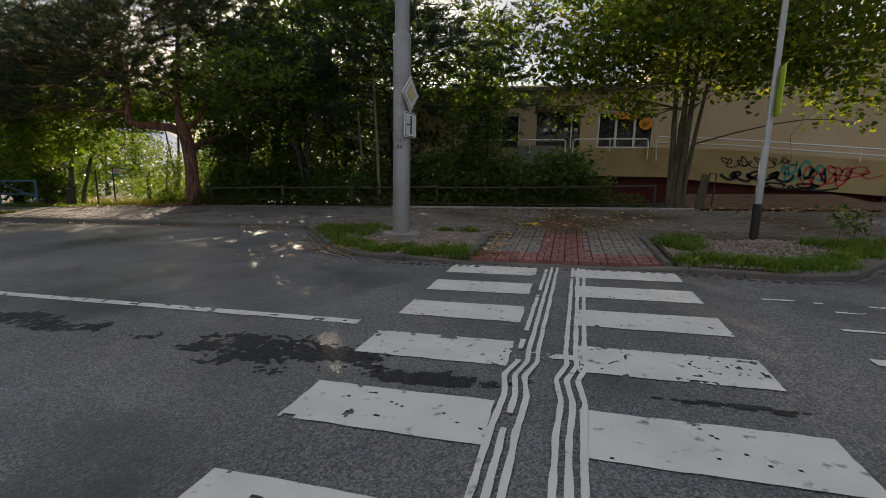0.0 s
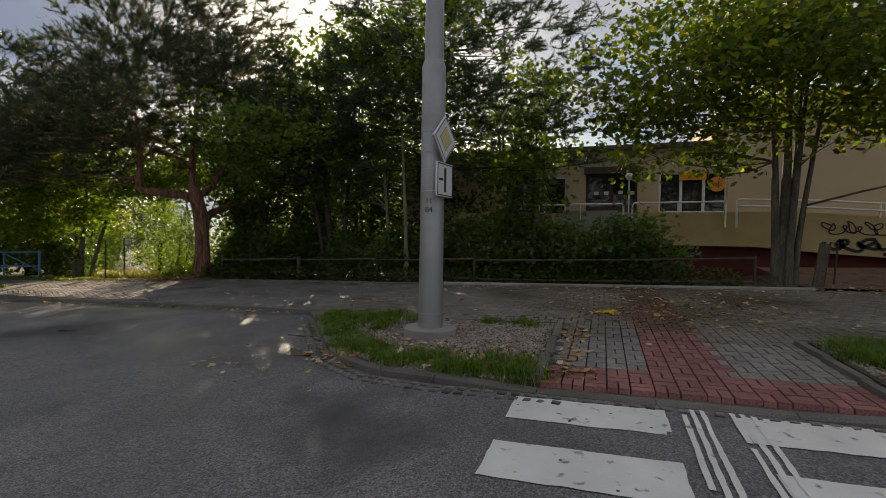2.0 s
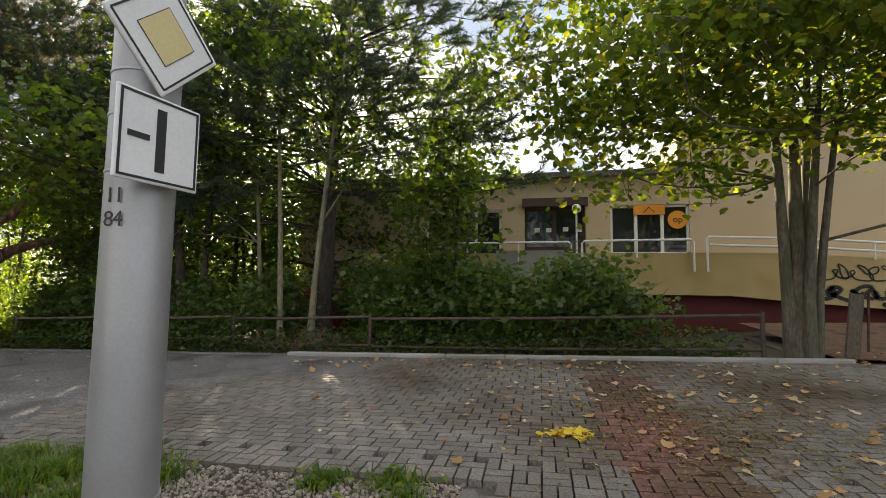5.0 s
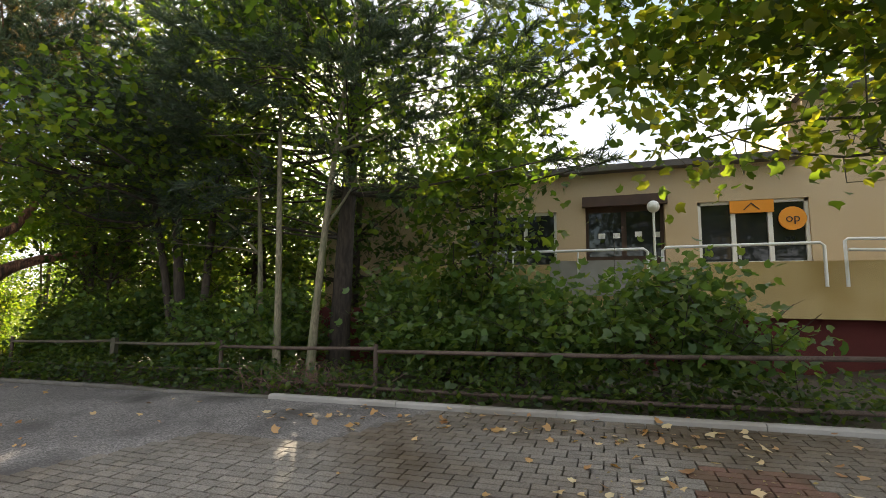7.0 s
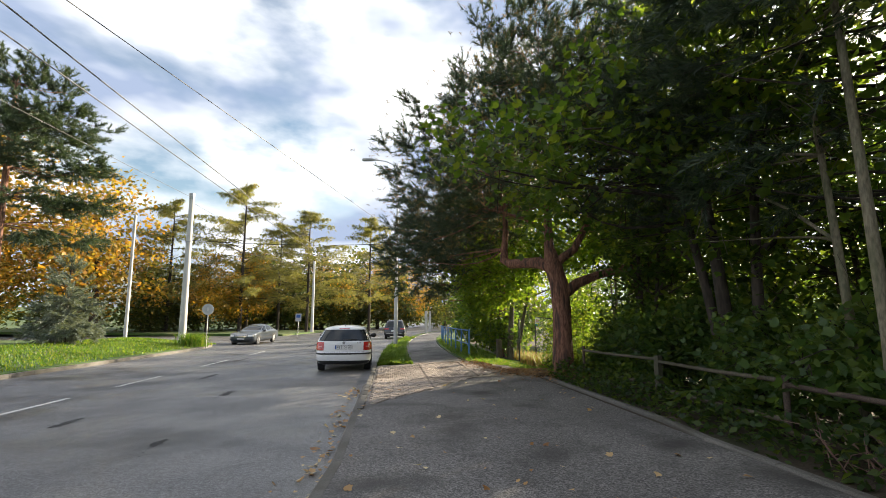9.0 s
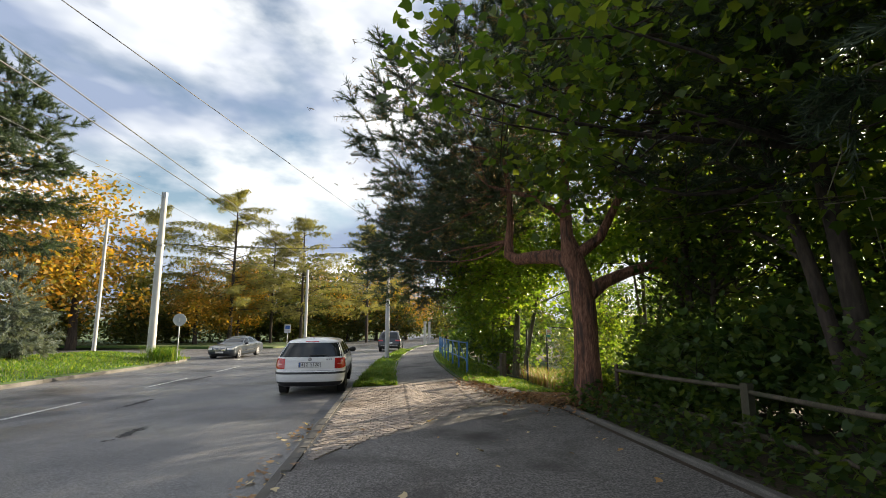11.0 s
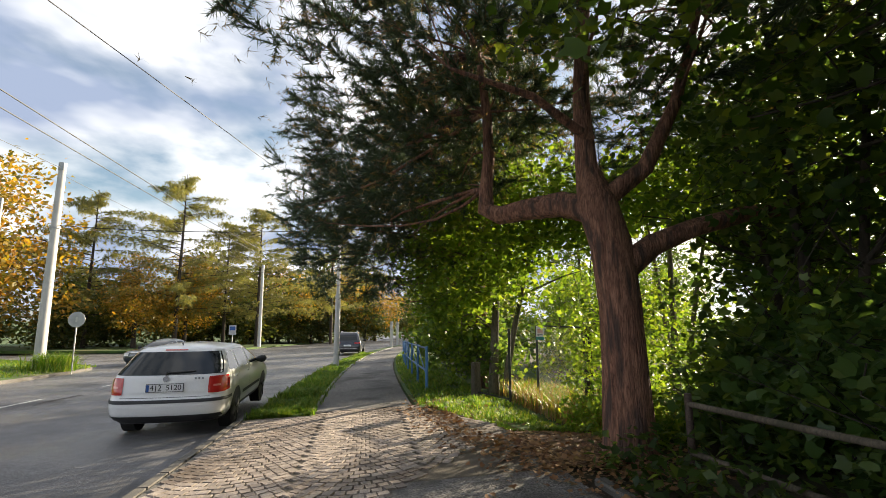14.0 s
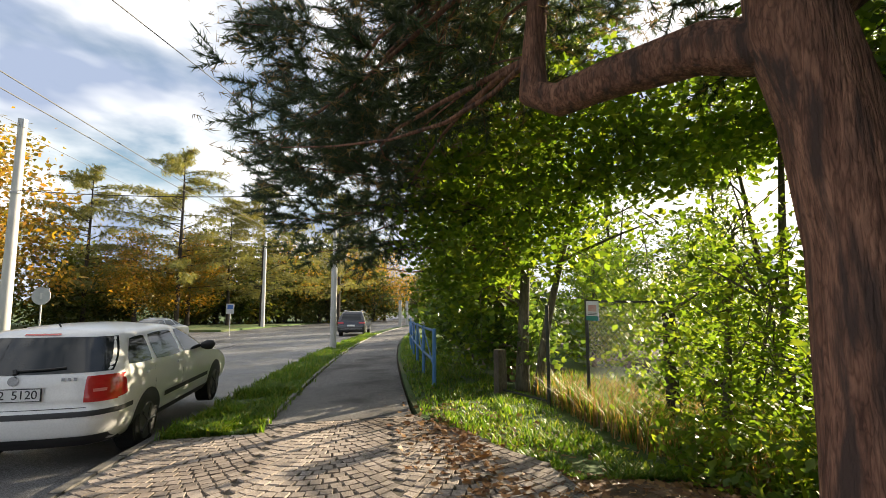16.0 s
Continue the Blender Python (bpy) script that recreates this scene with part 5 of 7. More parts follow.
def pebbles(name, n, seed, where, zf, size, material, label):
    rng = np.random.default_rng(seed)
    pos = []
    while len(pos) < n:
        x, y = where(rng)
        if x is not None:
            pos.append((x, y, zf(x, y) + size * 0.15))
    octa = [(1, 0, 0), (-1, 0, 0), (0, 1, 0), (0, -1, 0), (0, 0, 0.7), (0, 0, -0.7)]
    fc = [(0, 2, 4), (2, 1, 4), (1, 3, 4), (3, 0, 4), (2, 0, 5), (1, 2, 5), (3, 1, 5), (0, 3, 5)]
    me = card_mesh(name, octa, fc, np.array(pos), size * (0.5 + 0.9 * rng.random(n) ** 2), rng, 0.5)
    return tagged(part(name, me, material), label, "gravel", kind="stuff")


def in_bed(x0, x1):
    def pick(rng):
        x, y = rng.uniform(x0, x1), rng.uniform(6.5, 9.5)
        return (x, y) if bed_lo(x) + 0.05 < y < bed_hi(x) else (None, None)
    return pick


pebbles("gravel", 12000, 71, in_bed(-5.0, -1.5), bed_z, 0.021, GRAVEL, "pinkish crushed stone gravel in the bed")
pebbles("gravel", 6500, 72, in_bed(1.55, 5.0), bed_z, 0.022, GRAVEL, "pinkish crushed stone gravel in the bed")


def blades(name, n, seed, where, zf, h, material, label, kind="stuff", category="grass", lean=0.7, width=0.0055, parent=None):
    """Bent grass blades, three faces each."""
    rng = np.random.default_rng(seed)
    pos = []
    for _ in range(n * 30):
        x, y, s = where(rng)
        if x is not None:
            pos.append((x, y, zf(x, y) - 0.01, s))
            if len(pos) >= n:
                break
    pos = np.array(pos)
    n = len(pos)
    hh = h * pos[:, 3] * (0.5 + 0.7 * rng.random(n))
    a = rng.random(n) * 6.283
    out = np.stack([np.cos(a), np.sin(a), np.zeros(n)], 1)
    side = np.stack([-np.sin(a), np.cos(a), np.zeros(n)], 1) * width * (0.6 + 0.6 * rng.random((n, 1)))
    ln = (lean * (0.3 + rng.random(n)))[:, None]
    z = np.array([[0, 0, 1.0]])
    b = pos[:, :3]
    mid, tip = b + hh[:, None] * (0.6 * z + out * ln * 0.35), b + hh[:, None] * (0.95 * z + out * ln * 1.2)
    v = np.stack([b - side, b + side, mid + side * 0.8, mid - side * 0.8, tip], 1)
    me = quick_mesh(name, v.reshape(-1, 3), [(0, 1, 2, 3), (3, 2, 4)], n, 5)
    ob = part(name, me, material, parent)
    return tagged(ob, label, category, kind=kind)


def tufts(centres, r):
    def pick(rng):
        x, y, s = centres[rng.integers(len(centres))]
        a, d = rng.random() * 6.283, abs(rng.normal()) * r * s
        return x + math.cos(a) * d, y + math.sin(a) * d, s
    return pick


rim = random.Random(5)
left_tufts = [(x, bed_lo(x) + rim.uniform(0.1, 0.55), rim.uniform(0.6, 1.1)) for x in [-5.2 + 0.09 * i for i in range(42)]] + [(rim.uniform(-5.2, -3.6), rim.uniform(9.0, 9.5), 1.0) for _ in range(14)] + [(rim.uniform(-2.6, -1.7), rim.uniform(9.2, 9.5), 0.7) for _ in range(5)] + [(rim.uniform(-4.9, -4.0), rim.uniform(8.2, 9.2), 0.9) for _ in range(8)]
blades("bed_grass", 13000, 73, tufts(left_tufts, 0.12), bed_z, 0.15, GRASS, "rough green grass round the planted bed")
right_tufts = [(x, bed_lo(x) + rim.uniform(0.08, 0.6), rim.uniform(0.6, 1.1)) for x in [1.6 + 0.09 * i for i in range(40)]] + [(rim.uniform(1.6, 2.2), rim.uniform(8.0, 9.0), 1.0) for _ in range(12)] + [(rim.uniform(3.6, 5.2), rim.uniform(8.0, 9.0), 1.1) for _ in range(14)]
blades("bed_grass", 11000, 74, tufts(right_tufts, 0.12), bed_z, 0.16, GRASS, "rough green grass round the planted bed")
for i, (x, y, h) in enumerate(((4.0, 8.3, 0.75), (4.9, 8.5, 0.9), (4.5, 8.9, 0.6))):
    broad_tree("tall leafy weed growing in the gravel bed", (x, y, side_z(x, y)), [([(0, 0, 0), (0.02, 0, h * 0.5), (0.0, 0.03, h)], [0.008, 0.006, 0.003])], [(0, 0, h * 0.6, 0.2, 0.2, h * 0.4)], 70, 0.09, SHADE_LEAF, BARK, 80 + i, spread=0.05, per=5, shape="oval", boughs=0, name="weed", category="weed", group="weeds in the bed", bough_r=0.004)

# ---- lighting mast with road signs ----
mz = side_z(-3.05, 8.41)
mast = thing("lighting_mast", "stout silver-painted steel mast on a concrete footing", "mast", (-3.1, 8.41, mz))
part("footing", Geo().tube([(0.0, 0, -0.2), (0.0, 0, 0.10), (0, 0, 0.115)], [0.36, 0.36, 0.345], 40), CONCRETE, mast, "round concrete footing", smooth=False)
part("lower_tube", Geo().tube([(0, 0, 0.11), (0, 0, 0.31)], 0.171, 32), POLE_PAINT, mast, smooth=True)
part("tube", Geo().tube([(0, 0, 0.31), (0, 0, 3.68), (0, 0, 3.76)], [0.166, 0.162, 0.135], 32), POLE_PAINT, mast, smooth=True)
part("upper_tube", Geo().tube([(0, 0, 3.75), (0, 0, 9.5)], [0.132, 0.1], 28), POLE_PAINT, mast, smooth=True)
part("weld_ring", Geo().tube([(0, 0, 0.305), (0, 0, 0.315)], 0.174, 32), GALV, mast)
for z in (1.97, 2.27, 2.5, 2.78):
    part("steel_band", Geo().tube([(0, 0, z), (0, 0, z + 0.012)], 0.168, 32), GALV, mast, "thin bright steel strap")
for txt, z in (("11", 1.84), ("84", 1.72)):
    for k, digit in enumerate(txt):
        me = lettering(digit, 0.11)
        me.transform(pose(-0.012 + 0.055 * k, -0.168, z, 90, 0, 6))
        part("digit", me, BLACK, mast, "stencilled black digit")


def plate(name, label, w, h, at, rz, tilt=0.0):
    """A sign on a bracket; local x across its face, z up, facing local -y."""
    t = thing(name, label, "road sign", at, rz)
    m = pose(0, 0, 0, 0, tilt, 0)

    def face(cx, cz, sx, sz, depth, y, turn=0.0):
        return Geo().box(0, 0, -sz / 2, sx, depth, sz, 0, 0, m @ pose(cx, y, cz, 0, turn, 0))
    return t, face


# the signs face oncoming traffic from the east
sx, sy = -2.885, 8.29
SIGN_TURN = radians(81)
d_sign, face = plate("priority_road_sign", "white diamond road sign with a faded yellow centre", 0.44, 0.44, (sx, sy, 2.80), SIGN_TURN, 45)
part("panel", face(0, 0, 0.45, 0.45, 0.02, 0), SIGN_WHITE, d_sign, bevel=0.008)
part("backing", face(0, 0, 0.40, 0.40, 0.03, 0.025), GALV, d_sign)
for i in range(4):
    m4 = pose(0, 0, 0, 0, 45 + 90 * i, 0)
    part("border", Geo().box(0, 0, -0.005, 0.40, 0.003, 0.01, 0, 0, m4 @ pose(0, -0.0125, 0.2)), BLACK, d_sign)
    part("inner_border", Geo().box(0, 0, -0.002, 0.224, 0.003, 0.004, 0, 0, m4 @ pose(0, -0.0125, 0.112)), BLACK, d_sign)
part("centre", face(0, 0, 0.22, 0.22, 0.004, -0.012), SIGN_YELLOW, d_sign, "faded yellow square")
b_sign, face = plate("junction_plate", "white square plate with a black junction diagram", 0.45, 0.45, (sx, sy, 2.25), SIGN_TURN)
part("panel", face(0, 0, 0.45, 0.45, 0.02, 0), SIGN_WHITE, b_sign, bevel=0.008)
part("backing", face(0, 0, 0.38, 0.38, 0.03, 0.025), GALV, b_sign)
for i in range(4):
    part("border", Geo().box(0, 0, -0.006, 0.42, 0.003, 0.012, 0, 0, pose(0, 0, 0, 0, 90 * i, 0) @ pose(0, -0.0125, 0.205)), BLACK, b_sign)
part("main_bar", face(0.0, 0, 0.05, 0.32, 0.004, -0.0125), BLACK, b_sign)
part("side_bar", face(-0.115, 0.0, 0.11, 0.028, 0.004, -0.0125), BLACK, b_sign)

# lamp post with crossing sign
lz = side_z(3.21, 9.25)
post = thing("lamp_post", "thin galvanised lamp post with black-painted foot", "lamp post", (3.21, 9.25, lz))
part("foot", Geo().tube([(0, 0, -0.1), (0, 0, 0.62)], 0.07, 16), BLACK, post, "black-painted foot", smooth=True)
part("tube", Geo().tube([(0, 0, 0.6), (0, 0, 1.6), (0.01, 0, 1.62), (0.02, 0, 6.5)], [0.06, 0.058, 0.05, 0.042], 16), GALV, post, smooth=True)
c_sign, face = plate("crossing_sign", "lime-bordered blue pedestrian crossing sign", 0.6, 0.8, (3.29, 9.2, 2.85), radians(80))
part("panel", face(0, 0, 0.55, 0.8, 0.02, 0), SIGN_LIME, c_sign, bevel=0.006)
part("blue_field", face(0, 0, 0.38, 0.52, 0.004, -0.013), SIGN_BLUE, c_sign)
tri = Geo()
tri.v = [(-0.15, -0.017, -0.17), (0.15, -0.017, -0.17), (0, -0.017, 0.17), (-0.15, -0.014, -0.17), (0.15, -0.014, -0.17), (0, -0.014, 0.17)]
tri.f = [(0, 1, 2), (3, 5, 4), (0, 3, 4, 1), (1, 4, 5, 2), (2, 5, 3, 0)]
part("white_triangle", tri, SIGN_WHITE, c_sign)
part("dark_symbol", face(0, -0.03, 0.05, 0.18, 0.003, -0.019), BLACK, c_sign)

# ---- fence at the back of the pavement ----
def fence_y(x):
    return 14.62 if x > -3 else 14.62 + (min(-3 - x, 7)) * 0.115


fence = thing("fence", "low brown steel pipe fence with two rails", "fence")
fx = [2.42, -4.2, -7.4, -10.45, -13.7]
for i, x in enumerate(fx):
    y, z = fence_y(x), side_z(x, 14.6)
    if i < 3 or i == 4:
        part("post", Geo().tube([(x, y, z - 0.4), (x, y, z + 0.7)], 0.035, 10), RUST, fence, smooth=True)
    else:
        part("post", Geo().box(x, y, z - 0.4, 0.11, 0.11, 1.1, 0.2, 0.006), WOOD_OLD, fence, "weathered square wooden post")
for a, b in zip(fx, fx[1:]):
    for h0, h1 in ((0.64, 0.60), (0.10, 0.08)):
        if a < -7 and h0 < 0.3:
            h0, h1 = 0.2, 0.14
        part("rail", Geo().tube([(a, fence_y(a), side_z(a, 14.6) + h0), ((a + b) / 2, (fence_y(a) + fence_y(b)) / 2, (side_z(a, 14.6) + side_z(b, 14.6)) / 2 + (h0 + h1) / 2 - 0.015), (b, fence_y(b), side_z(b, 14.6) + h1)], 0.028, 8), RUST if a > -7 else WOOD_OLD, fence, smooth=True)
board = thing("leaning_board", "weathered plank leaning beside the maple", "plank", (3.55, 14.5, side_z(3.5, 14.5)), radians(10))
part("plank", Geo().box(0, 0, -0.02, 0.2, 0.04, 1.0, 0, 0.004, pose(0, 0, 0, 0, 7, 0)), WOOD_OLD, board)
part("steel_frame", Geo().tube([(0.14, 0.05, 0), (0.26, 0.05, 1.0), (0.55, 0.3, 1.0), (0.5, 0.3, 0)], 0.02, 6), RUST, board)

# ---- wire gate and mesh fence by the drive ----
gate = thing("wire_gate", "open steel-framed wire mesh gate in the hedge", "gate", (0, 0, 0))


def gate_post(x, y, h, r, mat=DARK_STEEL, sq=False):
    z = verge_z(x, y)
    part("post", Geo().box(x, y, z - 0.3, 2 * r, 2 * r, h + 0.3, 0.3, 0.004) if sq else Geo().tube([(x, y, z - 0.3), (x, y, z + h)], r, 10), mat, gate)


gate_post(-19.35, 16.0, 1.75, 0.028)
gate_post(-19.64, 15.45, 1.62, 0.03)
gate_post(-17.99, 16.51, 1.7, 0.06, BARK_DARK, True)
gate_post(-20.45, 14.86, 0.78, 0.085, WOOD_OLD, True)


def mesh_panel(p, q, h, z_off=0.12):
    a, b = Vector((*p, verge_z(*p) + z_off)), Vector((*q, verge_z(*q) + z_off))
    g, ln = Geo(), (b - a).length
    for u0, v0, u1, v1 in ((0, 0, 1, 0), (0, h, 1, h), (0, 0, 0, h), (1, 0, 1, h)):
        part("frame_tube", Geo().tube([a.lerp(b, u0) + Vector((0, 0, v0)), a.lerp(b, u1) + Vector((0, 0, v1))], 0.018, 8), DARK_STEEL, gate)
    s, k = 0.085, -h
    while k < ln:
        for sgn in (0, 1):
            u0, u1 = max(k, 0), min(k + h, ln)
            if u1 > u0:
                v0, v1 = (u0 - k, u1 - k) if not sgn else (h - (u0 - k), h - (u1 - k))
                g.tube([a.lerp(b, u0 / ln) + Vector((0, 0, v0)), a.lerp(b, u1 / ln) + Vector((0, 0, v1))], 0.0022, 3, cap=False)
        k += s
    part("wire_mesh", g, DARK_STEEL, gate, "diamond wire mesh")


mesh_panel((-19.35, 16.0), (-17.99, 16.51), 1.62)
part("lower_rail", Geo().tube([(-19.64, 15.45, verge_z(-19.64, 15.45) + 0.08), (-20.45, 14.86, verge_z(-20.45, 14.86) + 0.1)], 0.02, 8), DARK_STEEL, gate)
g_sign = thing("notice", "small white notice with a green foot on the gate", "sign", (-19.17, 16.04, verge_z(-19.2, 16.05) + 1.58), radians(22))
part("panel", Geo().box(0, -0.03, -0.14, 0.24, 0.012, 0.3), SIGN_WHITE, g_sign)
part("green_band", Geo().box(0, -0.038, -0.14, 0.24, 0.006, 0.07), SIGN_GREEN, g_sign)
part("red_picture", Geo().box(0, -0.038, 0.0, 0.16, 0.006, 0.1), surface("faded_red_print", (0.6, 0.3, 0.25), (0.7, 0.5, 0.42), 14, 0.5, 0, 60), g_sign)
for i in range(2):
    part("text_line", Geo().box(0, -0.038, -0.055 + 0.025 * i, 0.17, 0.004, 0.01), CAR_TRIM, g_sign)

# blue railing along the path
rail = thing("blue_railing", "blue-painted steel railing beside the footpath", "railing")
bx = [-20.6 - 2.1 * i for i in range(9)]
by = lambda x: 13.7 + bend(x) * 0.9 - 0.0 * x
for i, x in enumerate(bx):
    z = side_z(x, 13.7)
    part("post", Geo().tube([(x, by(x), z - 0.2), (x, by(x), z + 1.02)], 0.035, 8), BLUE_STEEL, rail)
for a, b in zip(bx, bx[1:]):
    for h in (0.98, 0.45):
        part("rail", Geo().tube([(a, by(a), side_z(a, 13.7) + h), (b, by(b), side_z(b, 13.7) + h)], 0.024, 8), BLUE_STEEL, rail)
    part("brace", Geo().tube([(a, by(a), side_z(a, 13.7) + 0.3), (b, by(b), side_z(b, 13.7) + 0.95)], 0.016, 6), BLUE_STEEL, rail)


# ---- poles, signs and wires along the road ----
def pole(label, x, y, z, h, r0, r1, mat=CONCRETE, group="poles along the road", name="street_pole"):
    t = thing(name, label, "pole", (x, y, z), group=group)
    part("shaft", Geo().tube([(0, 0, -0.3), (0, 0, h)], [r0, r1], 14), mat, t, smooth=True)
    part("cap", Geo().tube([(0, 0, h - 0.35), (0, 0, h + 0.02)], r1 * 1.12, 12), GALV, t)
    part("clamp", Geo().tube([(0, 0, h * 0.67), (0, 0, h * 0.67 + 0.06)], r1 * 1.5, 12), GALV, t)
    return t


PALE_POLE = surface("pale_grey_pole", (0.46, 0.45, 0.43), (0.56, 0.55, 0.52), 1.5, 0.7, 0.1, 50)
pole("tall grey tapered traction pole on the lawn", -33.6, -2.4, -0.75, 9.7, 0.23, 0.15, PALE_POLE)
pole("slim pale pole behind the lawn", -39, -8.6, -0.7, 9.1, 0.13, 0.09, PALE_POLE)
pole("grey traction pole beyond the side street", -64, 0.6, -1.3, 8.8, 0.2, 0.14, PALE_POLE)
lp = pole("slender grey street lamp pole in the grass strip", -31.3, 10.95, side_z(-31.3, 10.9), 11.4, 0.1, 0.05, PALE_POLE, "street lamps", "street_lamp")
part("sleeve", Geo().tube([(0, 0, 0), (0, 0, 3.2)], [0.13, 0.12], 12), PALE_POLE, lp)
part("arm", Geo().tube([(0, 0, 11.2), (0, -0.8, 11.55), (0, -1.6, 11.6)], 0.035, 8), GALV, lp)
part("lamp_head", Geo().tube([(0, -1.4, 11.6), (0, -1.6, 11.62), (0, -2.2, 11.6), (0, -2.3, 11.59)], [0.03, 0.1, 0.12, 0.04], 10), GALV, lp, smooth=True)
pole("short grey post in the grass strip", -58.8, 14.9, side_z(-58.8, 11), 2.6, 0.16, 0.15, PALE_POLE, name="bollard_post")
pole("short grey post in the grass strip", -68.9, 16.2, side_z(-68.9, 11), 2.8, 0.16, 0.15, PALE_POLE, name="bollard_post")
rs = thing("round_sign", "round grey-backed road sign on a thin post", "road sign", (-33.1, -0.75, lawn_z(-33, -0.9)))
part("post", Geo().tube([(0, 0, -0.2), (0, 0, 2.55)], 0.03, 8), GALV, rs)
part("disc", Geo().tube([(0.03, 0, 2.3), (0.05, 0, 2.3)], 0.35, 28), GALV, rs)
part("symbol", Geo().box(0.052, 0, 2.18, 0.004, 0.08, 0.24), PALE_POLE, rs)
bs = thing("stop_sign_post", "small rectangular sign on a post by the far lawn", "road sign", (-49.2, 1.7, fall(-49) + 0.1))
part("post", Geo().tube([(0, 0, -0.2), (0, 0, 2.3)], 0.03, 8), GALV, bs)
part("panel", Geo().box(0.04, 0, 1.6, 0.02, 0.55, 0.75), GALV, bs)
part("blue_field", Geo().box(0.053, 0, 1.95, 0.006, 0.4, 0.3), SIGN_BLUE, bs)

wires = thing("overhead_wires", "black overhead contact wires along the road", "wires")


def wire(*pts, sag=0.15, r=0.014):
    g = Geo()
    for a, b in zip(pts, pts[1:]):
        a, b = Vector(a), Vector(b)
        g.tube([a.lerp(b, i / 10) - Vector((0, 0, sag * 4 * (i / 10) * (1 - i / 10))) for i in range(11)], r, 4)
    part("wire", g, CABLE, wires)


wire((20, 4.1, 7.0), (-32, 4.9, 6.0), (-70, 9.0, 4.9), sag=0.1)
wire((20, 3.4, 7.0), (-32, 4.3, 6.0), (-70, 8.3, 4.9), sag=0.1)
wire((20, -5.2, 8.9), (-33, 13.2, 4.96), sag=0.02, r=0.009)
wire((-33.6, -2.4, 5.9), (-31.3, 10.9, 5.6), sag=0.2, r=0.02)
wire((-33.6, -2.4, 6.2), (-48, 6, 4.8), (-64, 0.6, 5.0), sag=0.25)
wire((20, -6, 10.5), (-33.6, -2.4, 8.7), sag=0.3, r=0.012)
wire((-33.6, -2.4, 8.4), (-64, 0.6, 7.2), sag=0.3, r=0.012)


# ---- parked cars ----
def car(label, at, rz, paint, levels, wheel_x, wheel_r, windows, rear, front, plate_text="", group="", rr=0.15, bow=0.0):
    """levels: (z, rear x, front x, half width). The body is a loft of rounded outlines; x runs forward from the tail."""
    t = thing("car", label, "car", at, rz, group)
    zs = [l[0] for l in levels]

    def lev(z):
        """Smooth level at height z."""
        i = max(0, min(len(levels) - 2, next((k for k in range(len(levels) - 1) if z <= zs[k + 1]), len(levels) - 2)))
        f = (z - zs[i]) / (zs[i + 1] - zs[i])
        p = [levels[max(i - 1, 0)], levels[i], levels[i + 1], levels[min(i + 2, len(levels) - 1)]]
        out = []
        for k in (1, 2, 3):
            h = zs[i + 1] - zs[i]
            m1 = (p[2][k] - p[0][k]) / (p[2][0] - p[0][0]) * h if p[2][0] != p[0][0] else 0
            m2 = (p[3][k] - p[1][k]) / (p[3][0] - p[1][0]) * h if p[3][0] != p[1][0] else 0
            d = p[2][k] - p[1][k]
            m1, m2 = (max(-3 * abs(d), min(3 * abs(d), m)) for m in (m1, m2))
            out.append((2 * f ** 3 - 3 * f ** 2 + 1) * p[1][k] + (f ** 3 - 2 * f ** 2 + f) * m1 + (-2 * f ** 3 + 3 * f ** 2) * p[2][k] + (f ** 3 - f ** 2) * m2)
        return out

    RR, RF = rr, 0.42

    def side_pt(x, z, s, off=0.0):
        a, b, w = lev(z)
        d, r = (x - a - bow, RR) if x - a < b - x else (b - x, RF)
        y = w if d >= r else w - r + math.sqrt(max(0.0, r * r - (r - max(d, 0)) ** 2))
        return (x, s * (y + off), z)

    def end_pt(y, z, sgn, off=0.0):
        a, b, w = lev(z)
        r = RR if sgn < 0 else RF
        e = max(0.0, w - abs(y))
        inset = 0.0 if e >= r else r - math.sqrt(max(0.0, r * r - (r - e) ** 2))
        return (a + inset + bow * (y / w) ** 2 - off if sgn < 0 else b - inset + off, y, z)

    def outline(a, b, w):
        """Rounded rectangle, counter-clockwise."""
        a2 = a + RR + bow
        tail = lambda y, inset: (a + inset + bow * (y / w) ** 2, y)
        pts = [(a2 + (b - RF - a2) * k / 24, -w) for k in range(24)]
        pts += [(b - RF + RF * math.sin(k * math.pi / 20), -w + RF - RF * math.cos(k * math.pi / 20)) for k in range(10)]
        pts += [(b, -w + RF + 2 * (w - RF) * k / 6) for k in range(6)]
        pts += [(b - RF + RF * math.cos(k * math.pi / 20), w - RF + RF * math.sin(k * math.pi / 20)) for k in range(10)]
        pts += [(b - RF + (a2 - b + RF) * k / 24, w) for k in range(24)]
        pts += [tail(w - RR + RR * math.cos(k * math.pi / 20), RR - RR * math.sin(k * math.pi / 20)) for k in range(10)]
        pts += [tail(w - RR - 2 * (w - RR) * k / 6, 0) for k in range(6)]
        pts += [tail(-w + RR - RR * math.sin(k * math.pi / 20), RR - RR * math.cos(k * math.pi / 20)) for k in range(10)]
        return pts

    g, rings, M = Geo(), 48, 100
    z0, z1 = zs[0], zs[-1]
    for i in range(rings + 1):
        z = z0 + (z1 - z0) * i / rings
        g.v += [(px, py, z) for px, py in outline(*lev(z))]
    for i in range(rings):
        for j in range(M):
            p, q = i * M + j, i * M + (j + 1) % M
            g.f.append((p, q, q + M, p + M))
    # roof crown
    k = len(g.v)
    a, b, w = lev(z1)
    for sc, dz in ((0.75, 0.022), (0.35, 0.034)):
        for j in range(M):
            v = g.v[rings * M + j]
            g.v.append(((a + b) / 2 + (v[0] - (a + b) / 2) * sc, v[1] * sc, z1 + dz))
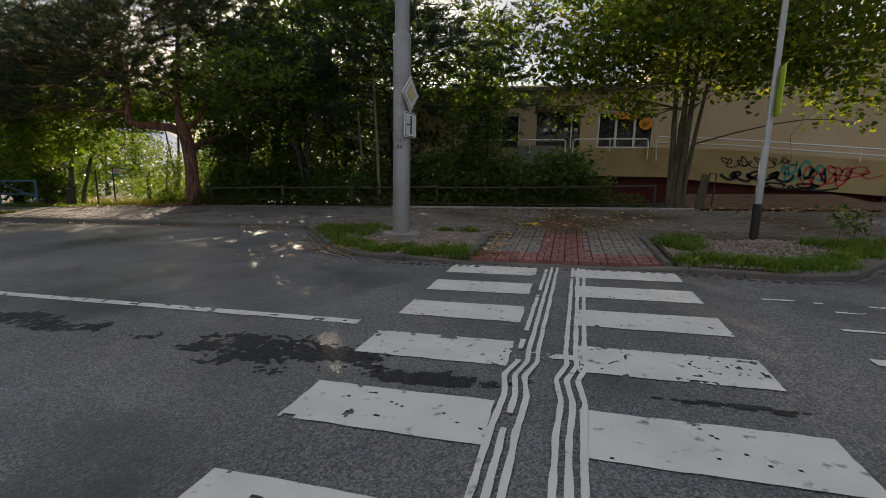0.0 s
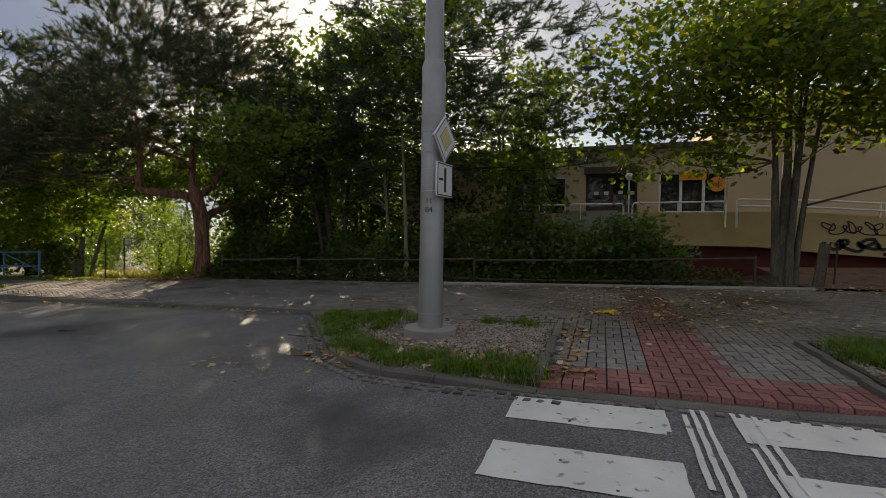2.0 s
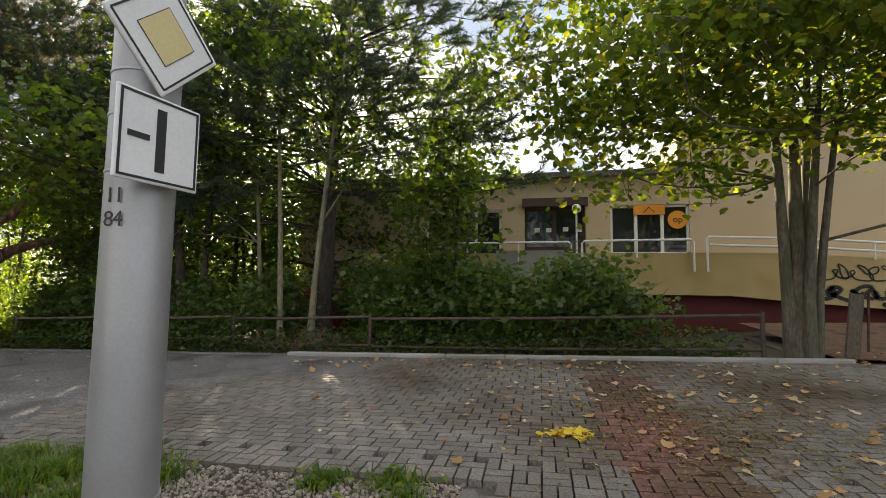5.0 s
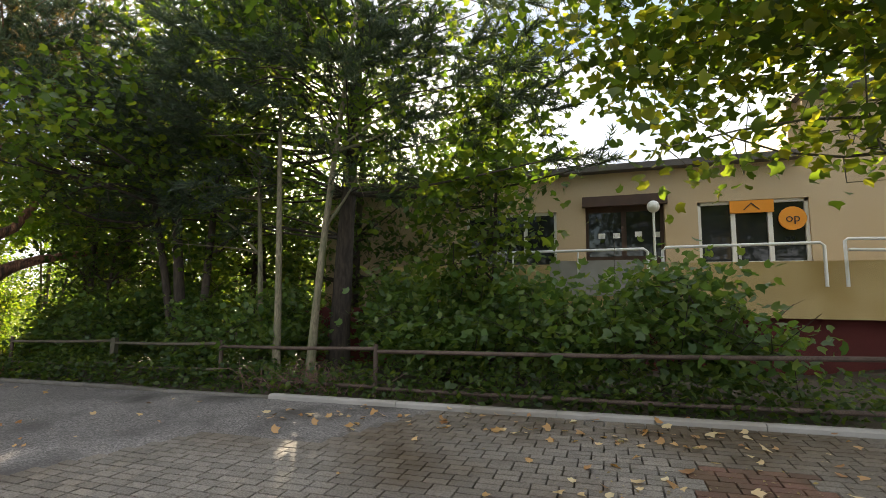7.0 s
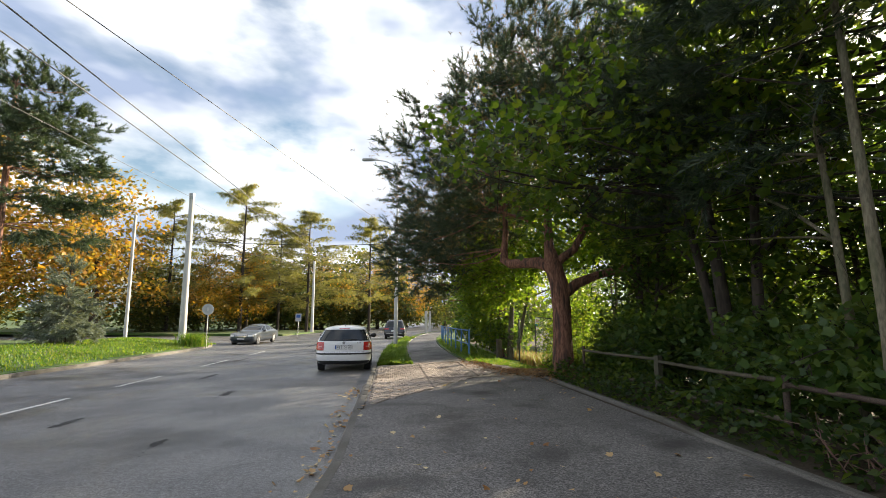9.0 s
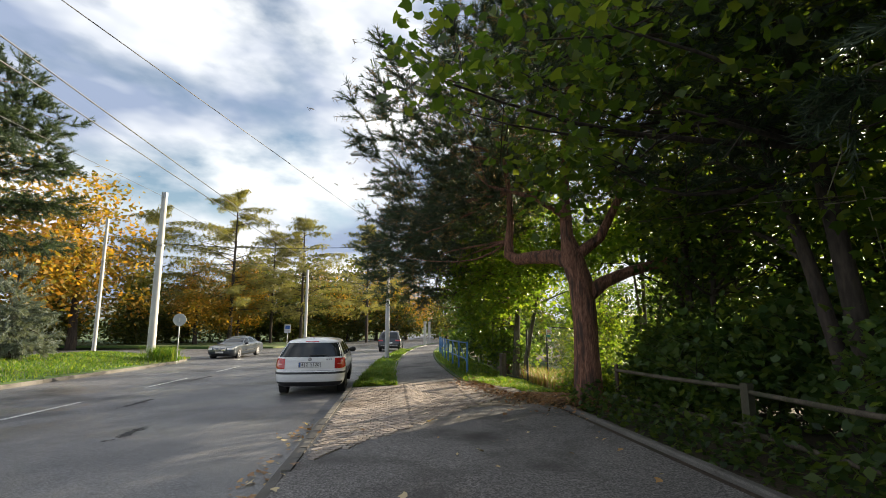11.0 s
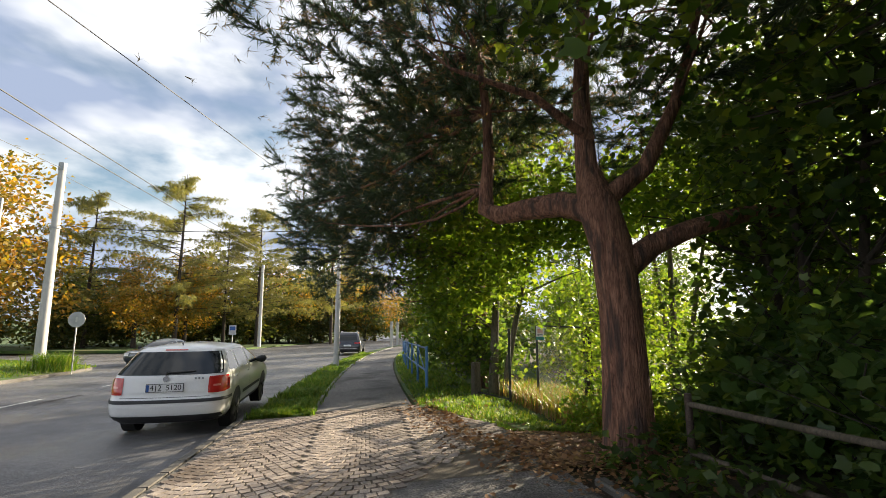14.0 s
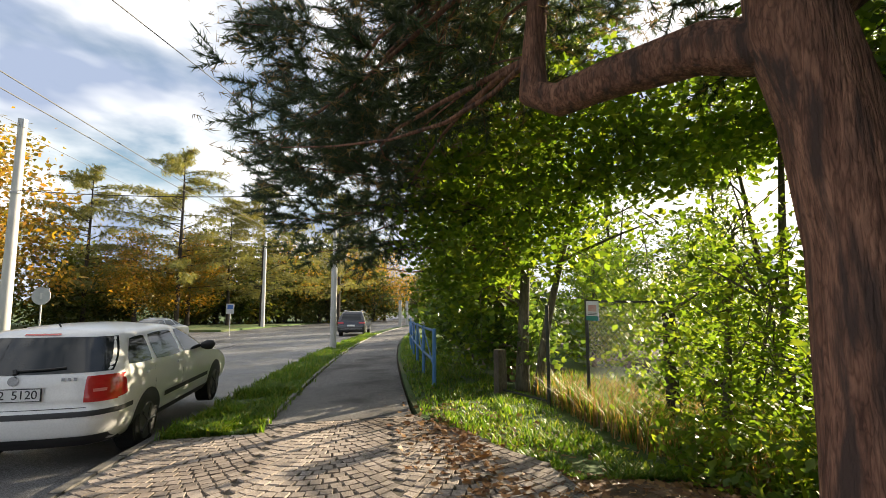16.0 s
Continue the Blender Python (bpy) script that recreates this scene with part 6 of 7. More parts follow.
    for lo, hi in ((rings * M, k), (k, k + M)):
        for j in range(M):
            g.f.append((lo + j, lo + (j + 1) % M, hi + (j + 1) % M, hi + j))
    g.f.append(tuple(range(k + M, k + 2 * M)))
    g.f.append(tuple(range(M - 1, -1, -1)))
    body = part("body", g, paint, t, smooth=True)

    def side_panel(name, quad, mat, s, off=0.008, n=14, parent=t, label="", rounded=0.0):
        """quad: (x, z) corners, lower rear, lower front, upper front, upper rear."""
        (xa, za), (xb, zb), (xc, zc), (xd, zd) = quad

        def fn(u, v):
            if rounded:
                p, q = 2 * u - 1, 2 * v - 1
                u, v = 0.5 + 0.5 * p * math.sqrt(1 - rounded * q * q / 2), 0.5 + 0.5 * q * math.sqrt(1 - rounded * p * p / 2)
            x = (xa * (1 - u) + xb * u) * (1 - v) + (xd * (1 - u) + xc * u) * v
            z = (za * (1 - u) + zb * u) * (1 - v) + (zd * (1 - u) + zc * u) * v
            return side_pt(x, z, s, off)
        gg = Geo().grid(n, n, fn)
        if s > 0:
            gg.f = [f[::-1] for f in gg.f]
        return part(name, gg, mat, parent, label, smooth=True)

    def end_panel(name, y0, y1, za, zb, mat, sgn, off=0.006, parent=t, label="", top=1.0, rounded=0.0):
        def fn(u, v):
            if rounded:
                p, q = 2 * u - 1, 2 * v - 1
                u, v = 0.5 + 0.5 * p * math.sqrt(1 - rounded * q * q / 2), 0.5 + 0.5 * q * math.sqrt(1 - rounded * p * p / 2)
            sc = 1 + (top - 1) * v
            return end_pt((y0 + (y1 - y0) * u) * sc, za + (zb - za) * v, sgn, off)
        gg = Geo().grid(28, 8, fn)
        if sgn < 0:
            gg.f = [f[::-1] for f in gg.f]
        return part(name, gg, mat, parent, label, smooth=True)

    for s in (-1, 1):
        for q in windows:
            side_panel("side_window", q, WINDOW_GLASS, s, 0.004, rounded=0.3)
        for xa, xb, za, zb in ((wheel_x[0] + wheel_r + 0.12, wheel_x[1] - wheel_r - 0.12, 0.5, 0.56),):
            side_panel("side_strip", ((xa, za), (xb, za), (xb, zb), (xa, zb)), CAR_TRIM, s, 0.012, label="black rubbing strip")
        side_panel("sill", ((wheel_x[0] + 0.3, zs[0] + 0.01), (wheel_x[1] - 0.3, zs[0] + 0.01), (wheel_x[1] - 0.3, zs[0] + 0.1), (wheel_x[0] + 0.3, zs[0] + 0.1)), CAR_TRIM, s, 0.006)
        for xh in (windows[0][1][0] - 0.14, windows[1][1][0] - 0.1):
            part("door_handle", Geo().box(*side_pt(xh, 0.86, s, 0.012), 0.17, 0.03, 0.03, 0, 0.006), paint, t)
        for xs_ in (windows[0][1][0] + 0.03, windows[1][1][0] + 0.03):
            side_panel("door_gap", ((xs_ - 0.004, 0.34), (xs_ + 0.004, 0.34), (xs_ + 0.004, 0.92), (xs_ - 0.004, 0.92)), CAR_TRIM, s, 0.003, 3)
        mx, my, mz = side_pt(windows[-1][1][0] - 0.1, 0.99, s, 0.1)
        part("mirror", Geo().tube([(mx, my - s * 0.11, mz - 0.02), (mx, my - s * 0.08, mz), (mx, my, mz + 0.01), (mx + 0.01, my + s * 0.07, mz + 0.01), (mx + 0.02, my + s * 0.1, mz)], [0.02, 0.05, 0.078, 0.07, 0.025], 12), CAR_TRIM, t, smooth=True)
        for wx in wheel_x:
            # black half-disc laid on the closed body paints the wheel well's shade
            arch = Geo()
            arch.grid(24, 6, lambda u, v, wx=wx: side_pt(wx + math.cos(math.pi * u) * (wheel_r + 0.055) * v, max(zs[0] + 0.005, wheel_r - 0.05 * (1 - v) + math.sin(math.pi * u) * (wheel_r + 0.055) * v), s, 0.004))
            part("wheel_arch", arch, CAR_TRIM, t)
            wl_ = Geo()
            w_half = lev(0.4)[2]
            wl_.tube([(wx, s * (w_half - 0.2), wheel_r), (wx, s * (w_half - 0.004), wheel_r), (wx, s * (w_half + 0.008), wheel_r)], [wheel_r, wheel_r, wheel_r - 0.03], 28)
            wheel = part("wheel", wl_, TYRE, t, smooth=False)
            part("rim", Geo().tube([(wx, s * (w_half + 0.01), wheel_r), (wx, s * (w_half + 0.022), wheel_r)], [wheel_r * 0.66, wheel_r * 0.62], 24), DARK_RIM if plate_text else RIM, wheel)
            hub = Geo()
            for a5 in range(5):
                an = a5 * 1.2566
                hub.tube([(wx, s * (w_half + 0.024), wheel_r), (wx + math.cos(an) * wheel_r * 0.58, s * (w_half + 0.026), wheel_r + math.sin(an) * wheel_r * 0.58)], [0.022, 0.016], 5)
            part("spoke", hub, DARK_RIM if plate_text else RIM, wheel)
    rear(t, end_panel, side_panel, end_pt)
    front(t, end_panel, side_panel, end_pt)
    if plate_text:
        x, _, z = end_pt(0, 0.8, -1, 0.02)
        pl = part("number_plate", Geo().box(x, 0, 0.745, 0.012, 0.52, 0.11), SIGN_WHITE, t)
        part("plate_rim", Geo().box(x + 0.003, 0, 0.738, 0.012, 0.535, 0.124), CAR_TRIM, pl)
        part("blue_band", Geo().box(x - 0.002, 0.24, 0.748, 0.012, 0.04, 0.104), SIGN_BLUE, pl)
        for i, ch in enumerate(plate_text):
            if ch != " ":
                me = lettering(ch, 0.115)
                me.transform(pose(x - 0.008, 0.18 - 0.056 * i, 0.8, 90, 0, -90))
                part("lettering", me, BLACK, pl)
    return t


EST = [(0.26, 0.16, 4.4, 0.76), (0.36, 0.04, 4.5, 0.83), (0.5, 0.0, 4.55, 0.855), (0.6, 0.01, 4.53, 0.86), (0.66, 0.05, 4.46, 0.862), (0.75, 0.06, 4.31, 0.862), (0.85, 0.075, 4.0, 0.855), (0.94, 0.09, 3.55, 0.842), (0.98, 0.11, 3.32, 0.83), (1.1, 0.22, 3.06, 0.775), (1.22, 0.33, 2.78, 0.72), (1.31, 0.42, 2.55, 0.672), (1.355, 0.47, 2.4, 0.63), (1.39, 0.54, 2.2, 0.55), (1.405, 0.64, 2.0, 0.44)]


def estate_rear(t, end, sidep, pt):
    end("rear_window", -0.8, 0.8, 0.985, 1.325, WINDOW_GLASS, -1, 0.005, label="dark rear window", top=0.82, rounded=0.1)
    part("wiper", Geo().tube([pt(0.02, 1.02, -1, 0.025), pt(-0.25, 1.03, -1, 0.025), pt(-0.4, 1.04, -1, 0.02)], 0.011, 5), CAR_TRIM, t)
    part("wiper", Geo().tube([pt(0.0, 0.99, -1, 0.02), pt(0.02, 1.03, -1, 0.03)], 0.02, 6), CAR_TRIM, t)
    end("brake_light", -0.17, 0.17, 1.345, 1.363, LAMP_RED, -1, 0.008)
    for s in (-1, 1):
        ys = (-0.845, -0.61) if s < 0 else (0.61, 0.845)
        lamp_ = end("tail_lamp", *ys, 0.70, 0.955, LAMP_RED, -1, 0.01, label="red tail lamp", rounded=0.12)
        sidep("tail_lamp", ((0.2, 0.71), (0.42, 0.73), (0.4, 0.9), (0.24, 0.945)), LAMP_RED, s, 0.01, rounded=0.15)
        end("reverse_lamp", ys[0] + 0.07, ys[1] - 0.07, 0.8, 0.83, surface("pink_lamp_glass", (0.7, 0.25, 0.22), (0.75, 0.3, 0.27), 9, 0.15, 0, 60, coat=1), -1, 0.012, lamp_)
    end("bumper_strip", -0.845, 0.845, 0.575, 0.625, CAR_TRIM, -1, 0.014, label="black bumper strip")
    for s in (-1, 1):
        sidep("bumper_strip", ((0.22, 0.575), (0.56, 0.575), (0.56, 0.625), (0.22, 0.625)), CAR_TRIM, s, 0.012)
    end("lower_skirt", -0.8, 0.8, 0.265, 0.385, CAR_TRIM, -1, 0.01)
    end("hatch_gap", -0.64, 0.64, 0.652, 0.658, CAR_TRIM, -1, 0.004)
    end("plate_ledge", -0.4, 0.4, 0.868, 0.884, CAR_WHITE, -1, 0.02)
    part("badge", Geo().tube([pt(0, 0.93, -1, -0.005), pt(0, 0.93, -1, 0.018)], 0.045, 18), CHROME, t)
    for i in range(3):
        part("badge_letter", Geo().box(*pt(-0.42 - 0.05 * i, 0.915, -1, 0.008), 0.006, 0.03, 0.03), CHROME, t)
    part("aerial", Geo().tube([(0.75, 0, 1.42), (0.72, 0, 1.455)], 0.01, 6), CAR_TRIM, t)


def plain_front(t, end, sidep, pt):
    end("windscreen", -0.66, 0.66, 1.02, 1.36, WINDOW_GLASS, 1, 0.006, top=0.86)
    end("grille", -0.35, 0.35, 0.55, 0.69, CAR_TRIM, 1, 0.008)
    for s in (-1, 1):
        end("headlamp", *((-0.82, -0.48) if s < 0 else (0.48, 0.82)), 0.6, 0.72, LAMP_CLEAR, 1, 0.008)
    end("front_plate", -0.26, 0.26, 0.4, 0.51, SIGN_WHITE, 1, 0.012)


car("white estate car with red tail lamps parked at the kerb", (-17.36, 9.19, road_z(-19.2, 9.2) + 0.02), math.pi + 0.04, CAR_WHITE, EST, (0.98, 3.56), 0.315,
    [((0.5, 1.01), (1.12, 0.99), (1.14, 1.3), (0.76, 1.285)), ((1.2, 0.985), (2.02, 0.975), (1.96, 1.31), (1.22, 1.302)), ((2.1, 0.975), (2.98, 0.97), (2.45, 1.29), (2.05, 1.31))], estate_rear, plain_front, "4J2 5120", rr=0.24, bow=0.1)

SUV = [(0.3, 0.1, 4.5, 0.84), (0.45, 0.0, 4.62, 0.9), (0.65, 0.0, 4.64, 0.92), (0.85, 0.05, 4.55, 0.92), (0.98, 0.1, 3.9, 0.91), (1.05, 0.12, 3.5, 0.89), (1.35, 0.3, 3.0, 0.78), (1.58, 0.5, 2.5, 0.66), (1.64, 0.6, 2.3, 0.58)]


def suv_rear(t, end, sidep, pt):
    end("rear_window", -0.66, 0.66, 1.1, 1.5, WINDOW_GLASS, -1, 0.006, top=0.86)
    for s in (-1, 1):
        end("tail_lamp", *((-0.88, -0.5) if s < 0 else (0.5, 0.88)), 0.88, 0.98, LAMP_RED, -1, 0.008)
    end("rear_plate", -0.26, 0.26, 0.7, 0.81, SIGN_WHITE, -1, 0.012)
    end("lower_skirt", -0.85, 0.85, 0.32, 0.5, CAR_TRIM, -1, 0.01)
    end("chrome_strip", -0.7, 0.7, 0.52, 0.55, CHROME, -1, 0.012)
    for s in (-1, 1):
        part("roof_rail", Geo().tube([(0.8, s * 0.55, 1.64), (0.9, s * 0.56, 1.7), (2.2, s * 0.55, 1.7), (2.3, s * 0.54, 1.64)], 0.016, 6), CHROME, t)


car("black sport utility car parked further along the kerb", (-43.4, 10.0 + bend(-44) * 0.6, road_z(-45, 9.2) + 0.02), math.pi - 0.08, CAR_BLACK, SUV, (0.95, 3.65), 0.35,
    [((0.55, 1.08), (1.1, 1.07), (1.12, 1.5), (0.75, 1.48)), ((1.16, 1.07), (2.05, 1.06), (2.0, 1.54), (1.2, 1.52)), ((2.12, 1.06), (3.2, 1.05), (2.5, 1.52), (2.06, 1.54))], suv_rear, plain_front)

SAL = [(0.22, 0.15, 4.75, 0.84), (0.38, 0.03, 4.9, 0.92), (0.55, 0.0, 4.96, 0.94), (0.78, 0.05, 4.92, 0.94), (0.9, 0.2, 4.6, 0.93), (0.97, 0.5, 3.6, 0.9), (1.03, 0.75, 3.35, 0.86), (1.25, 1.2, 2.9, 0.74), (1.4, 1.6, 2.4, 0.62), (1.44, 1.8, 2.2, 0.55)]


def saloon_front(t, end, sidep, pt):
    end("windscreen", -0.7, 0.7, 1.06, 1.36, WINDOW_GLASS, 1, 0.006, top=0.86)
    end("grille", -0.42, 0.42, 0.62, 0.84, CHROME, 1, 0.01, label="chrome slatted grille")
    for i in range(5):
        end("grille_slat", -0.4, 0.4, 0.635 + 0.04 * i, 0.655 + 0.04 * i, CAR_TRIM, 1, 0.014)
    for s in (-1, 1):
        end("headlamp", *((-0.88, -0.5) if s < 0 else (0.5, 0.88)), 0.66, 0.8, LAMP_CLEAR, 1, 0.008)
    end("front_plate", -0.26, 0.26, 0.44, 0.55, SIGN_WHITE, 1, 0.014)
    end("air_intake", -0.6, 0.6, 0.26, 0.38, CAR_TRIM, 1, 0.008)


def saloon_rear(t, end, sidep, pt):
    end("rear_window", -0.66, 0.66, 1.06, 1.36, WINDOW_GLASS, -1, 0.006, top=0.86)


car("dark blue-grey saloon car with a chrome grille on the road", (-42.6, 0.5, road_z(-40.4, 0.5) + 0.01), -0.12, CAR_GREY, SAL, (1.0, 4.05), 0.36,
    [((1.0, 1.05), (1.4, 1.04), (1.6, 1.3), (1.45, 1.3)), ((1.46, 1.04), (2.4, 1.03), (2.3, 1.35), (1.7, 1.33)), ((2.46, 1.03), (3.2, 1.02), (2.55, 1.33), (2.38, 1.35))], saloon_rear, saloon_front)


copy_thing(bpy.data.objects["car"], pose(-31.5, -12.6, lawn_z(-33, -9) + 0.05, 0, 0, 35))

# ---- small growth and litter ----
def stain(seed, x, y, rx, ry, lift=0.0035):
    """A damp crumbling blotch on the road, broken up towards its edge."""
    g, cell = Geo(), 0.024
    nx, ny = int(1.5 * rx / cell) + 1, int(1.5 * ry / cell) + 1
    for i in range(-nx, nx + 1):
        for j in range(-ny, ny + 1):
            px, py = x + i * cell, y + j * cell
            d = math.hypot(i * cell / rx, j * cell / ry)
            n = noise.noise((px * 2.6, py * 5.0, seed)) + 0.7 * noise.noise((px * 14, py * 18, seed + 3))
            if n < d * 1.15 - 0.75:
                continue
            k = len(g.v)
            h = cell * (0.5 + 0.16 * noise.noise((px * 60, py * 60, seed)))
            for a, b in ((-1, -1), (1, -1), (1, 1), (-1, 1)):
                vx, vy = px + a * h + 0.006 * noise.noise((px * 80 + a, py * 80, 1)), py + b * h + 0.006 * noise.noise((px * 80, py * 80 + b, 2))
                g.v.append((vx, vy, road_z(vx, vy) + lift))
            g.f.append((k, k + 1, k + 2, k + 3))
    tagged(part("road_patch", g, DAMP), "dark damp bitumen patch on the road", "road patch", "damp patches on the road", "structure")


DAMP = surface("damp_bitumen", (0.012, 0.012, 0.013), (0.026, 0.025, 0.026), 2.5, 0.75, 0.8, 45, cells=60)
for k, (x, y, rx, ry) in enumerate(((-2.2, 3.08, 1.15, 0.32), (-0.9, 2.86, 0.7, 0.16), (-5.6, 3.2, 1.6, 0.24), (-7.5, 2.9, 0.8, 0.14), (-4.6, 8.2, 0.9, 0.04), (0.9, 2.95, 0.4, 0.05), (-13.5, 7.0, 0.7, 0.13), (-17.5, 5.2, 0.9, 0.12), (-11, 5.4, 0.5, 0.1), (-24, 4.2, 1.4, 0.12), (-30, 6.5, 2.2, 0.12), (-9.2, 7.6, 0.45, 0.09), (-36, 5.4, 3.0, 0.15))):
    stain(k * 3.7, x, y, rx, ry)
blades("lawn_grass", 16000, 91, lambda r: (r.uniform(-36, -14), r.uniform(-7, -1.1), 1.0), lawn_z, 0.12, GRASS, "mown grass of the far lawn", width=0.02)
blades("tall_grass", 900, 92, tufts([(-33.2, -1.4, 1.0), (-32.6, -1.6, 1.0), (-34, -1.5, 0.9)], 0.3), lawn_z, 0.8, GRASS, "tall uncut grass at the foot of the pole", width=0.02)
strip = lambda r: (lambda x: (x, r.uniform(10.3, 11.3) + bend(x) + 0.05 * r.normal(), 1.0))(-18.1 - 26 * r.random() ** 1.8)
patchy = lambda f: (lambda r: (lambda q: (q[0], q[1], max(0.25, 0.85 + 1.1 * noise.noise((q[0] * 1.7, q[1] * 2.3, 4.0)))))(f(r)))
blades("strip_grass", 22000, 93, patchy(strip), lambda x, y: side_z(x, y - bend(x)), 0.13, GRASS, "rough grass in the strip beside the footpath", width=0.012)
verge_pick = lambda r: (lambda x: (x, r.uniform(13.28 + max(0.0, 0.42 * (x + 18.45)), 15.3) + bend(x), 1.0))(-16.0 - 22 * r.random() ** 1.7)
blades("verge_grass", 20000, 94, patchy(verge_pick), verge_z, 0.11, GRASS, "bright rough grass on the verge by the gate", width=0.011)
blades("dry_grass", 4200, 95, lambda r: (r.uniform(-21, -15.4), r.uniform(15.5, 18.5), 1.0), verge_z, 0.5, DRY_GRASS, "tall dry straw-coloured grass behind the gate", lean=0.5, width=0.009)
blades("meadow_grass", 12000, 96, lambda r: (r.uniform(-22, -14.8), r.uniform(15.6, 20), 1.0), verge_z, 0.45, GRASS, "tall green grass behind the gate", lean=0.5, width=0.011)


def ground_cover(name, n, seed, where, zf, size, material, label, category, height=0.25, shape="oval"):
    rng = np.random.default_rng(seed)
    pos = []
    while len(pos) < n:
        x, y = where(rng)
        pos.append((x, y, zf(x, y) + height * rng.random() ** 1.5))
    tpl, fc = (MAPLE_SHAPE, MAPLE_FACES) if shape == "maple" else (OVAL_SHAPE, OVAL_FACES)
    me = card_mesh(name, tpl, fc, np.array(pos), size * (0.5 + rng.random(n)), rng, 0.75 if height < 0.05 else 0.4)
    return tagged(part(name, me, material), label, category, kind="stuff")


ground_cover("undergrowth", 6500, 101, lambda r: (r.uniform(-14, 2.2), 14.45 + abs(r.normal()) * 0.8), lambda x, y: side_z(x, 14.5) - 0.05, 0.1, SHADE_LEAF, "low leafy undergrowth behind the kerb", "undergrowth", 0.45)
# same growth as above, its sunlit look put in by the lighter leaf
ground_cover("undergrowth", 2600, 102, lambda r: (r.uniform(-16.4, -14.4), 15.2 + abs(r.normal()) * 0.8), lambda x, y: verge_z(x, y) - 0.03, 0.09, SUNLIT_LEAF, "sunlit leafy undergrowth round the pine", "undergrowth", 0.6)


BROWN_LEAF = foliage("brown_leaf", (0.1, 0.045, 0.022), (0.2, 0.1, 0.045), (0.32, 0.19, 0.09), 0.1)
OLIVE_BITS = foliage("leaf_crumb", (0.09, 0.06, 0.025), (0.16, 0.11, 0.035), (0.26, 0.2, 0.06), 0.1)


def litter(n, seed, where, material, label, size=0.068):
    def pick(r):
        return where(r)
    zf = lambda x, y: (verge_z(x, y) if y > kerb_y(x) + 0.1 else road_z(x, y)) + 0.012
    return ground_cover("fallen_leaves", n, seed, pick, zf, size, material, label, "fallen leaves", 0.015, "maple")


litter(260, 111, lambda r: (0.4 + r.normal() * 1.5, 11.3 + r.normal() * 1.1), FALLEN, "pale fallen maple leaves on the brick paving")
litter(200, 112, lambda r: (r.uniform(-5, 5), 13.6 + r.normal() * 0.35), FALLEN, "pale fallen maple leaves along the back kerb")
litter(85, 113, lambda r: (-1.2 + r.normal() * 0.12, r.uniform(6.8, 9.3)), FALLEN, "brown leaves drifted along the bed edging")
litter(700, 114, lambda r: (r.uniform(3.4, 8), 14.8 + r.normal() * 0.5), FALLEN, "drift of dry leaves below the terrace")
litter(45, 115, lambda r: (-0.75 + r.normal() * 0.1, 10.6 + r.normal() * 0.04), FALLEN_YELLOW, "small heap of bright yellow leaves", 0.07)
litter(60, 116, lambda r: (r.uniform(-13, -6), r.uniform(10.2, 14)), FALLEN, "scattered leaves on the asphalt pavement", 0.06)
litter(150, 117, lambda r: (r.uniform(-14, -6.4), 9.85 + r.normal() * 0.12), FALLEN, "dead leaves gathered in the gutter", 0.06)
litter(700, 125, lambda r: (-17.4 + r.normal() * 1.1, 13.7 + r.normal() * 0.35), BROWN_LEAF, "brown leaves strewn over the verge by the drive", 0.06)
litter(4600, 118, lambda r: (-15.2 + r.normal() * 0.95, 14.6 + r.normal() * 0.5), BROWN_LEAF, "brown leaf litter round the pine roots", 0.05)
litter(110, 119, lambda r: (r.uniform(-5.6, -3.4), kerb_y(-4.4) - 0.3 + r.normal() * 0.7), FALLEN, "dead leaves in the gutter round the bed", 0.05)
litter(150, 120, lambda r: (r.uniform(-4.6, -1.5), r.uniform(7, 8)), FALLEN, "dry leaves among the bed grass", 0.08)
tagged(part("leaf_bank", Geo().grid(20, 8, lambda u, v: (3.3 + 5 * u, 14.3 + 3.6 * v, side_z(3.3 + 5 * u, 14.3 + 3.6 * v) + 0.02 + 0.18 * v)), LEAF_MULCH), "bank of leaf mould below the terrace", "earth", kind="structure")
tagged(part("leaf_mould", Geo().grid(16, 8, lambda u, v: (-16.6 + 2.6 * u, 14.1 + 1.1 * v, verge_z(-16.6 + 2.6 * u, 14.1 + 1.1 * v) + 0.006 + 0.035 * math.sin(3.14 * v) * math.sin(3.14 * u))), LEAF_MULCH), "brown leaf mould round the foot of the pine", "earth", kind="structure")
ground_cover("moss_debris", 5200, 121, lambda r: (0.2 + r.normal() * 0.75, 10.9 + r.normal() * 0.75), lambda x, y: side_z(x, y) + 0.006, 0.028, OLIVE_BITS, "brown and yellow leaf crumbs strewn on the paving", "leaf debris", 0.006)
ground_cover("bed_weeds", 900, 122, lambda r: (lambda c: (c[0] + r.normal() * 0.12, c[1] + r.normal() * 0.1))(left_tufts[r.integers(len(left_tufts))]), lambda x, y: bed_z(x, y), 0.075, GRASS, "broad-leaved weeds among the bed grass", "weeds", 0.1)
ground_cover("bed_weeds", 900, 123, lambda r: (lambda c: (c[0] + r.normal() * 0.12, c[1] + r.normal() * 0.1))(right_tufts[r.integers(len(right_tufts))]), lambda x, y: bed_z(x, y), 0.075, GRASS, "broad-leaved weeds among the bed grass", "weeds", 0.1)
# scrub takes the lightened leaf too, sunlight painted in
ground_cover("undergrowth", 5200, 124, lambda r: (r.uniform(-22.5, -16.5), 18.4 + abs(r.normal()) * 1.6), verge_z, 0.12, SUNLIT_LEAF, "bright sunlit scrub behind the gate", "scrub", 1.5)
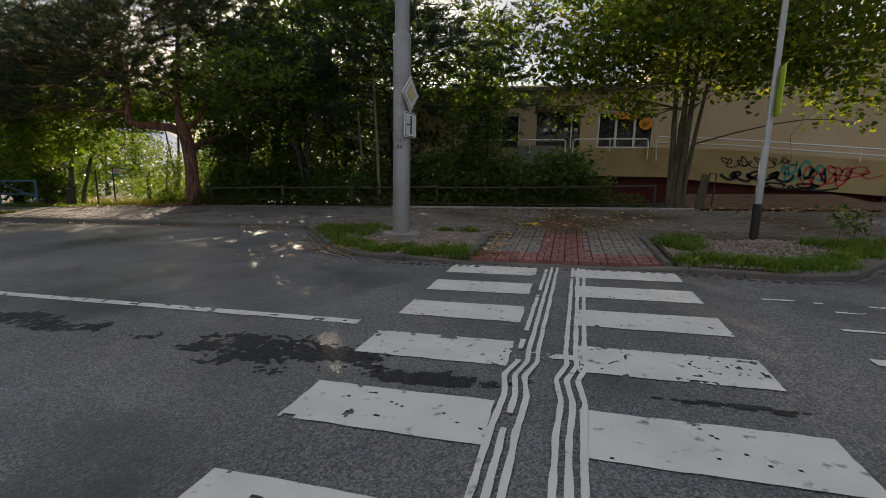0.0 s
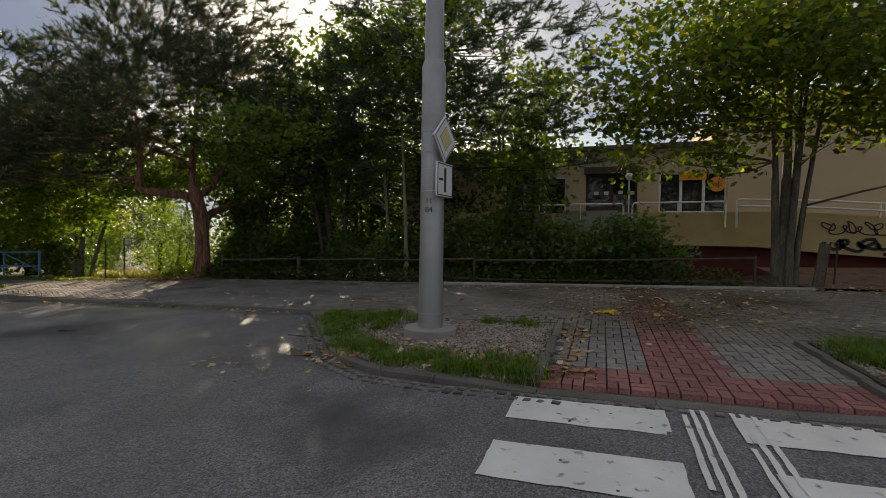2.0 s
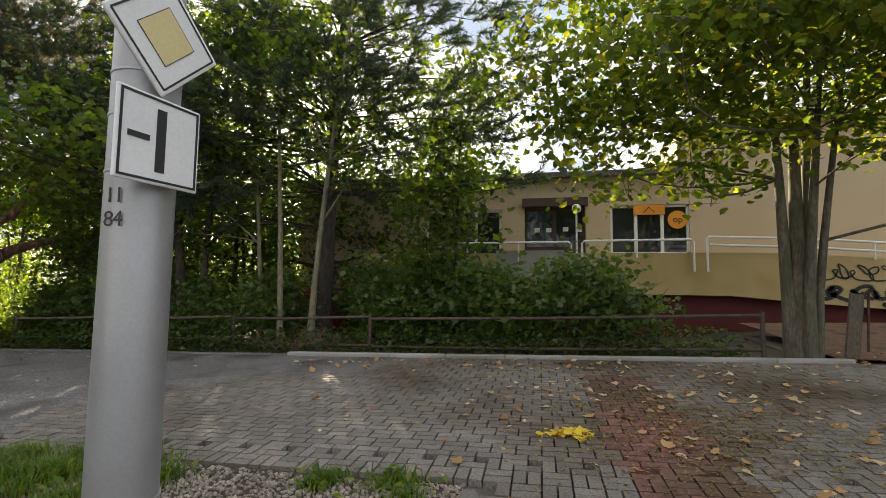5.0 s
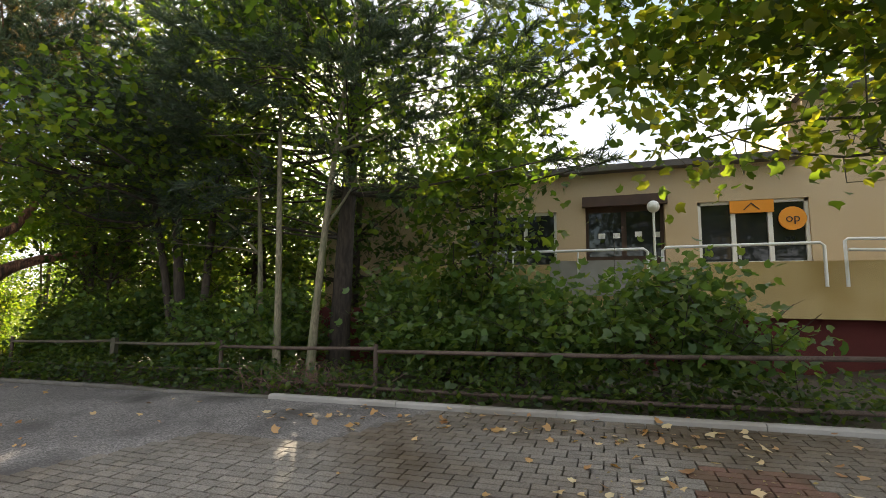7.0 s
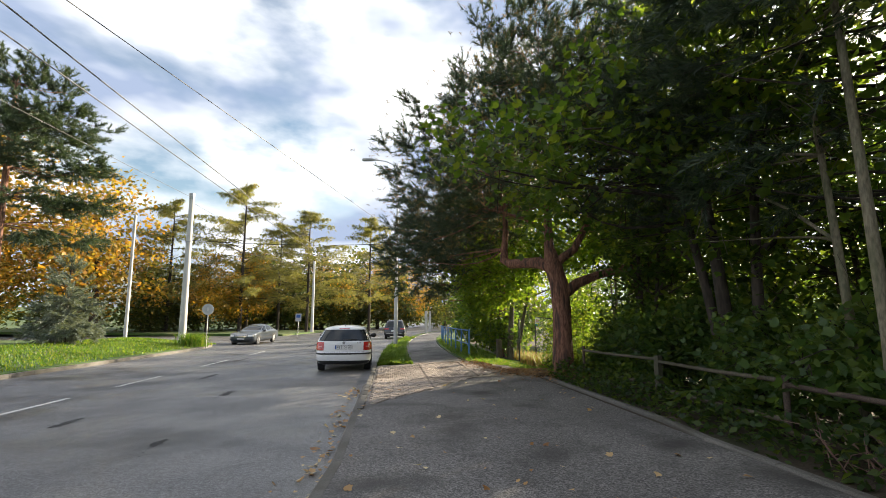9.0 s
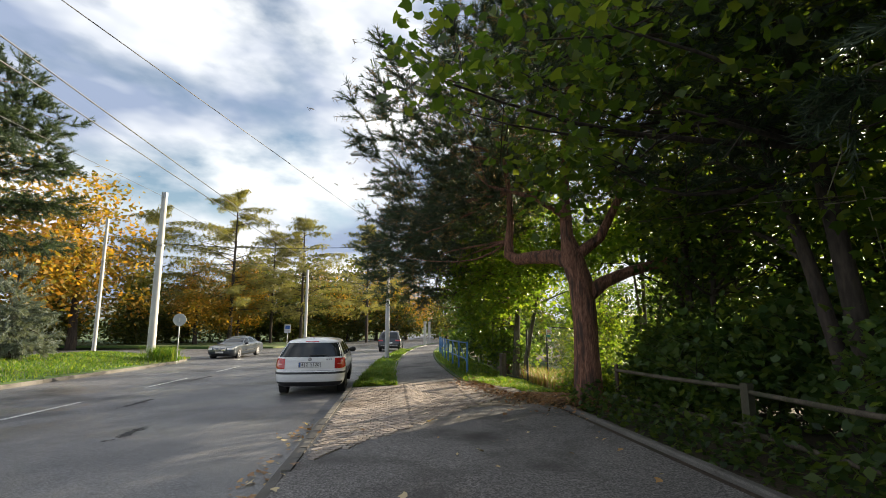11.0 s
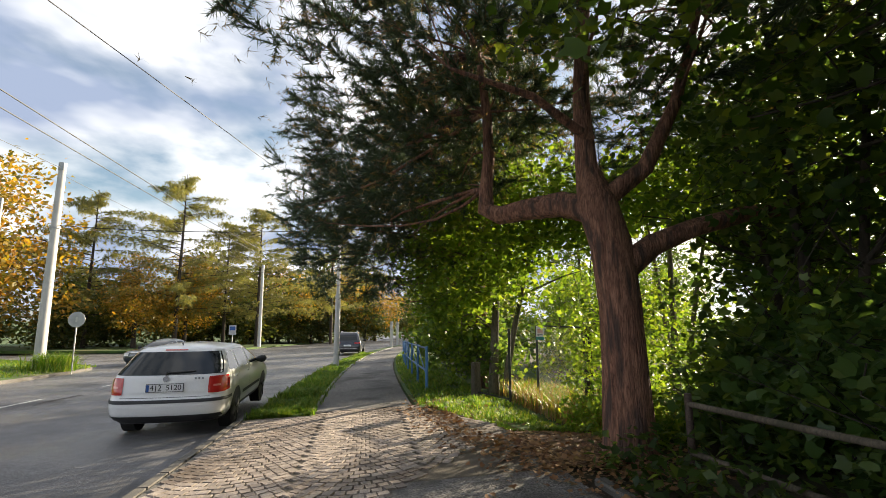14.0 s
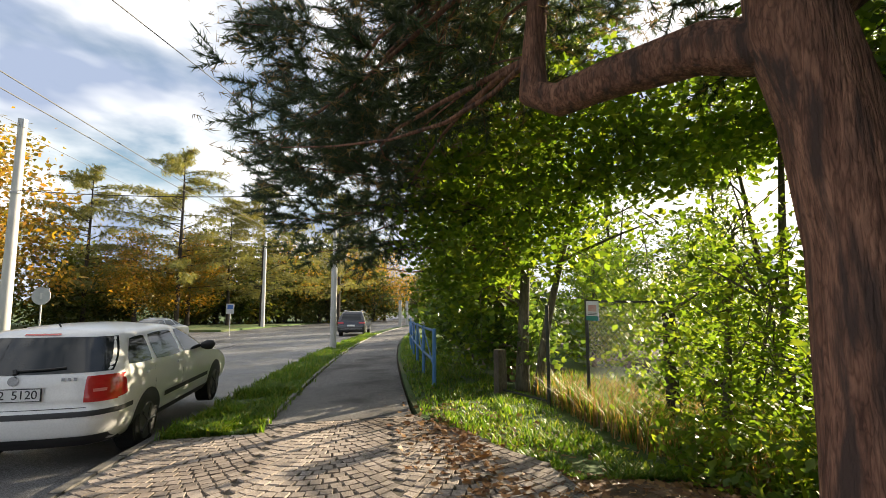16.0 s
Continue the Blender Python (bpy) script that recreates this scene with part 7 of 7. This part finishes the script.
# dead brush below the slender stems
brush = thing("brushwood", "heap of dry twigs below the slender trees", "brushwood", (-5.6, 14.95, side_z(-5.6, 15) - 0.05))
rng = np.random.default_rng(130)
g = Geo()
for _ in range(120):
    p = Vector((rng.normal() * 0.5, rng.normal() * 0.15, 0))
    d = Vector((rng.normal() * 0.35, rng.normal() * 0.2, 0.15 + 0.35 * rng.random()))
    g.tube([p, p + d * 0.6 + Vector(rng.normal(size=3)) * 0.05, p + d], [0.006, 0.005, 0.002], 4, cap=False)
tagged(part("twig_heap", g, surface("pinkish_dry_twig", (0.16, 0.09, 0.075), (0.24, 0.15, 0.12), 4, 0.9, 0, 60), brush), kind="stuff")


# ---- paving laid piece by piece ----
def paver_mesh(name, l, w, h, mat):
    me = Geo().box(0, 0, -h, l - 0.007, w - 0.007, h, 0, 0.004).mesh(name)
    me.materials.append(mat)
    return me


pave = bpy.data.objects["pavement_brick"]
meshes = {False: paver_mesh("brick", 0.2, 0.1, 0.05, PAVER_P), True: paver_mesh("brick", 0.2, 0.1, 0.05, RED_P)}
asphalt_line = ((9.8, -6.2), (10.86, -6.5), (11.4, -5.9), (12.65, -5.3), (12.75, -3.9), (13.6, -3.4), (14.3, -3.1))


def brick_from(y):
    for (ya, xa), (yb, xb) in zip(asphalt_line, asphalt_line[1:]):
        if y <= yb:
            return xa + (xb - xa) * max(0, y - ya) / (yb - ya)
    return -3.1


rest, rest_red = Geo(), Geo()
TILT_X = math.atan(0.03)
rnd = random.Random(3)
for i in range(-33, 46):
    for j in range(0, 40):
        for k in range(2):
            cx, cy = 0.2 * i + 0.1, 6.4 + 0.2 * j + 0.1
            if (i + j) % 2:
                x, y, rz = cx, cy - 0.05 + 0.1 * k, 0.0
            else:
                x, y, rz = cx - 0.05 + 0.1 * k, cy, math.pi / 2
            if y > 9.9:
                x, y, rz = 0.2 * i + 0.1 * (j % 2 if k == 0 else (j + 1) % 2), cy - 0.05 + 0.1 * k, 0.0
            if y < kerb_y(x) + 0.17 or y > 14.12 or x < brick_from(y) + 0.1:
                continue
            if (-5.6 < x < -1.3 and y < 9.62) or (1.36 < x and y < 9.15) or (x > 8.8):
                continue
            red = (-0.44 < x < 0.34 and y < 13.0) or (y < 7.36 and -1.4 < x < 1.4)
            z = side_z(x, y) + rnd.uniform(-0.003, 0.003)
            if y < 8.75 and -1.35 < x < 1.36:
                ob = new("brick", meshes[red])
                ob.parent = pave
                ob.matrix_basis = pose(x, y, z, math.degrees(0.03) + rnd.uniform(-0.4, 0.4), -math.degrees(TILT_X) + rnd.uniform(-0.4, 0.4), math.degrees(rz) + rnd.uniform(-0.6, 0.6))
            else:
                gq = rest_red if red else rest
                gq.box(0, 0, -0.05, 0.193, 0.093, 0.05, rz, 0.004, pose(x, y, z, math.degrees(0.03), -math.degrees(TILT_X), 0))
tagged(part("brick_field", rest, PAVER, pave, "grey concrete paving blocks"), kind="stuff")
tagged(part("brick_field", rest_red, RED, pave, "dull red paving blocks"), kind="stuff")

drive = sheet("drive", -18.55, -10.6, 30, lambda x: 10.14 + (0.1 if x < -14 else 0), lambda x: min(13.98, 13.26 + 0.42 * (x + 18.45)), 14, lambda x, y: side_z(x, y) - 0.008 if x < -14 else side_z(x, y) - 0.06, JOINT, "cobbled drive of granite setts laid in fans", "drive")


def drive_from(y):
    return -10.7 - (y - 10.1) * 1.24 if y < 11.15 else -12.0 - (y - 11.15) * 1.28


sett_meshes = []
for s in range(6):
    r = random.Random(s)
    q = Geo().box(0, 0, -0.06, 0.123, 0.113, 0.06, 0, 0.009)
    q.v = [(x + r.uniform(-0.007, 0.007), y + r.uniform(-0.007, 0.007), z + r.uniform(-0.002, 0.002)) for x, y, z in q.v]
    me = q.mesh("sett")
    me.materials.append(SETT_P)
    sett_meshes.append(me)
fan = Geo()
count = 0
ARC_R, LANE = 0.92, 1.3
for lane in range(3):
    yc = 10.27 + LANE * (lane + 0.5)
    for i in range(72):
        x0 = -19.6 + 0.117 * i + 0.04 * lane
        for k in range(13):
            th = radians(-45 + 90 * (k + 0.5 + 0.5 * (i % 2)) / 13) if k < 12 or i % 2 == 0 else None
            if th is None:
                continue
            x, y = x0 + ARC_R * math.cos(th) + rnd.uniform(-0.006, 0.006), yc + ARC_R * math.sin(th) + rnd.uniform(-0.006, 0.006)
            if not (-18.45 < x < drive_from(y)) or y > min(14.15, 13.24 + 0.42 * (x + 18.45)) or y < 10.22:
                continue
            z = side_z(x, y) + 0.005 + rnd.uniform(-0.003, 0.003)
            m = pose(x, y, z, math.degrees(0.03) + rnd.uniform(-0.8, 0.8), -math.degrees(TILT_X) + rnd.uniform(-0.8, 0.8), math.degrees(th) + rnd.uniform(-4, 4)) @ Matrix.Diagonal((0.9 * math.cos(th), 0.93, 1, 1))
            q = rnd.choice(sett_meshes)
            if -14.6 < x < -12.0 and count < 300:
                ob = new("sett", q)
                ob.parent = drive
                ob.matrix_basis = m
                count += 1
            else:
                k0 = len(fan.v)
                fan.v += [tuple(m @ w.co) for w in q.vertices]
                fan.f += [tuple(k0 + a for a in p.vertices) for p in q.polygons]
tagged(part("sett_field", fan, SETT, drive, "worn granite setts"), kind="stuff")

edge = Geo().box(0, 0, -0.2, 0.49, 0.12, 0.2, 0, 0.012).mesh("edging_stone")
edge.materials.append(KERB)
for i in range(16):
    x = -18.3 + 0.5 * i
    ob = new("edging_stone", edge)
    ob.parent = drive
    ob.matrix_basis = pose(x, 10.15, side_z(x, 10.15) + 0.008, rnd.uniform(-0.6, 0.6), -math.degrees(TILT_X), rnd.uniform(-0.5, 0.5))

gutter_meshes = []
for s in range(6):
    r = random.Random(40 + s)
    q = Geo().box(0, 0, -0.06, 0.104 + r.uniform(-0.016, 0.01), 0.092 + r.uniform(-0.012, 0.008), 0.06, 0, 0.014)
    q.v = [(x + r.uniform(-0.01, 0.01), y + r.uniform(-0.01, 0.01), z + r.uniform(-0.004, 0.004)) for x, y, z in q.v]
    me = q.mesh("sett")
    me.materials.append(SETT_DIRTY)
    gutter_meshes.append(me)
# setts in the gutter round the crossing
gutter = thing("gutter", "row of pale granite setts in the gutter", "gutter", kind="structure")
x = -5.5
while x < 4.6:
    sl = (kerb_y(x + 0.05) - kerb_y(x - 0.05)) / 0.1
    an = math.atan(sl)
    for row in (0, 1) if x < -1.2 else (0,):
        off = 0.075 + 0.115 * row
        px, py = x + math.sin(an) * off, kerb_y(x) - math.cos(an) * off
        ob = new("sett", gutter_meshes[rnd.randrange(6)])
        ob.parent = gutter
        ob.matrix_basis = pose(px, py, road_z(px, py) + 0.012 + rnd.uniform(-0.005, 0.004), rnd.uniform(-4, 4), rnd.uniform(-4, 4), math.degrees(an) + rnd.uniform(-9, 9))
    x += 0.125 * math.cos(an)
